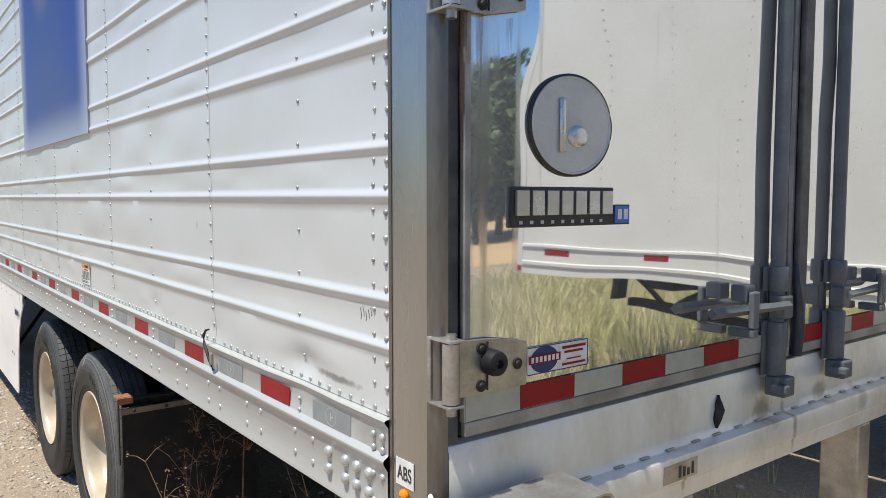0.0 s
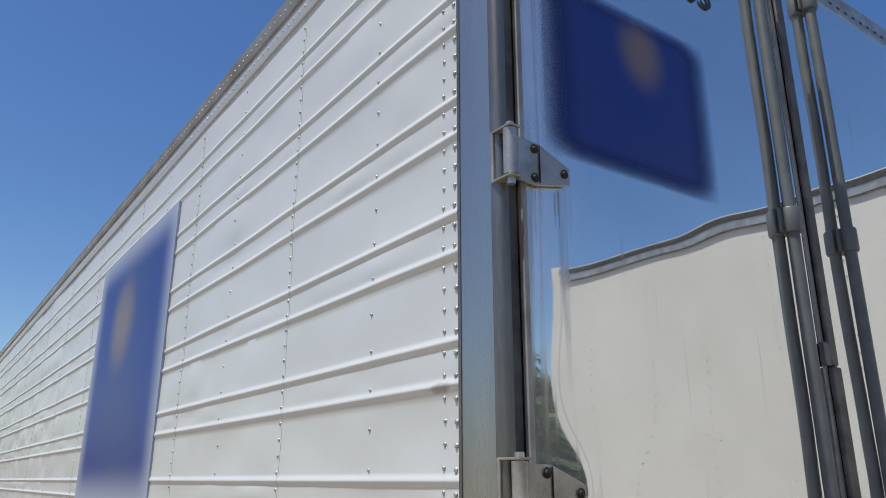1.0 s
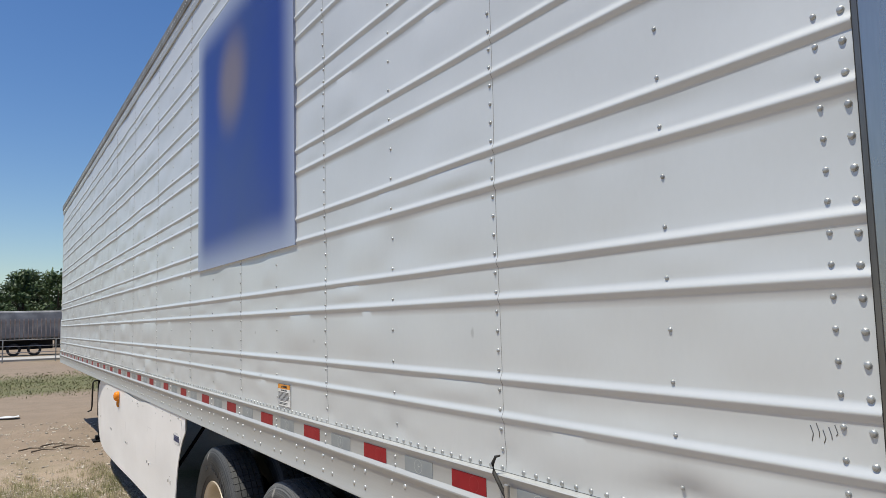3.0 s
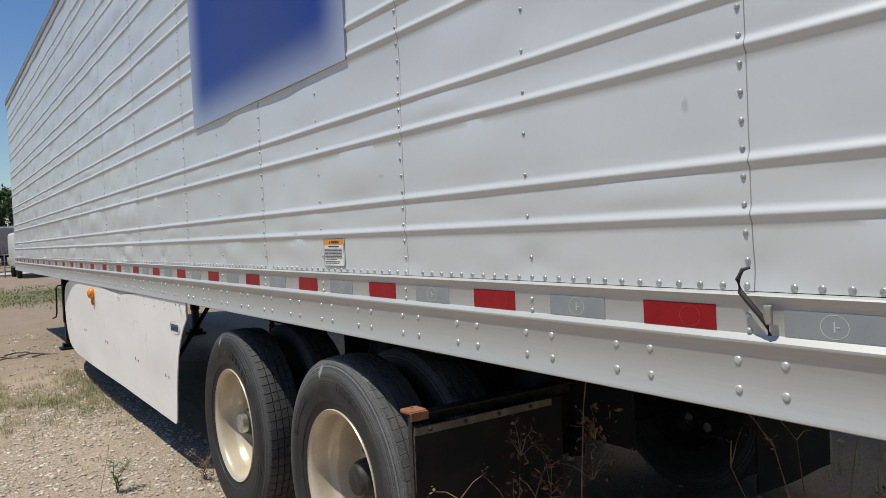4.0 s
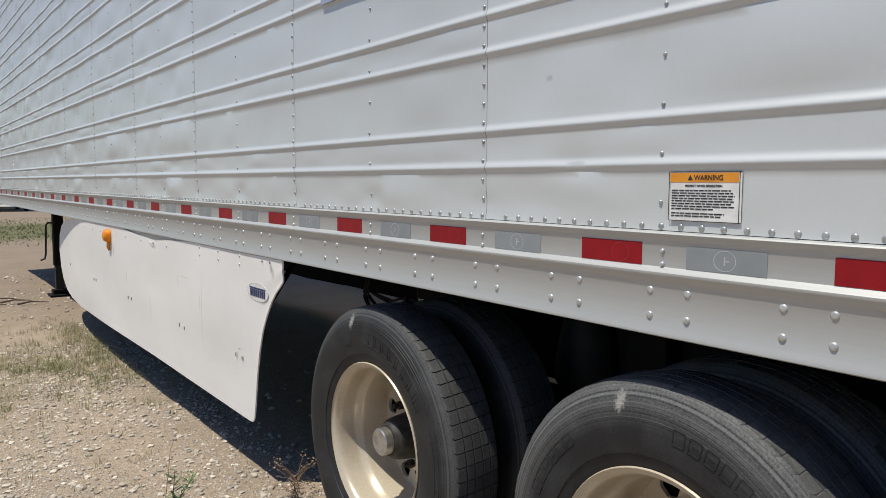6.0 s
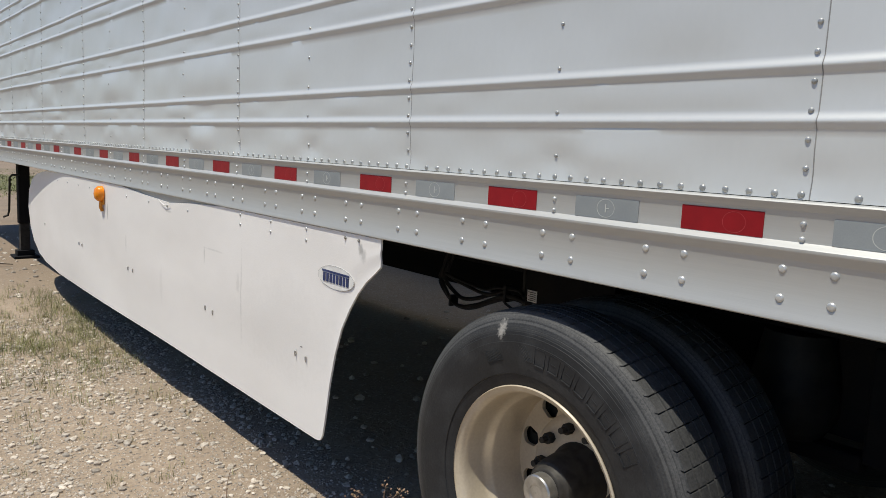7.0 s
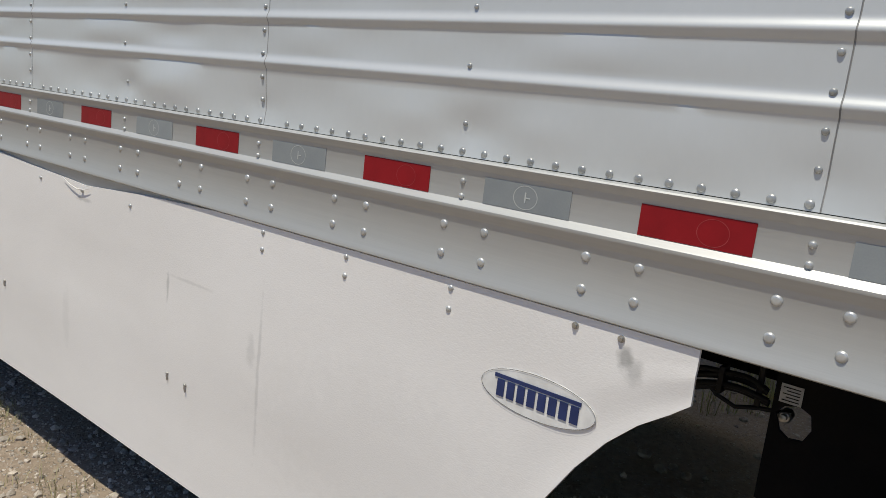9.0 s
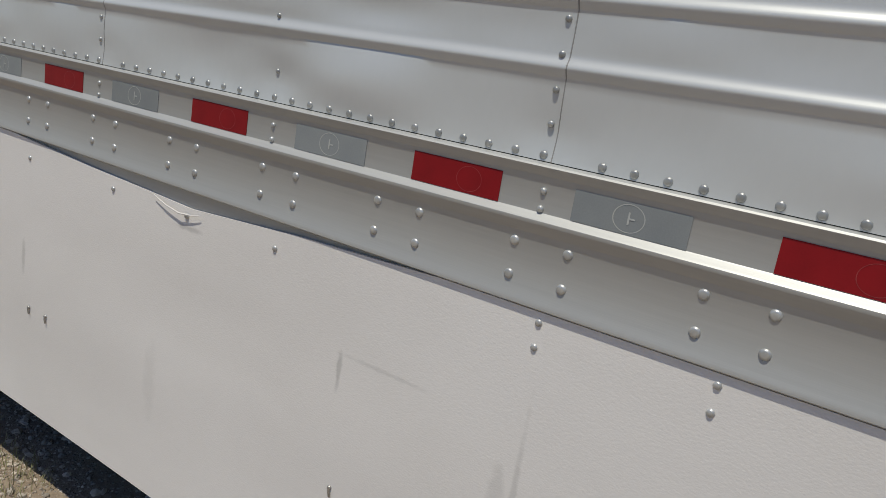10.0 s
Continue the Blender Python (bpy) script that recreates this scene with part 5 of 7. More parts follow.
# ---- rear end ----
DOOR_Y = -0.137
rear = thing("rear_frame", (1.3, -0.1, 0.9), "stainless steel rear door frame of the trailer with sill", "door frame")
for sgn, x0 in ((1, 0.0), (-1, WIDE)):
    X = lambda v: x0 + sgn * v
    prof = [(0.03, 0.027), (-0.004, 0.027), (-0.007, 0.022), (-0.007, -0.112), (-0.004, -0.124), (0.004, -0.132), (0.022, -0.134), (0.024, -0.110), (0.050, -0.104)]
    bm = bmesh.new()
    rows = [[bm.verts.new((X(px), py, z)) for px, py in prof] for z in np.linspace(0.94, 4.14, 30)]
    for a, b in zip(rows, rows[1:]):
        for k in range(len(prof) - 1):
            bm.faces.new((a[k], a[k + 1], b[k + 1], b[k]))
    bmesh.ops.recalc_face_normals(bm, faces=bm.faces[:])
    part("corner_post", bm, STEEL, rear, "brushed stainless corner post", smooth=30)
    # corner band: wear plus the dark reflection of ground and trailer, both as colour
    bm = bmesh.new()
    band = [(-0.0076, -0.104), (-0.0078, -0.1115), (-0.0047, -0.1243), (0.0037, -0.1327), (0.0215, -0.1348)]
    rows = [[bm.verts.new((X(px), py, z)) for px, py in band] for z in np.linspace(0.96, 4.12, 12)]
    for a, b in zip(rows, rows[1:]):
        for k in range(len(band) - 1):
            bm.faces.new((a[k], a[k + 1], b[k + 1], b[k]))
    bmesh.ops.recalc_face_normals(bm, faces=bm.faces[:])
    part("corner_band", bm, STEELEDGE, rear, "weathered corner of the post, dark reflection in its colour", smooth=40)
    part("edge_bead", boxes((min(X(-0.0094), X(-0.0072)), max(X(-0.0094), X(-0.0072)), 0.0175, 0.0268, 1.06, 4.1), bevel=0.0008), STEELEDGE, rear, "dirty sealant along the post")
    part("post_gasket", boxes((min(X(0.0245), X(0.054)), max(X(0.0245), X(0.054)), -0.124, -0.106, 1.25, 4.03)), GASKET, rear, "dark rubber door seal")
    part("post_edge", boxes((min(X(-0.0085), X(0.0)), max(X(-0.0085), X(0.0)), 0.0272, 0.0288, 1.06, 4.1)), HUB, rear)
part("header", boxes((0.0, WIDE, -0.135, 0.02, 4.042, 4.15), bevel=0.01), GALV, rear, "weathered header over the doors")
bm = bmesh.new()
for k in range(24):
    box(bm, 1.05 + 0.062 * k, 1.07 + 0.062 * k, -0.1375, -0.1355, 4.075, 4.083)
for x in (1.05, 1.3, 1.55):
    box(bm, x - 0.012, x + 0.012, -0.1385, -0.1355, 4.1, 4.13)
part("header_slots", bm, INK, rear)
bm = bmesh.new()
nx = 60
prof = [(-0.106, 1.262), (-0.128, 1.256), (-0.133, 1.246), (-0.134, 1.128), (-0.136, 1.110), (-0.141, 1.104), (-0.166, 1.101), (-0.175, 1.098), (-0.178, 1.090), (-0.177, 1.034), (-0.172, 1.028), (-0.170, 0.985), (-0.14, 0.98)]
rows = [[bm.verts.new((0.024 + (WIDE - 0.048) * i / nx, py + (0.004 * noise.noise((i * 0.4, pz * 3, 1)) if 1.12 < pz < 1.25 else 0), pz)) for py, pz in prof] for i in range(nx + 1)]
for a, b in zip(rows, rows[1:]):
    for k in range(len(prof) - 1):
        bm.faces.new((a[k], b[k], b[k + 1], a[k + 1]))
sill = part("sill", bm, SILL, rear, "dull scratched stainless sill and step", smooth=35)
bead_me = mesh_of("weld_bead", boxes((0, 0.034, -0.147, -0.138, 1.1035, 1.1095), bevel=0.002), GALV)
for k in range(22):
    part("weld_bead", bead_me, GALV, sill, at=Matrix.Translation((0.30 + 0.105 * k + 0.012 * noise.noise((k * 3.3, 1.0, 2.0)), 0, 0)))
bm = tube(bmesh.new(), [(0.96, -0.1345, 1.21), (0.955, -0.139, 1.19), (0.958, -0.141, 1.17), (0.95, -0.139, 1.145), (0.953, -0.136, 1.12)], [0.004, 0.010, 0.014, 0.012, 0.004], 8)
part("weld_scar", bm, HUB, sill)
part("sill_label", boxes((0.66, 0.80, -0.1796, -0.1782, 1.040, 1.086)), GALV, sill)
part("sill_label_bars", boxes(*[(0.72 + 0.018 * k, 0.73 + 0.018 * k, -0.1806, -0.1798, 1.047, 1.078 - 0.006 * (k % 3)) for k in range(4)]), INK, sill, kind="stuff")
# bent steel hoods over the red tail lamps
for side in (1, -1):
    X = lambda v: v if side > 0 else WIDE - v
    hood = [(0.0, 1.102), (0.0, 1.148), (0.006, 1.157), (0.018, 1.161), (0.285, 1.163), (0.302, 1.158), (0.311, 1.146), (0.313, 1.128), (0.313, 1.040)]
    bm = bmesh.new()
    rows = [[bm.verts.new((X(px), y, pz - 0.03 * (-0.178 - y) * (pz > 1.12))) for px, pz in hood] for y in (-0.179, -0.225, -0.268, -0.312)]
    for a, b in zip(rows, rows[1:]):
        for k in range(len(hood) - 1):
            bm.faces.new((a[k], a[k + 1], b[k + 1], b[k]))
    bx = part("lamp_hood", solid(bm, 0.005), GALV, rear, "bent steel hood over the tail lamps", smooth=35)
    part("lamp_back", boxes((min(X(0.006), X(0.306)), max(X(0.006), X(0.306)), -0.186, -0.180, 1.0, 1.150)), GASKET, bx)
    for v in (0.085, 0.225):
        bm = bmesh.new()
        rings = []
        for r, yy in ((0.052, -0.187), (0.052, -0.203), (0.045, -0.213), (0.02, -0.218), (0.001, -0.219)):
            rings.append([bm.verts.new((X(v) + r * math.cos(2 * math.pi * k / 20), yy, 1.085 + r * math.sin(2 * math.pi * k / 20))) for k in range(20)])
        for a, b in zip(rings, rings[1:]):
            for k in range(20):
                bm.faces.new((a[k], a[(k + 1) % 20], b[(k + 1) % 20], b[k]))
        part("tail_lamp", bm, REDLENS, rear, "round red tail lamp", smooth=40)
# underride guard
guard = thing("underride_guard", (1.3, -0.12, 0.45), "galvanised rear underride guard below the sill", "bumper")
for x in (0.72, 1.76):
    part("guard_post", boxes((x, x + 0.09, -0.165, -0.035, 0.44, 0.979), bevel=0.006), GALV, guard)
part("guard_beam", boxes((0.05, WIDE - 0.05, -0.21, -0.10, 0.34, 0.438), bevel=0.01), GALV, guard)

# small labels and lamp on the post
abs_label = thing("post_label", (-0.01, -0.03, 1.18), "small white label with black letters on the post", "label")
part("label_plate", boxes((-0.0092, -0.0082, -0.060, 0.004, 1.153, 1.210)), WHITE, abs_label)


def solid_triangle(at, size):
    """A small flat triangle on the side, point up."""
    bm = bmesh.new()
    x, y, z = at
    bm.faces.new([bm.verts.new(p) for p in ((x, y + size * 0.55, z), (x, y - size * 0.55, z), (x, y, z + size * 0.95))])
    bmesh.ops.recalc_face_normals(bm, faces=bm.faces[:])
    return bm


def letters(name, text, size, matrix, material, parent, label="", wide=1.0):
    cu = bpy.data.curves.new(name, "FONT")
    cu.body, cu.size, cu.extrude, cu.align_x, cu.offset = text, size, 0.0006, "CENTER", 0.0
    tmp = new(name + "_shape", cu)
    bpy.context.view_layer.update()
    me = bpy.data.meshes.new_from_object(tmp.evaluated_get(bpy.context.evaluated_depsgraph_get()))
    bpy.data.objects.remove(tmp)
    me.materials.clear()
    me.materials.append(material)
    return part(name, me, material, parent, label, at=matrix @ Matrix.Diagonal((wide, 1, 1, 1)))


letters("lettering", "ABS", 0.042, Matrix.Translation((-0.0098, -0.028, 1.167)) @ Euler((radians(90), 0, radians(-90))).to_matrix().to_4x4(), INK, abs_label, wide=0.72)
side_on = Euler((radians(90), 0, radians(-90))).to_matrix().to_4x4()
letters("warning_word", "WARNING", 0.0150, Matrix.Translation((-0.0046, 2.824, 1.3940)) @ side_on, INK, label, wide=0.95)
letters("title_words", "PREVENT WHEEL SEPARATION", 0.0068, Matrix.Translation((-0.0040, 2.836, 1.3795)) @ side_on, INK, label, wide=0.95)
part("warning_sign", solid_triangle((-0.0048, 2.868, 1.3938), 0.0115), INK, label)
post_lamp = thing("post_lamp", (-0.01, -0.024, 1.137), "small round amber lamp on the post", "lamp")
part("lens", lathe(bmesh.new(), [(0.0, 0.013), (-0.006, 0.0125), (-0.010, 0.008), (-0.011, 0.001)], 16, -0.0075, -0.026, 1.135), AMBER_OUT, post_lamp, smooth=40)
tagged(part("yellow_label", boxes((-0.0095, -0.0082, -0.055, 0.005, 1.055, 1.112)), ORANGE, None), "yellow warning label on the post", "label")
twine = thing("twine", (0.0, -0.14, 1.1), "pale end of twine hanging at the post", "twine")
part("strand", tube(bmesh.new(), [(-0.012, -0.120, 1.165), (-0.016, -0.135, 1.160), (-0.014, -0.142, 1.13), (-0.006, -0.150, 1.09), (0.004, -0.160, 1.04), (0.01, -0.165, 1.0)], 0.005, 6), WHITE, twine, smooth=50)


# doors
def door(x0, x1, seed):
    d = thing("trailer_door", ((x0 + x1) / 2, DOOR_Y, 1.3), "mirror-polished stainless trailer door, closed", "door", "rear doors")
    bm = bmesh.new()
    nx_, nz_ = 44, 90
    g = []
    for i in range(nx_ + 1):
        col = []
        for j in range(nz_ + 1):
            x, z = x0 + (x1 - x0) * i / nx_, 1.302 + 2.735 * j / nz_
            e = 0.0030 * noise.noise((x * 1.9 + seed, z * 1.5, 4.0)) + 0.0011 * noise.noise((x * 3.1 + seed, z * 3.6, 8.0))
            e -= 0.0030 * math.exp(-(((x - x0) - 0.24) / 0.12) ** 2 - ((z - 2.15) / 0.13) ** 2)
            e += 0.0012 * math.exp(-((x - 0.5) / 0.5) ** 2 - ((z - 1.42) / 0.10) ** 2)
            col.append(bm.verts.new((x, DOOR_Y + e, z)))
        g.append(col)
    for i in range(nx_):
        for j in range(nz_):
            bm.faces.new((g[i][j], g[i + 1][j], g[i + 1][j + 1], g[i][j + 1]))
    for f in bm.faces:
        f.smooth = True
    part("door_skin", bm, MIRROR, d, smooth=50)
    part("door_core", boxes((x0 + 0.004, x1 - 0.004, DOOR_Y + 0.012, -0.04, 1.27, 4.035)), GASKET, d)
    part("bottom_edge", boxes((x0, x1, DOOR_Y - 0.004, DOOR_Y + 0.011, 1.272, 1.3015), bevel=0.003), RAILGREY, d, "grey door edge strip")
    part("side_edge", boxes((x0 - 0.004, x0 + 0.012, DOOR_Y - 0.005, DOOR_Y + 0.010, 1.302, 4.037), bevel=0.002), RAILGREY, d)
    part("side_edge", boxes((x1 - 0.012, x1 + 0.004, DOOR_Y - 0.005, DOOR_Y + 0.010, 1.302, 4.037), bevel=0.002), RAILGREY, d)
    return d


RAILGREY = shader("grey_door_edge", (0.36, 0.355, 0.34), 0.45, 0.4, (0.24, 0.235, 0.225), 8.0, 5, grain=0.25)
door_1, door_2 = door(0.060, 1.322, 0.0), door(1.378, WIDE - 0.060, 5.0)
part("center_seal", boxes((1.312, 1.388, -0.128, -0.1, 1.26, 4.03)), DARKGAP, rear, "black rubber seal between the doors")
part("center_bar", boxes((1.326, 1.376, -0.156, -0.143, 2.53, 4.03), (1.322, 1.380, -0.160, -0.143, 1.36, 2.525), bevel=0.006), GASKET, rear, "dark cover bar over the door gap")
part("bar_bracket", boxes((1.285, 1.318, -0.162, -0.144, 2.525, 2.60), bevel=0.003), ROD, rear)

# tape on the doors
rd = mesh_of("red_tape", boxes((0, 0.1655, DOOR_Y - 0.0062, DOOR_Y - 0.0050, 1.3045, 1.3555)), RED)
gr = mesh_of("grey_tape", boxes((0, 0.1655, DOOR_Y - 0.0062, DOOR_Y - 0.0050, 1.3045, 1.3555)), GREYDOOR := shader("pale_reflective_tape", (0.42, 0.43, 0.38), 0.35, 0.2, (0.34, 0.35, 0.31), 14.0, 5, grain=0.12))
for d, x0, first in ((door_1, 0.0410, 0), (door_2, 1.392, 1)):
    for k in range(7):
        x = x0 + 0.1665 * k
        if x + 0.1655 > (1.33 if d is door_1 else 2.64):
            break
        if k == 0 and d is door_1:
            x += 0.018
        part("red_tape" if (k + first) % 2 else "grey_tape", rd if (k + first) % 2 else gr, RED, d, at=Matrix.Translation((x if k or d is door_2 else 0.0590, 0, 0)) if k or d is door_2 else Matrix.Translation((0.0590, 0, 0)) @ Matrix.Diagonal((0.89, 1, 1, 1)))


# hinges
HINGE_BOLT = mesh_of("bolt", tube(dome(bmesh.new(), (0, 0, 0), 0.008, 0.006, (0, -1, 0), 10), [(0, 0, 0), (0, -0.0025, 0)], 0.012, 12), HUB, 40)


def hinge(z, bumper):
    h = thing("door_hinge", (0.02, -0.16, z), "galvanised bolted door hinge on the rear frame", "hinge", "door hinges")
    part("knuckle", tube(bmesh.new(), [(0.004, -0.166, z - 0.058), (0.004, -0.166, z + 0.058)], 0.0175, 16), GALV, h, smooth=40)
    bm = bmesh.new()
    for zz in (z - 0.066, z + 0.060):
        box(bm, -0.014, 0.022, -0.186, -0.118, zz, zz + 0.0055, bevel=0.0015)
    box(bm, -0.0135, -0.002, -0.121, -0.110, z - 0.066, z + 0.066, bevel=0.003)
    part("post_bracket", bm, GALV, h)
    part("pin", tube(bmesh.new(), [(0.004, -0.166, z - 0.082), (0.004, -0.166, z + 0.076)], 0.0105, 8), HUBCAP, h, smooth=40)
    bm = bmesh.new()
    out = [(0.012, z - 0.056), (0.105, z - 0.056), (0.205, z - 0.034), (0.207, z + 0.010), (0.105, z + 0.052), (0.012, z + 0.056)]
    if bumper:
        out = [(0.012, z - 0.056), (0.215, z - 0.056), (0.215, z + 0.036), (0.12, z + 0.052), (0.012, z + 0.056)]
    vs = [bm.verts.new((x, -0.153, zz)) for x, zz in out]
    bm.faces.new(vs)
    bmesh.ops.recalc_face_normals(bm, faces=bm.faces[:])
    strap = part("strap", solid(bm, 0.009), GALV, h)
    bm = bmesh.new()
    for sx, wide, run in ((0.050, 0.013, 0.30), (0.096, 0.006, 0.16), (0.175, 0.005, 0.10)):
        q = [(sx - wide, z - 0.052), (sx + wide, z - 0.052), (sx + wide * 0.5, z - 0.06 - run * 0.6), (sx, z - 0.06 - run), (sx - wide * 0.5, z - 0.06 - run * 0.6)]
        bm.faces.new([bm.verts.new((px, DOOR_Y - 0.0052, pz)) for px, pz in reversed(q)])
    if not bumper:
        part("rust_streak", bm, RUSTRUN, h, "brown rust run below the hinge")
    part("strap_seam", boxes((0.104, 0.1065, -0.1565, -0.1538, z - 0.05, z + 0.048)), HUB, h)
    for x, zz in ((0.09, z + 0.035), (0.09, z - 0.04), (0.188, z - 0.008)):
        part("bolt", HINGE_BOLT, HUBCAP, h, at=Matrix.Translation((x, -0.1535, zz)))
    if bumper:
        bm = bmesh.new()
        rings = [[bm.verts.new((0.112 + r * math.cos(2 * math.pi * k / 18), yy, z + 0.006 + r * math.sin(2 * math.pi * k / 18))) for k in range(18)] for yy, r in ((-0.156, 0.026), (-0.172, 0.0265), (-0.182, 0.024), (-0.186, 0.018), (-0.186, 0.009), (-0.178, 0.007), (-0.178, 0.001))]
        for a, b in zip(rings, rings[1:]):
            for k in range(18):
                bm.faces.new((a[k], a[(k + 1) % 18], b[(k + 1) % 18], b[k]))
        bmesh.ops.recalc_face_normals(bm, faces=bm.faces[:])
        part("rubber_stop", bm, DARKGAP, h, "black round rubber stop", smooth=40)


for z, b in ((1.415, True), (2.160, False), (2.915, False), (3.665, False)):
    hinge(z, b)


# lock rods
def lock_rod(x, side):
    r = thing("lock_rod", (x, -0.2, 1.2), "grey painted vertical lock rod with handle on the door", "lock rod", "door lock rods")
    part("rod", tube(bmesh.new(), [(x, -0.163, 1.215), (x, -0.163, 4.06)], 0.0200, 18), ROD, r, smooth=40)
    for z0, z1 in ((2.945, 3.03), (1.238, 1.393), (1.482, 1.552), (3.93, 4.01)):
        bm = tube(bmesh.new(), [(x, -0.163, z0), (x, -0.163, z0 + 0.006), (x, -0.163, z1 - 0.006), (x, -0.163, z1)], [0.027, 0.0295, 0.0295, 0.027], 18)
        box(bm, x - 0.026, x + 0.026, -0.167, -0.146, z0 + 0.008, z1 - 0.008, bevel=0.004)
        box(bm, x - 0.045, x + 0.045, -0.150, -0.142, z0, z1, bevel=0.003)
        part("guide", bm, ROD, r, smooth=40)
    part("cam_foot", boxes((x - 0.03, x + 0.03, -0.21, -0.148, 1.180, 1.237), (x - 0.045, x - 0.02, -0.222, -0.17, 1.195, 1.220), bevel=0.006), ROD, r)
    bm = boxes((x - 0.024, x + 0.024, -0.200, -0.155, 1.405, 1.470), bevel=0.005)
    part("handle_hub", bm, ROD, r)
    s = side
    bm = tube(bmesh.new(), [(x, -0.200, 1.445), (x + s * 0.10, -0.200, 1.447), (x + s * 0.20, -0.197, 1.450), (x + s * 0.37, -0.190, 1.452)], [0.012, 0.012, 0.014, 0.015], 4)
    part("handle", bm, ROD, r)
    bm = boxes((x + s * 0.21 - 0.014, x + s * 0.21 + 0.014, -0.222, -0.145, 1.375, 1.40), (x + s * 0.21 - 0.016, x + s * 0.21 + 0.016, -0.222, -0.205, 1.40, 1.50), (x + s * 0.21 - 0.012, x + s * 0.21 + 0.03, -0.20, -0.150, 1.47, 1.515), bevel=0.005)
    part("latch", bm, ROD, r)


lock_rod(1.200, -1)
lock_rod(1.562, 1)
strap = thing("rubber_strap", (1.25, -0.18, 1.3), "dark rubber strap hanging between the lock rods", "strap")
part("strap_band", tube(bmesh.new(), [(1.285, -0.172, 1.555), (1.279, -0.178, 1.50), (1.285, -0.182, 1.44), (1.291, -0.180, 1.36), (1.285, -0.178, 1.285)], [0.008, 0.013, 0.016, 0.02, 0.018], 10), NAVYBLACK := shader("dark_blue_rubber", (0.012, 0.015, 0.028), 0.5, 0.0, (0.02, 0.024, 0.04), 20.0), strap, smooth=50)

# emblem disc, name plate, supplier label and number on the door
emblem = thing("emblem_disc", (0.350, DOOR_Y, 1.905), "grey oval emblem with a raised silver shape on the door", "emblem")
bm = bmesh.new()
prof = [(1.0, 0.0), (1.0, 0.004), (0.975, 0.006), (0.95, 0.0055), (0.94, 0.004), (0.001, 0.004)]
rings = [[bm.verts.new((0.356 + 0.126 * f * math.cos(2 * math.pi * k / 56), DOOR_Y - 0.004 - d, 1.905 + 0.107 * f * math.sin(2 * math.pi * k / 56))) for k in range(56)] for f, d in prof]
for a, b in zip(rings, rings[1:]):
    for k in range(56):
        bm.faces.new((a[k], a[(k + 1) % 56], b[(k + 1) % 56], b[k]))
bmesh.ops.recalc_face_normals(bm, faces=bm.faces[:])
part("disc", bm, DISC, emblem, smooth=35)
part("disc_rim", tube(bmesh.new(), [(0.356 + 0.126 * math.cos(2 * math.pi * k / 56), DOOR_Y - 0.005, 1.905 + 0.107 * math.sin(2 * math.pi * k / 56)) for k in range(57)], 0.0045, 6, False), INK, emblem, smooth=50)
part("raised_shape", boxes((0.312, 0.330, DOOR_Y - 0.016, DOOR_Y - 0.0075, 1.846, 1.962), bevel=0.004), SILVER, emblem, smooth=50)
bm = bmesh.new()
bmesh.ops.create_uvsphere(bm, u_segments=20, v_segments=10, radius=1.0)
for v in bm.verts:
    v.co = (0.372 + 0.032 * v.co.x, DOOR_Y - 0.009 - 0.006 * v.co.y, 1.882 + 0.024 * v.co.z)
part("raised_shape", bm, SILVER, emblem, smooth=60)
name = thing("name_plate", (0.36, DOOR_Y, 1.73), "black name plate with silver blocks and a blue tab", "name plate")
part("plate", boxes((0.176, 0.492, DOOR_Y - 0.010, DOOR_Y - 0.004, 1.687, 1.772), (0.492, 0.551, DOOR_Y - 0.010, DOOR_Y - 0.004, 1.687, 1.733), bevel=0.002), INK, name)
for k in range(7):
    x = 0.184 + 0.0436 * k
    rows = [(x, x + 0.0345, DOOR_Y - 0.019, DOOR_Y - 0.0105, 1.712, 1.764)]
    part("silver_block", boxes(*rows, bevel=0.001), SILVER, name)
part("blue_tab", boxes((0.496, 0.547, DOOR_Y - 0.012, DOOR_Y - 0.0105, 1.691, 1.730)), SKYBLUE, name, "bright blue tab")
for x in (0.505, 0.526):
    part("tab_bar", boxes((x, x + 0.014, DOOR_Y - 0.0132, DOOR_Y - 0.0124, 1.699, 1.723)), WHITE, name)
part("small_bars", boxes(*[(0.196 + 0.031 * k, 0.205 + 0.031 * k, DOOR_Y - 0.0114, DOOR_Y - 0.0106, 1.694, 1.701) for k in range(9)]), PALE, name, kind="stuff")
sup = tagged(part("supplier_label", boxes((0.228, 0.416, DOOR_Y - 0.0055, DOOR_Y - 0.0035, 1.372, 1.432)), WHITE, None), "white supplier label with blue globe and red band on the door", "label")
bm = bmesh.new()
bm.faces.new([bm.verts.new((0.278 + 0.042 * math.cos(a), DOOR_Y - 0.0062, 1.402 + 0.029 * math.sin(a))) for a in np.linspace(0, 2 * math.pi, 28, endpoint=False)])
bmesh.ops.recalc_face_normals(bm, faces=bm.faces[:])
part("globe_shape", solid(bm, 0.0006), NAVY, sup)
part("red_band", boxes((0.231, 0.326, DOOR_Y - 0.0078, DOOR_Y - 0.0068, 1.395, 1.413)), RED, sup)
part("band_bars", boxes(*[(0.237 + 0.0125 * k, 0.244 + 0.0125 * k, DOOR_Y - 0.0086, DOOR_Y - 0.0080, 1.398, 1.410) for k in range(7)]), WHITE, sup, kind="stuff")
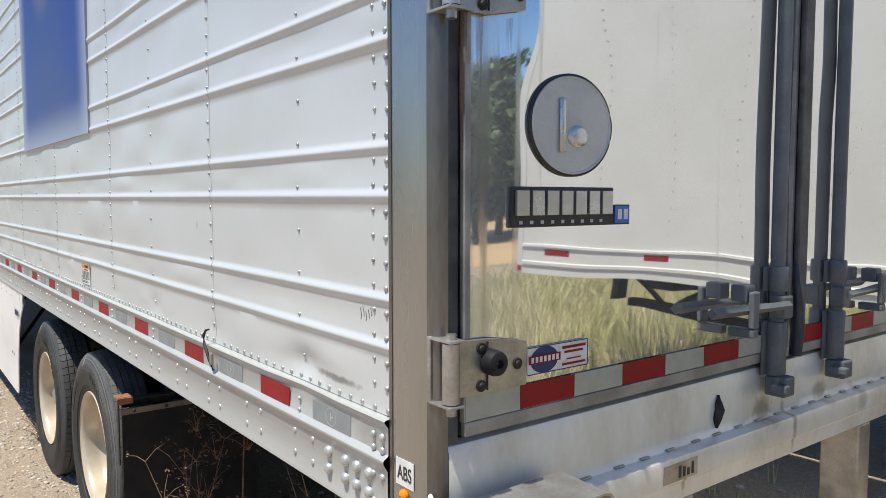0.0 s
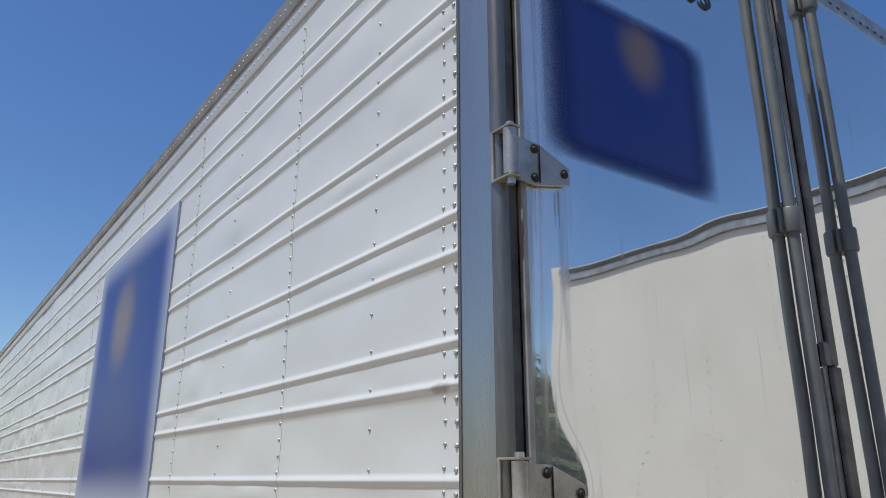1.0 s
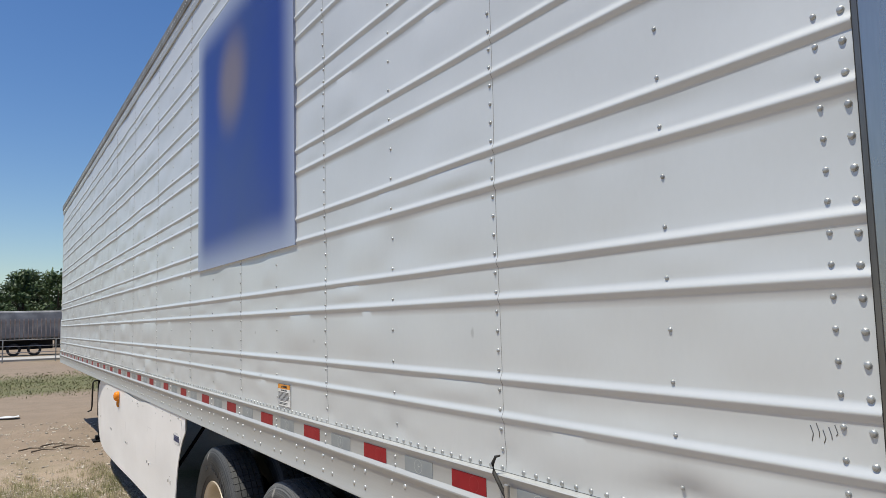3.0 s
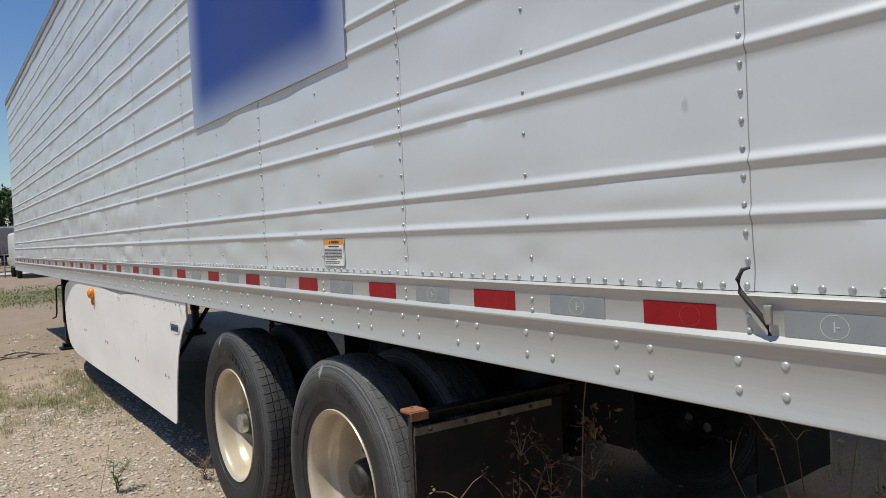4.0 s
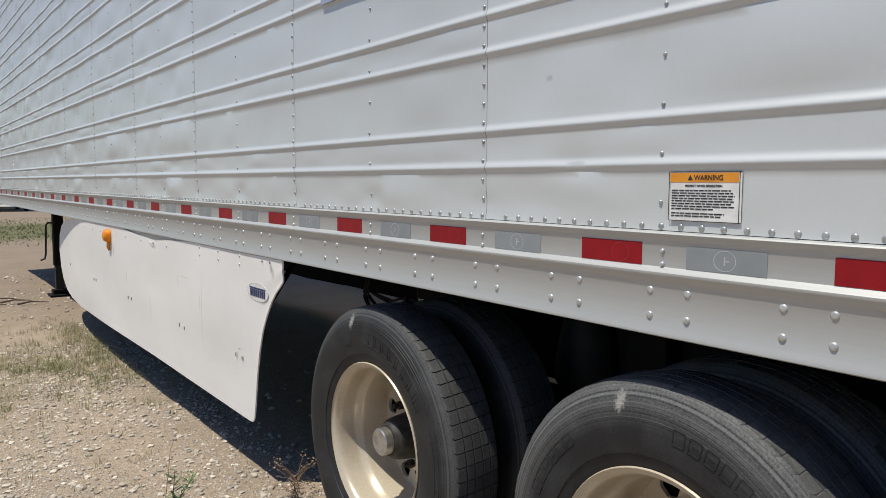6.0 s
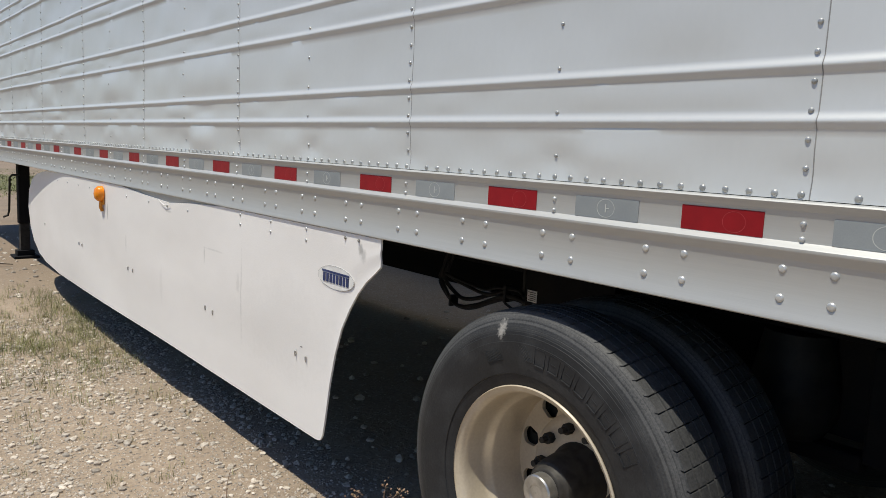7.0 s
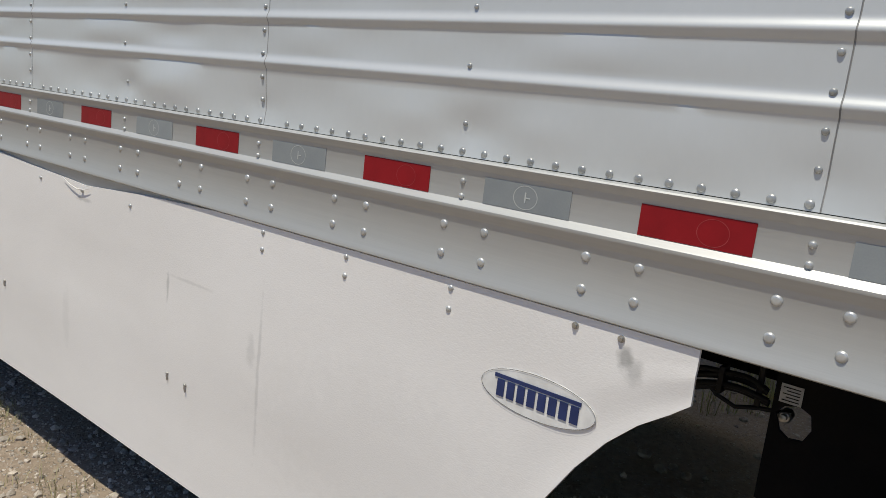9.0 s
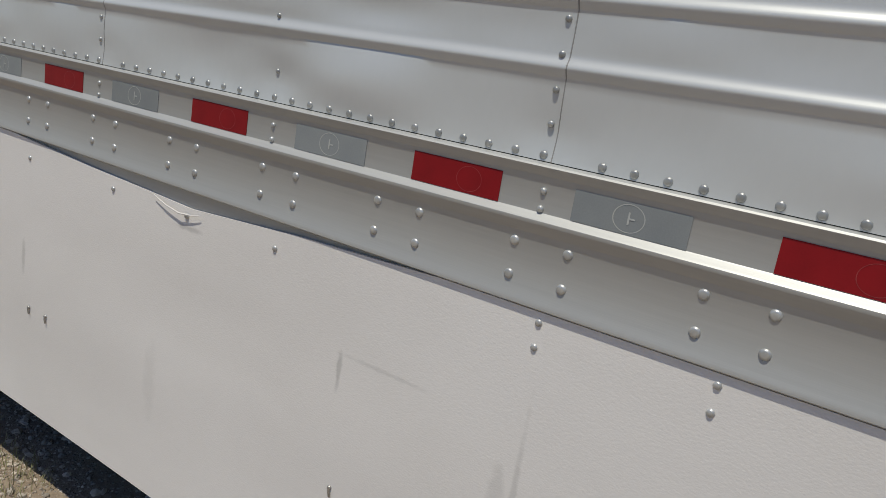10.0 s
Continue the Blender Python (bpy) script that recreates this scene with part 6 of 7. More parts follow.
part("print_lines", boxes((0.333, 0.408, DOOR_Y - 0.0064, DOOR_Y - 0.0058, 1.417, 1.423), (0.34, 0.4, DOOR_Y - 0.0064, DOOR_Y - 0.0058, 1.407, 1.412), (0.348, 0.393, DOOR_Y - 0.0064, DOOR_Y - 0.0058, 1.392, 1.395), (0.333, 0.408, DOOR_Y - 0.0064, DOOR_Y - 0.0058, 1.380, 1.385)), RED, sup, kind="stuff")
part("label_border", boxes((0.228, 0.416, DOOR_Y - 0.0064, DOOR_Y - 0.0057, 1.4300, 1.432), (0.228, 0.416, DOOR_Y - 0.0064, DOOR_Y - 0.0057, 1.372, 1.374), (0.414, 0.416, DOOR_Y - 0.0064, DOOR_Y - 0.0057, 1.374, 1.43)), NAVY, sup)
number = thing("unit_number", (0.69, DOOR_Y, 3.7), "dark painted unit number high on the door", "number")
letters("lettering", "185370S", 0.158, Matrix.Translation((0.668, DOOR_Y - 0.0045, 3.683)) @ Euler((radians(90), 0, 0)).to_matrix().to_4x4(), INK, number, wide=0.98)
door_blue = decal_material((0.497, 0.0, 3.238), (0.357, 10.0, 0.265), (0.54, 0.0, 3.38), (0.13, 10.0, 0.16), (0.58, 1.08))
tagged(part("printed_sheet", boxes((0.143, 0.850, DOOR_Y - 0.0062, DOOR_Y - 0.0046, 2.972, 3.505)), door_blue, None), "blue printed sheet stuck on the polished door", "sign")

# ---- neighbouring white trailer ----
nb = thing("box_trailer", (5.2, 4.0, GZ), "plain white box trailer parked alongside", "semi-trailer")
NX, NY0, NY1 = 3.9, -3.92, 12.2
bm = bmesh.new()
g = [[bm.verts.new((NX + 0.003 * noise.noise((j * 0.5, i * 0.4, 9)), NY0 + (NY1 - NY0) * i / 28, 1.33 + 2.66 * j / 12)) for j in range(13)] for i in range(29)]
for i in range(28):
    for j in range(12):
        bm.faces.new((g[i][j], g[i + 1][j], g[i + 1][j + 1], g[i][j + 1]))
wall_part = part("side_wall", bm, WHITEPAINT, nb, smooth=60)
bm = bmesh.new()
for i in range(26):
    for j in range(26):
        dome(bm, (NX - 0.001, NY0 + 0.3 + 0.6 * i, 1.38 + 0.1 * j + 0.03 * noise.noise((i * 3.1, j * 1.7, 0))), 0.0055, 0.004, n=6)
part("rivets", bm, GALV, wall_part, kind="stuff")
part("bottom_rail", extrude_y([(NX, 1.345), (NX - 0.02, 1.34), (NX - 0.022, 1.322), (NX - 0.008, 1.318), (NX - 0.008, 1.20), (NX - 0.02, 1.19), (NX - 0.02, 1.165), (NX - 0.006, 1.16), (NX - 0.006, 1.08), (NX + 0.06, 1.078)], NY0, NY1, 8), WHITEPAINT, nb, smooth=30)
part("top_rail", boxes((NX - 0.015, NX + 0.05, NY0, NY1, 3.985, 4.11), bevel=0.005), GALV, nb, "grey top rail")
part("corner_post", boxes((NX - 0.012, NX + 0.10, NY0 - 0.09, NY0, 1.08, 4.15), bevel=0.012), WHITEPAINT, nb)
part("rail_lip", boxes((NX - 0.019, NX - 0.0155, NY0, NY1, 3.986, 3.997)), HUB, nb)
part("rail_cap", boxes((NX - 0.021, NX - 0.0155, NY0, NY1, 4.062, 4.108), bevel=0.002), HUB, nb, "dark cap of the top rail")
part("end_wall", boxes((NX + 0.1, NX + 2.5, NY0 - 0.05, NY0, 1.1, 4.1)), WHITEPAINT, nb)
part("end_wall", boxes((NX + 0.002, NX + 2.6, NY1, NY1 + 0.05, 1.08, 4.13)), WHITEPAINT, nb)
part("roof", boxes((NX + 0.02, NX + 2.6, NY0, NY1, 4.10, 4.13)), WHITEPAINT, nb)
part("far_side_wall", boxes((NX + 2.5, NX + 2.6, NY0, NY1, 1.08, 4.098)), WHITEPAINT, nb)
part("floor_deck", boxes((NX + 0.06, NX + 2.5, NY0, NY1, 1.16, 1.22)), CHASSIS, nb)
nr = mesh_of("red_tape", boxes((NX - 0.0098, NX - 0.0085, 0, 0.28, 1.255, 1.305)), RED)
for k in range(17):
    part("red_tape", nr, RED, nb, at=Matrix.Translation((0, NY0 + 0.32 + 0.93 * k, 0)))
part("red_tape", boxes((NX - 0.0145, NX - 0.0125, NY0 - 0.085, NY0 - 0.01, 1.10, 1.15)), RED, nb)
# its landing legs and braces
for x in (NX + 0.35, NX + 2.15):
    part("leg", boxes((x, x + 0.10, -3.24, -3.18, 0.82, 1.16), bevel=0.006), CHASSIS, nb)
    part("brace", tube(bmesh.new(), [(x + 0.05, -3.16, 1.12), (x + 0.05, -2.72, 0.82)], 0.028, 8), CHASSIS, nb)
    part("brace", tube(bmesh.new(), [(x + 0.05, -2.12, 1.15), (x + 0.05, -2.58, 0.82)], 0.034, 8), CHASSIS, nb)
part("lower_bar", boxes((NX + 0.37, NX + 0.44, -3.1, -1.2, 0.765, 0.835), bevel=0.004), CHASSIS, nb)
part("tool_box", boxes((NX + 0.15, NX + 0.45, -2.75, -2.45, 0.98, 1.155)), CHASSIS, nb)

# ---- loose ground cover ----
rng = np.random.default_rng(7)


def gravel(name, count, xr, yr, smin, smax, seed, power=2.2, fine=False):
    r = np.random.default_rng(seed)
    bm = bmesh.new()
    if fine:
        bmesh.ops.create_cone(bm, cap_ends=True, segments=4, radius1=1.0, radius2=0.45, depth=1.1)
    else:
        bmesh.ops.create_icosphere(bm, subdivisions=1, radius=1.0)
    bmesh.ops.triangulate(bm, faces=bm.faces[:])
    base = np.array([v.co[:] for v in bm.verts])
    tri = np.array([[v.index for v in f.verts] for f in bm.faces])
    bm.free()
    verts, faces = [], []
    for k in range(count):
        x, y = r.uniform(*xr), r.uniform(*yr)
        if noise.noise((x * 1.6, y * 1.2, 4.0)) + 0.5 * noise.noise((x * 5.0, y * 4.0, 6.0)) < r.uniform(-0.9, 0.35):
            continue
        s = smin + (smax - smin) * r.random() ** power
        v = base * (1 + r.uniform(-0.25, 0.25, (len(base), 1)))
        v = v * np.array([s, s * r.uniform(0.6, 1.2), s * r.uniform(0.5, 0.85)])
        a = r.uniform(0, 6.28)
        c, n_ = math.cos(a), math.sin(a)
        v = np.column_stack((v[:, 0] * c - v[:, 1] * n_, v[:, 0] * n_ + v[:, 1] * c, v[:, 2]))
        v += np.array([x, y, ground_at(x, y) + s * 0.12])
        faces.append(tri + len(verts) * len(base))
        verts.append(v)
    me = raw(name, np.vstack(verts), np.vstack(faces), STONE)
    tagged(new(name, me), "scattered pale gravel stones on the sandy ground", "gravel", kind="stuff")


gravel("gravel", 26000, (-2.5, 0.4), (3.0, 9.3), 0.004, 0.021, 11, 3.4)
gravel("gravel", 1800, (-3.0, 0.6), (9.5, 16.0), 0.008, 0.030, 12)
gravel("gravel", 1200, (0.5, 3.6), (-1.2, 8.0), 0.006, 0.034, 13)
gravel("gravel", 70000, (-2.4, 0.35), (3.2, 9.5), 0.0025, 0.0085, 14, 1.6, True)


def blades(name, spots, material, label, hmin, hmax, wide, seed, lean=0.5, per=14, radius=0.06):
    """Grass: bent two-piece blades in tufts."""
    r = np.random.default_rng(seed)
    verts, faces = [], []
    for x, y, size in spots:
        for k in range(int(per * size) + 1):
            a, d = r.uniform(0, 6.28), radius * size * math.sqrt(r.random())
            bx, by = x + d * math.cos(a), y + d * math.sin(a)
            z = ground_at(bx, by) - 0.004
            h = r.uniform(hmin, hmax) * (0.6 + 0.4 * size)
            ta = r.uniform(0, 6.28)
            lx, ly = math.cos(ta) * lean * h * r.random(), math.sin(ta) * lean * h * r.random()
            sx, sy = -math.sin(ta) * wide, math.cos(ta) * wide
            i = len(verts)
            verts += [(bx - sx, by - sy, z), (bx + sx, by + sy, z), (bx + lx * 0.35 + sx * 0.8, by + ly * 0.35 + sy * 0.8, z + h * 0.55),
                      (bx + lx * 0.35 - sx * 0.8, by + ly * 0.35 - sy * 0.8, z + h * 0.55), (bx + lx, by + ly, z + h)]
            faces += [(i, i + 1, i + 2, i + 3), (i + 3, i + 2, i + 4)]
    tagged(new(name, raw(name, verts, faces, material)), label, "grass", kind="stuff")


spots = []
while len(spots) < 1700:
    x, y = rng.uniform(-3.2, 0.12), rng.uniform(6.4, 11.5)
    centre = math.exp(-((y - 8.6 - 0.3 * (x + 1)) / 1.1) ** 2)
    if rng.random() < centre * (0.35 + 0.65 * (noise.noise((x * 1.3, y * 1.3, 0)) > -0.05)):
        spots.append((x, y, rng.uniform(0.4, 1.0)))
blades("grass", spots, GRASS, "short dry green grass growing through the gravel", 0.02, 0.09, 0.0013, 21, 1.1, 22, 0.08)
spots = [(rng.uniform(-2.6, 0.1), rng.uniform(3.5, 7.8), rng.uniform(0.25, 0.9)) for k in range(230)]
blades("grass", spots, GRASS, "thin tufts of grass in the gravel", 0.015, 0.075, 0.0013, 22, 1.1)
spots = [(rng.uniform(-9, 30), 24 + 7 * rng.random() ** 1.5 + rng.uniform(-2, 4), 2.5) for k in range(1300)]
blades("grass", spots, VERGE, "low olive grass and weeds across the yard", 0.012, 0.040, 0.014, 23, 1.6, per=11, radius=0.5)
spots = [(rng.uniform(1.2, 13.0), rng.uniform(-11.0, -1.6), rng.uniform(0.6, 1.4)) for k in range(2600)]
spots = [s for s in spots if s[0] + 0.9 > 0.72 * (-s[1] + 1.0)]
blades("tall_grass", spots, TALLGRASS, "tall half-dry grass behind the trailers", 0.15, 0.62, 0.0035, 24, 0.7, 16, 0.12)
spots = [(rng.uniform(2.75, 3.8), rng.uniform(-1.2, 6.0), rng.uniform(0.4, 1.0)) for k in range(120)]
blades("grass", spots, TALLGRASS, "half-dry grass between the two trailers", 0.05, 0.25, 0.003, 25)


def weed(x, y, h, seed, material, label, leaves):
    r = np.random.default_rng(seed)
    w = thing("weed", (x, y, ground_at(x, y)), label, "weed", "weeds")
    z = ground_at(x, y) - 0.01
    tips = []
    bm = bmesh.new()
    for k in range(3 if leaves else 4):
        a, l_ = r.uniform(0, 6.28), h * r.uniform(0.7, 1.0)
        lean = r.uniform(0.05, 0.45) * l_
        pts = [(x + lean * s * s * math.cos(a) + 0.012 * math.sin(7 * s + k), y + lean * s * s * math.sin(a), z + l_ * s) for s in (0, 0.25, 0.5, 0.75, 1.0)]
        tube(bm, pts, [0.0035, 0.003, 0.0026, 0.002, 0.001], 5)
        tips.append(pts)
        if not leaves:
            for t in range(7):
                p = Vector(pts[2 + t % 3])
                b = r.uniform(0, 6.28)
                q = p + Vector((math.cos(b) * 0.09, math.sin(b) * 0.09, r.uniform(0.02, 0.1)))
                tube(bm, [p, (p + q) / 2 + Vector((0, 0, 0.012)), q], [0.0018, 0.0014, 0.0008], 4)
                tips.append([q, q])
    part("stalk", bm, material, w, kind="stuff")
    verts, faces = [], []
    for pts in tips:
        for k in range(26 if leaves else 7):
            s = r.uniform(0.2, 1.0)
            i0 = min(int(s * (len(pts) - 1)), len(pts) - 2)
            p = Vector(pts[i0]).lerp(Vector(pts[i0 + 1]), s * (len(pts) - 1) - i0)
            b = r.uniform(0, 6.28)
            size = r.uniform(0.03, 0.06) if leaves else r.uniform(0.006, 0.016)
            d = Vector((math.cos(b), math.sin(b), r.uniform(0.1, 0.8))).normalized()
            e = d.cross(Vector((0, 0, 1))).normalized() * size * (0.13 if leaves else 0.4)
            j = len(verts)
            off = Vector(r.uniform(-1, 1, 3)) * (0.0 if leaves else 0.02)
            verts += [p + off, p + off + d * size * 0.5 + e, p + off + d * size, p + off + d * size * 0.5 - e]
            faces.append((j, j + 1, j + 2, j + 3))
    part("leaves", raw("leaves", verts, faces, material), material, w, kind="stuff")


weed(-0.42, 5.15, 0.26, 31, WEED, "green leafy weed standing in the gravel", True)
weed(-1.05, 7.2, 0.16, 32, WEED, "green leafy weed standing in the gravel", True)
def dry_stalk(points, clumps, seed):
    """One long dead stalk with side twigs and clumps of curled brown leaves."""
    r = np.random.default_rng(seed)
    w = thing("weed", (points[0][0], points[0][1], GZ), "tall dead weed with curled brown leaves under the trailer tail", "weed", "dead weeds")
    n_ = len(points)
    part("stalk", tube(bmesh.new(), points, [0.0048 - 0.0032 * k / (n_ - 1) for k in range(n_)], 6), DEADWEED, w, smooth=50)
    verts, faces = [], []
    twigs = bmesh.new()
    for x, y, z, size, count in clumps:
        for k in range(count):
            p = Vector((x, y, z)) + Vector(r.normal(0, size * 0.45, 3))
            if k % 6 == 0:
                tube(twigs, [(x, y, z - size * 0.6), (Vector((x, y, z)) + p) / 2 + Vector((0, 0, -0.01)), p], [0.0016, 0.0012, 0.0008], 4)
            d, e = Vector(r.normal(0, 1, 3)).normalized(), Vector(r.normal(0, 1, 3)).normalized()
            ln = r.uniform(0.012, 0.034)
            j = len(verts)
            verts += [p, p + d * ln * 0.5 + e * ln * 0.28, p + d * ln, p + d * ln * 0.5 - e * ln * 0.22]
            faces.append((j, j + 1, j + 2, j + 3))
    part("twig_bunch", twigs, DEADWEED, w, kind="stuff")
    part("leaves", raw("leaves", verts, faces, DEADLEAF), DEADLEAF, w, kind="stuff")


dry_stalk([(0.50, 2.07, GZ), (0.485, 2.06, 0.2), (0.49, 2.045, 0.5), (0.50, 2.03, 0.8), (0.53, 2.02, 1.02)], [(0.52, 2.0, 0.76, 0.10, 60), (0.50, 2.0, 0.62, 0.09, 40), (0.48, 2.05, 0.30, 0.07, 24)], 41)
dry_stalk([(0.16, 1.98, GZ), (0.20, 2.03, 0.25), (0.26, 2.10, 0.5), (0.31, 2.14, 0.72)], [(0.30, 2.13, 0.72, 0.10, 45), (0.22, 2.08, 0.55, 0.10, 45), (0.36, 2.05, 0.60, 0.10, 35), (0.28, 1.95, 0.45, 0.08, 25)], 42)
weed(0.42, 1.15, 1.08, 34, DEADWEED, "dry dead weed standing under the trailer tail", False)
weed(0.22, 1.95, 0.78, 35, DEADWEED, "dry dead weed standing under the trailer tail", False)
weed(0.08, 5.0, 0.14, 37, DEADWEED, "dry dead weed beside the wheel", False)
stalk = thing("straw", (-0.5, 4.95, GZ), "long thin dry grass stalk bent over the gravel", "straw")
part("stalk", tube(bmesh.new(), [(-0.62, 4.72, GZ + 0.01), (-0.58, 4.82, GZ + 0.06), (-0.53, 4.95, GZ + 0.14), (-0.48, 5.06, GZ + 0.24), (-0.45, 5.12, GZ + 0.33), (-0.42, 5.16, GZ + 0.36)], [0.0022, 0.0022, 0.002, 0.0018, 0.0014, 0.001], 6), DEADWEED, stalk, smooth=50)
scrap = thing("scrap_sheet", (-0.95, 17.2, GZ), "pale crumpled sheet lying on the dirt", "scrap")
bm = bmesh.new()
g = [[bm.verts.new((-1.25 + 0.1 * i, 17.05 + 0.1 * j, GZ + 0.03 + 0.03 * noise.noise((i * 0.7, j * 0.9, 5)))) for j in range(4)] for i in range(7)]
for i in range(6):
    for j in range(3):
        bm.faces.new((g[i][j], g[i + 1][j], g[i + 1][j + 1], g[i][j + 1]))
part("sheet", solid(bm, 0.01), WHITE, scrap, smooth=40)
for k in range(5):
    x, y = -0.2 - 0.15 * k, 12.0 + 0.25 * (k % 3)
    tagged(part("twig", tube(bmesh.new(), [(x, y, GZ + 0.02), (x + 0.15, y + 0.06, GZ + 0.035), (x + 0.33, y + 0.02 * k, GZ + 0.02)], [0.012, 0.01, 0.005], 6), BARK, None), "dry broken twig lying on the dirt", "twig", "twigs")

# ---- distance ----
bm = bmesh.new()
g = [[bm.verts.new((-6 + 4.0 * i, -62 + 2.6 * j, GZ - 0.25 + 0.42 * min(1.0, (20 - j) / 4, j / 3, i / 2, (16 - i) / 2) + 0.15 * noise.noise((i * 0.6, j * 0.6, 3)))) for j in range(21)] for i in range(17)]
for i in range(16):
    for j in range(20):
        bm.faces.new((g[i][j], g[i + 1][j], g[i + 1][j + 1], g[i][j + 1]))
tagged(part("ground_bank", bm, EARTH, None, smooth=60), "dry orange earth rising behind the tall grass", "ground", kind="structure")

def crown_mesh(name, seed, height, spread):
    r = np.random.default_rng(seed)
    verts, faces = [], []
    for c in range(96):
        a, t = r.uniform(0, 6.28), r.random()
        zz = height * (0.16 + 0.80 * t)
        rad = spread * math.sin(math.pi * min(0.97, 0.22 + 0.70 * t)) * math.sqrt(r.random())
        cx, cy = rad * math.cos(a), rad * math.sin(a)
        cs = r.uniform(0.55, 1.15)
        for k in range(70):
            d = r.normal(size=3)
            d /= np.linalg.norm(d)
            p = np.array([cx, cy, zz]) + d * cs * r.random() ** 0.4 * np.array([1, 1, 0.75])
            u = r.normal(size=3)
            u /= np.linalg.norm(u)
            w = np.cross(d, u)
            s = r.uniform(0.13, 0.25)
            i = len(verts)
            verts += [p - u * s, p + w * s * 0.55, p + u * s, p - w * s * 0.55]
            faces.append((i, i + 1, i + 2, i + 3))
    return raw(name, verts, faces, LEAF)


def trunk_mesh(seed, height, spread):
    r = np.random.default_rng(seed)
    bm = bmesh.new()
    tube(bm, [(0, 0, -0.2), (0.05, 0.02, height * 0.2), (-0.08, 0.05, height * 0.45), (0.05, -0.05, height * 0.8)], [0.28, 0.22, 0.15, 0.04], 10)
    for k in range(7):
        a, z = r.uniform(0, 6.28), height * r.uniform(0.2, 0.5)
        tube(bm, [(0, 0, z), (spread * 0.35 * math.cos(a), spread * 0.35 * math.sin(a), z + height * 0.16), (spread * 0.7 * math.cos(a), spread * 0.7 * math.sin(a), z + height * 0.3)], [0.1, 0.06, 0.02], 6)
    return mesh_of("trunk", bm, BARK, 50)


tree_kinds = [(crown_mesh("crown", 41, 7.5, 3.4), trunk_mesh(41, 7.5, 3.4)), (crown_mesh("crown", 42, 6.5, 3.8), trunk_mesh(42, 6.5, 3.8)), (crown_mesh("crown", 43, 8.5, 3.2), trunk_mesh(43, 8.5, 3.2))]


def tree(x, y, s, kind_no):
    t = thing("tree", (x, y, GZ), "leafy dark green broadleaf tree at the edge of the yard", "tree", "trees")
    m = Matrix.Translation((x, y, GZ)) @ Matrix.Rotation(x * 1.7 + y, 4, "Z") @ Matrix.Scale(s, 4)
    part("trunk", tree_kinds[kind_no][1], BARK, t, at=m)
    part("crown", tree_kinds[kind_no][0], LEAF, t, at=m)


for k, (x, y, s) in enumerate(((-14, 88, 1.0), (-9.5, 92, 1.12), (-6.2, 84, 0.86), (-3.4, 90, 0.95), (-0.6, 82, 0.80), (1.6, 88, 1.12), (4.6, 84, 1.22), (8.2, 88, 1.15), (12, 86, 1.1), (17, 90, 1.2), (23, 88, 1.1), (-20, 92, 1.1),
                               (-26, 95, 1.2), (-33, 90, 1.1), (2.6, 97, 1.2), (-2, 99, 1.1), (-8, 100, 1.2))):
    tree(x, y, s * 0.82, k % 3)
# trees behind the camera
for k, (x, y, s) in enumerate(((17, -24, 0.95), (20.5, -25, 1.05), (24, -27, 1.0), (13, -30, 0.75), (28, -24, 1.1), (33, -22, 1.0), (9, -36, 0.9), (2, -40, 1.0), (-6, -38, 1.1), (-14, -36, 1.0), (-24, -30, 1.1), (-32, -18, 1.2),
                               (-36, -4, 1.1), (-38, 10, 1.2), (-36, 26, 1.1), (-34, 44, 1.2), (-32, 60, 1.1))):
    tree(x, y, s, k % 3)

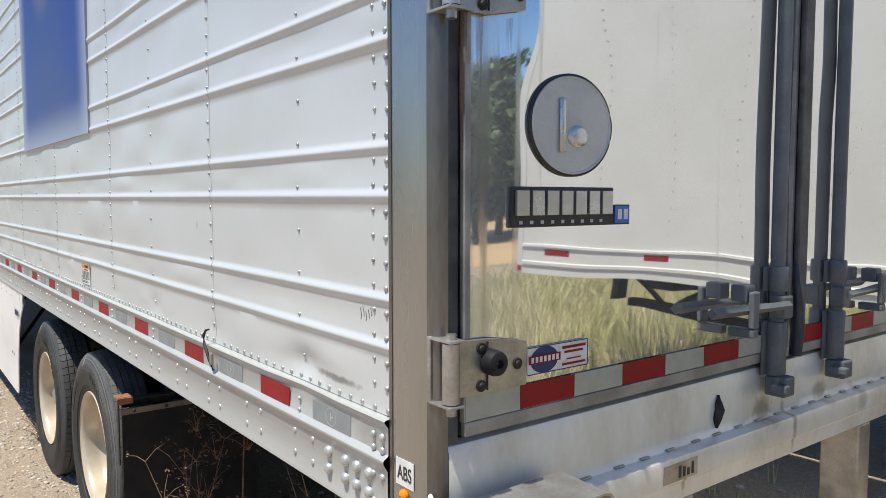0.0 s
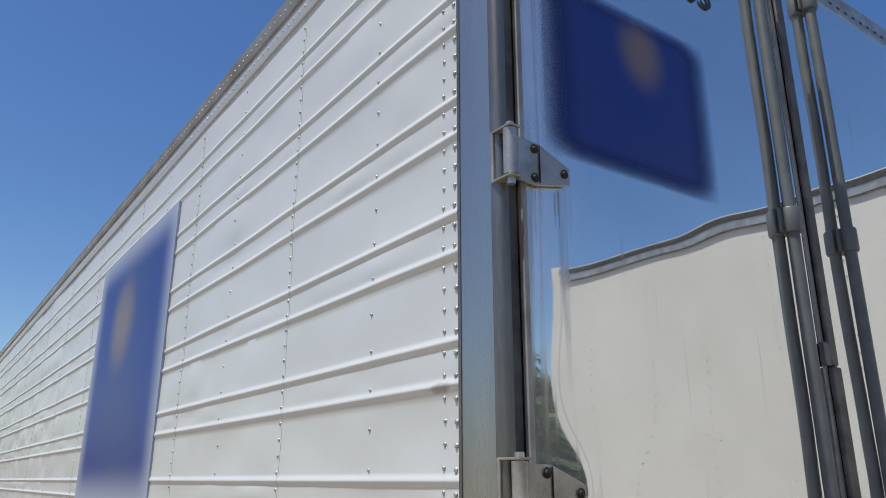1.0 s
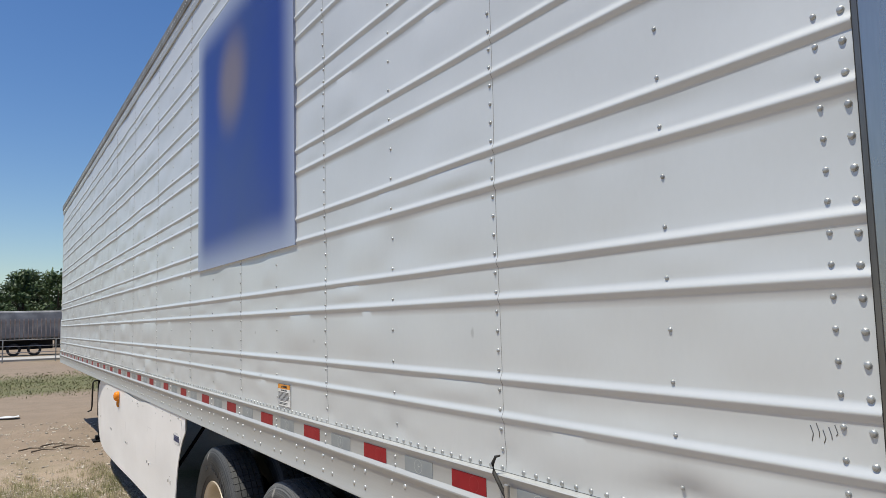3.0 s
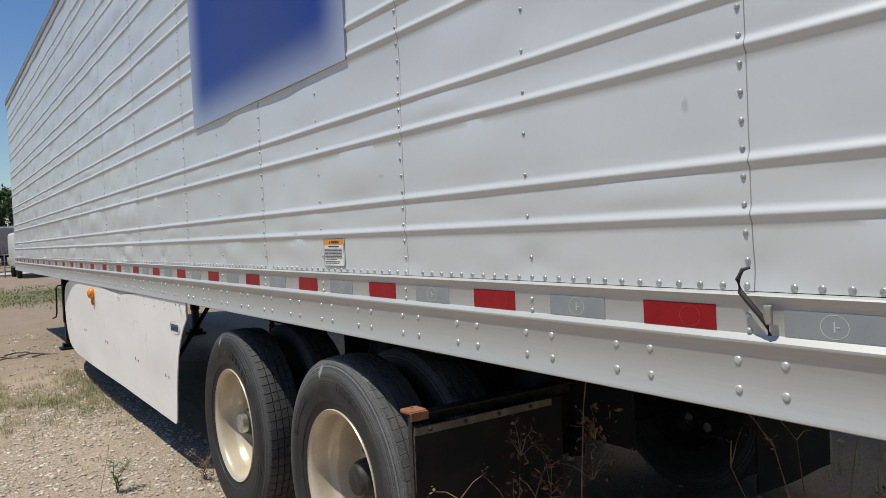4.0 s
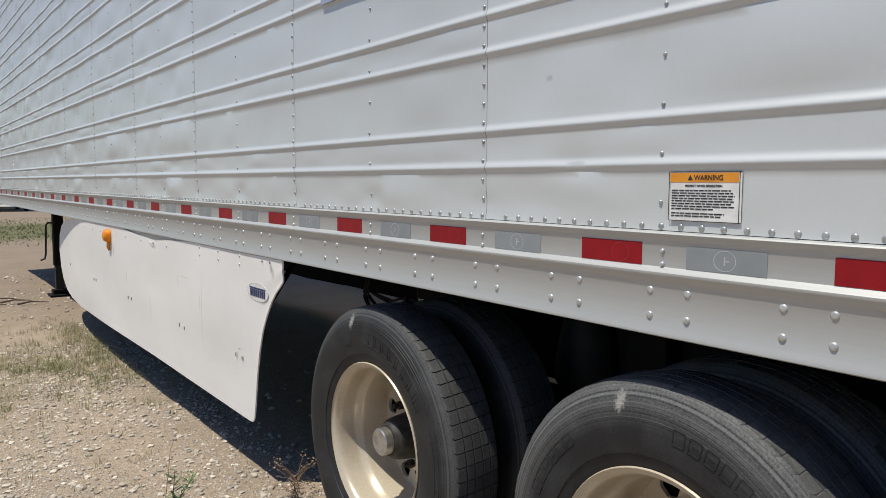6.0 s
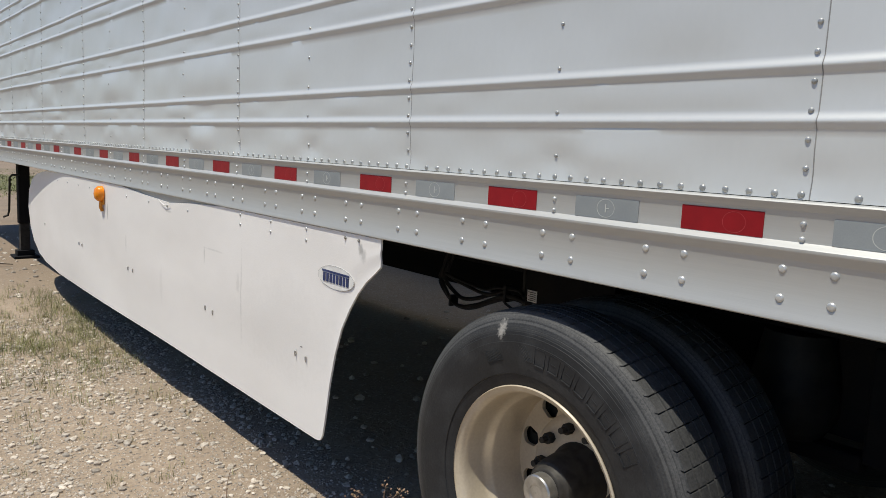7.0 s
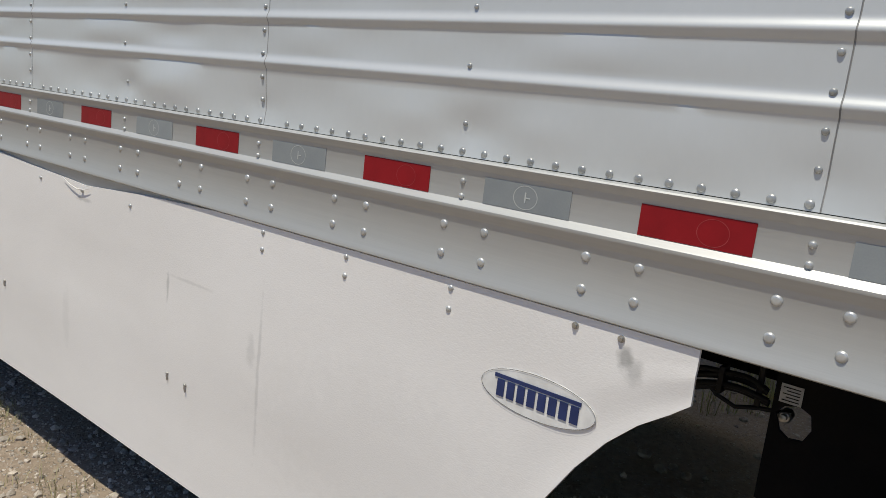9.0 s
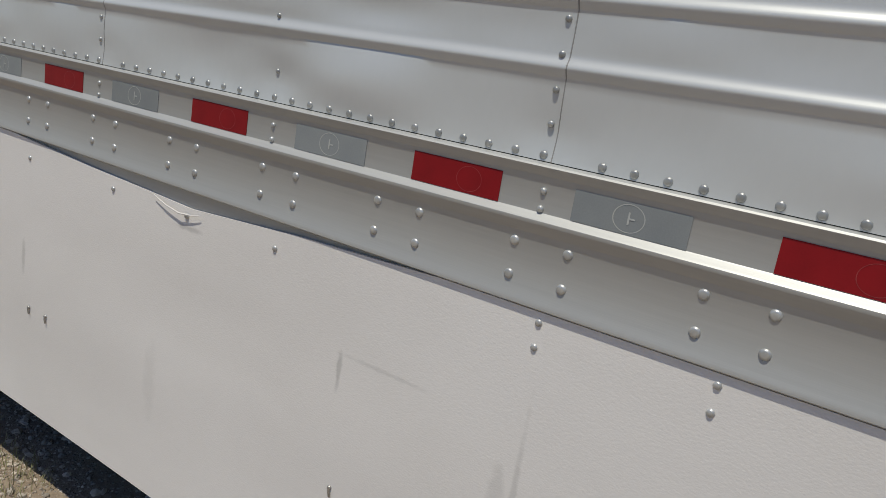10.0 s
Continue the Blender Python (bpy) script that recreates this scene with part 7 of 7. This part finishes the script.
# pipe fence along the far side of the yard
fence = thing("pipe_fence", (0, 47, GZ), "galvanised pipe fence along the yard", "fence")
for k in range(19):
    x = -24 + 2.6 * k
    part("post", tube(bmesh.new(), [(x, 47, GZ), (x, 47, 1.2)], 0.03, 8), FENCE, fence)
for z in (0.45, 0.8, 1.15):
    part("pipe_bar", tube(bmesh.new(), [(-24, 47, z), (22.8, 47, z)], 0.018, 8), FENCE, fence)
tagged(part("concrete_strip", boxes((-40, 40, 49, 53, GZ - 0.1, GZ + 0.12), bevel=0.02), CONCRETE, None), "pale concrete strip behind the fence", "pavement", kind="structure")

# grey stake trailer parked behind the fence
st = thing("stake_trailer", (-4, 60, GZ), "grey tarped stake trailer parked behind the fence", "semi-trailer")
SX0, SX1, SY = -11.5, 5.2, 58.5
part("tarp", boxes((SX0, SX1, SY + 0.1, SY + 2.5, 1.1, 3.0), bevel=0.12), FARGREY, st, "dark grey tarp over the load")
bm_stake = mesh_of("stake", boxes((0, 0.07, SY, SY + 0.09, 1.0, 2.45)), FARRIB)
for k in range(61):
    part("stake", bm_stake, FARRIB, st, at=Matrix.Translation((SX0 + 0.1 + 0.27 * k, 0, 0)))
part("deck", boxes((SX0, SX1, SY - 0.02, SY + 2.6, 0.92, 1.06)), CHASSIS, st)
for x in (0.2, 1.45, -9.5):
    wh = part("wheel", lathe(bmesh.new(), [(-0.14, 0.28), (-0.14, 0.40), (-0.10, 0.44), (0.10, 0.44), (0.14, 0.40), (0.14, 0.28)], 24, 0, 0, 0), TYRE, st, smooth=40, at=Matrix.Translation((x, SY + 0.25, GZ + 0.44)) @ Matrix.Rotation(math.pi / 2, 4, "Z"))
    part("rim", lathe(bmesh.new(), [(-0.11, 0.26), (-0.05, 0.20), (-0.04, 0.001)], 20, 0, 0, 0), HUBCAP, wh, smooth=40)
part("undercarriage", boxes((-0.8, 2.6, SY + 0.5, SY + 2.0, 0.35, 0.918)), CHASSIS, st)

# white van far off beyond the nose of the trailer
van = thing("van", (3.4, 46, GZ), "white panel van parked far across the yard", "van")
bm = boxes((2.35, 4.35, 44.0, 49.0, 0.45, 2.35), bevel=0.18)
part("body", bm, WHITEPAINT, van, smooth=50)
part("windscreen", boxes((2.55, 4.15, 43.97, 43.995, 1.45, 2.05), bevel=0.01), GLASS, van)
for x in (2.5, 4.2):
    for y in (44.9, 48.1):
        part("wheel", lathe(bmesh.new(), [(-0.11, 0.2), (-0.11, 0.33), (-0.07, 0.36), (0.07, 0.36), (0.11, 0.33), (0.11, 0.2)], 20, x, y, GZ + 0.36), TYRE, van, smooth=40)
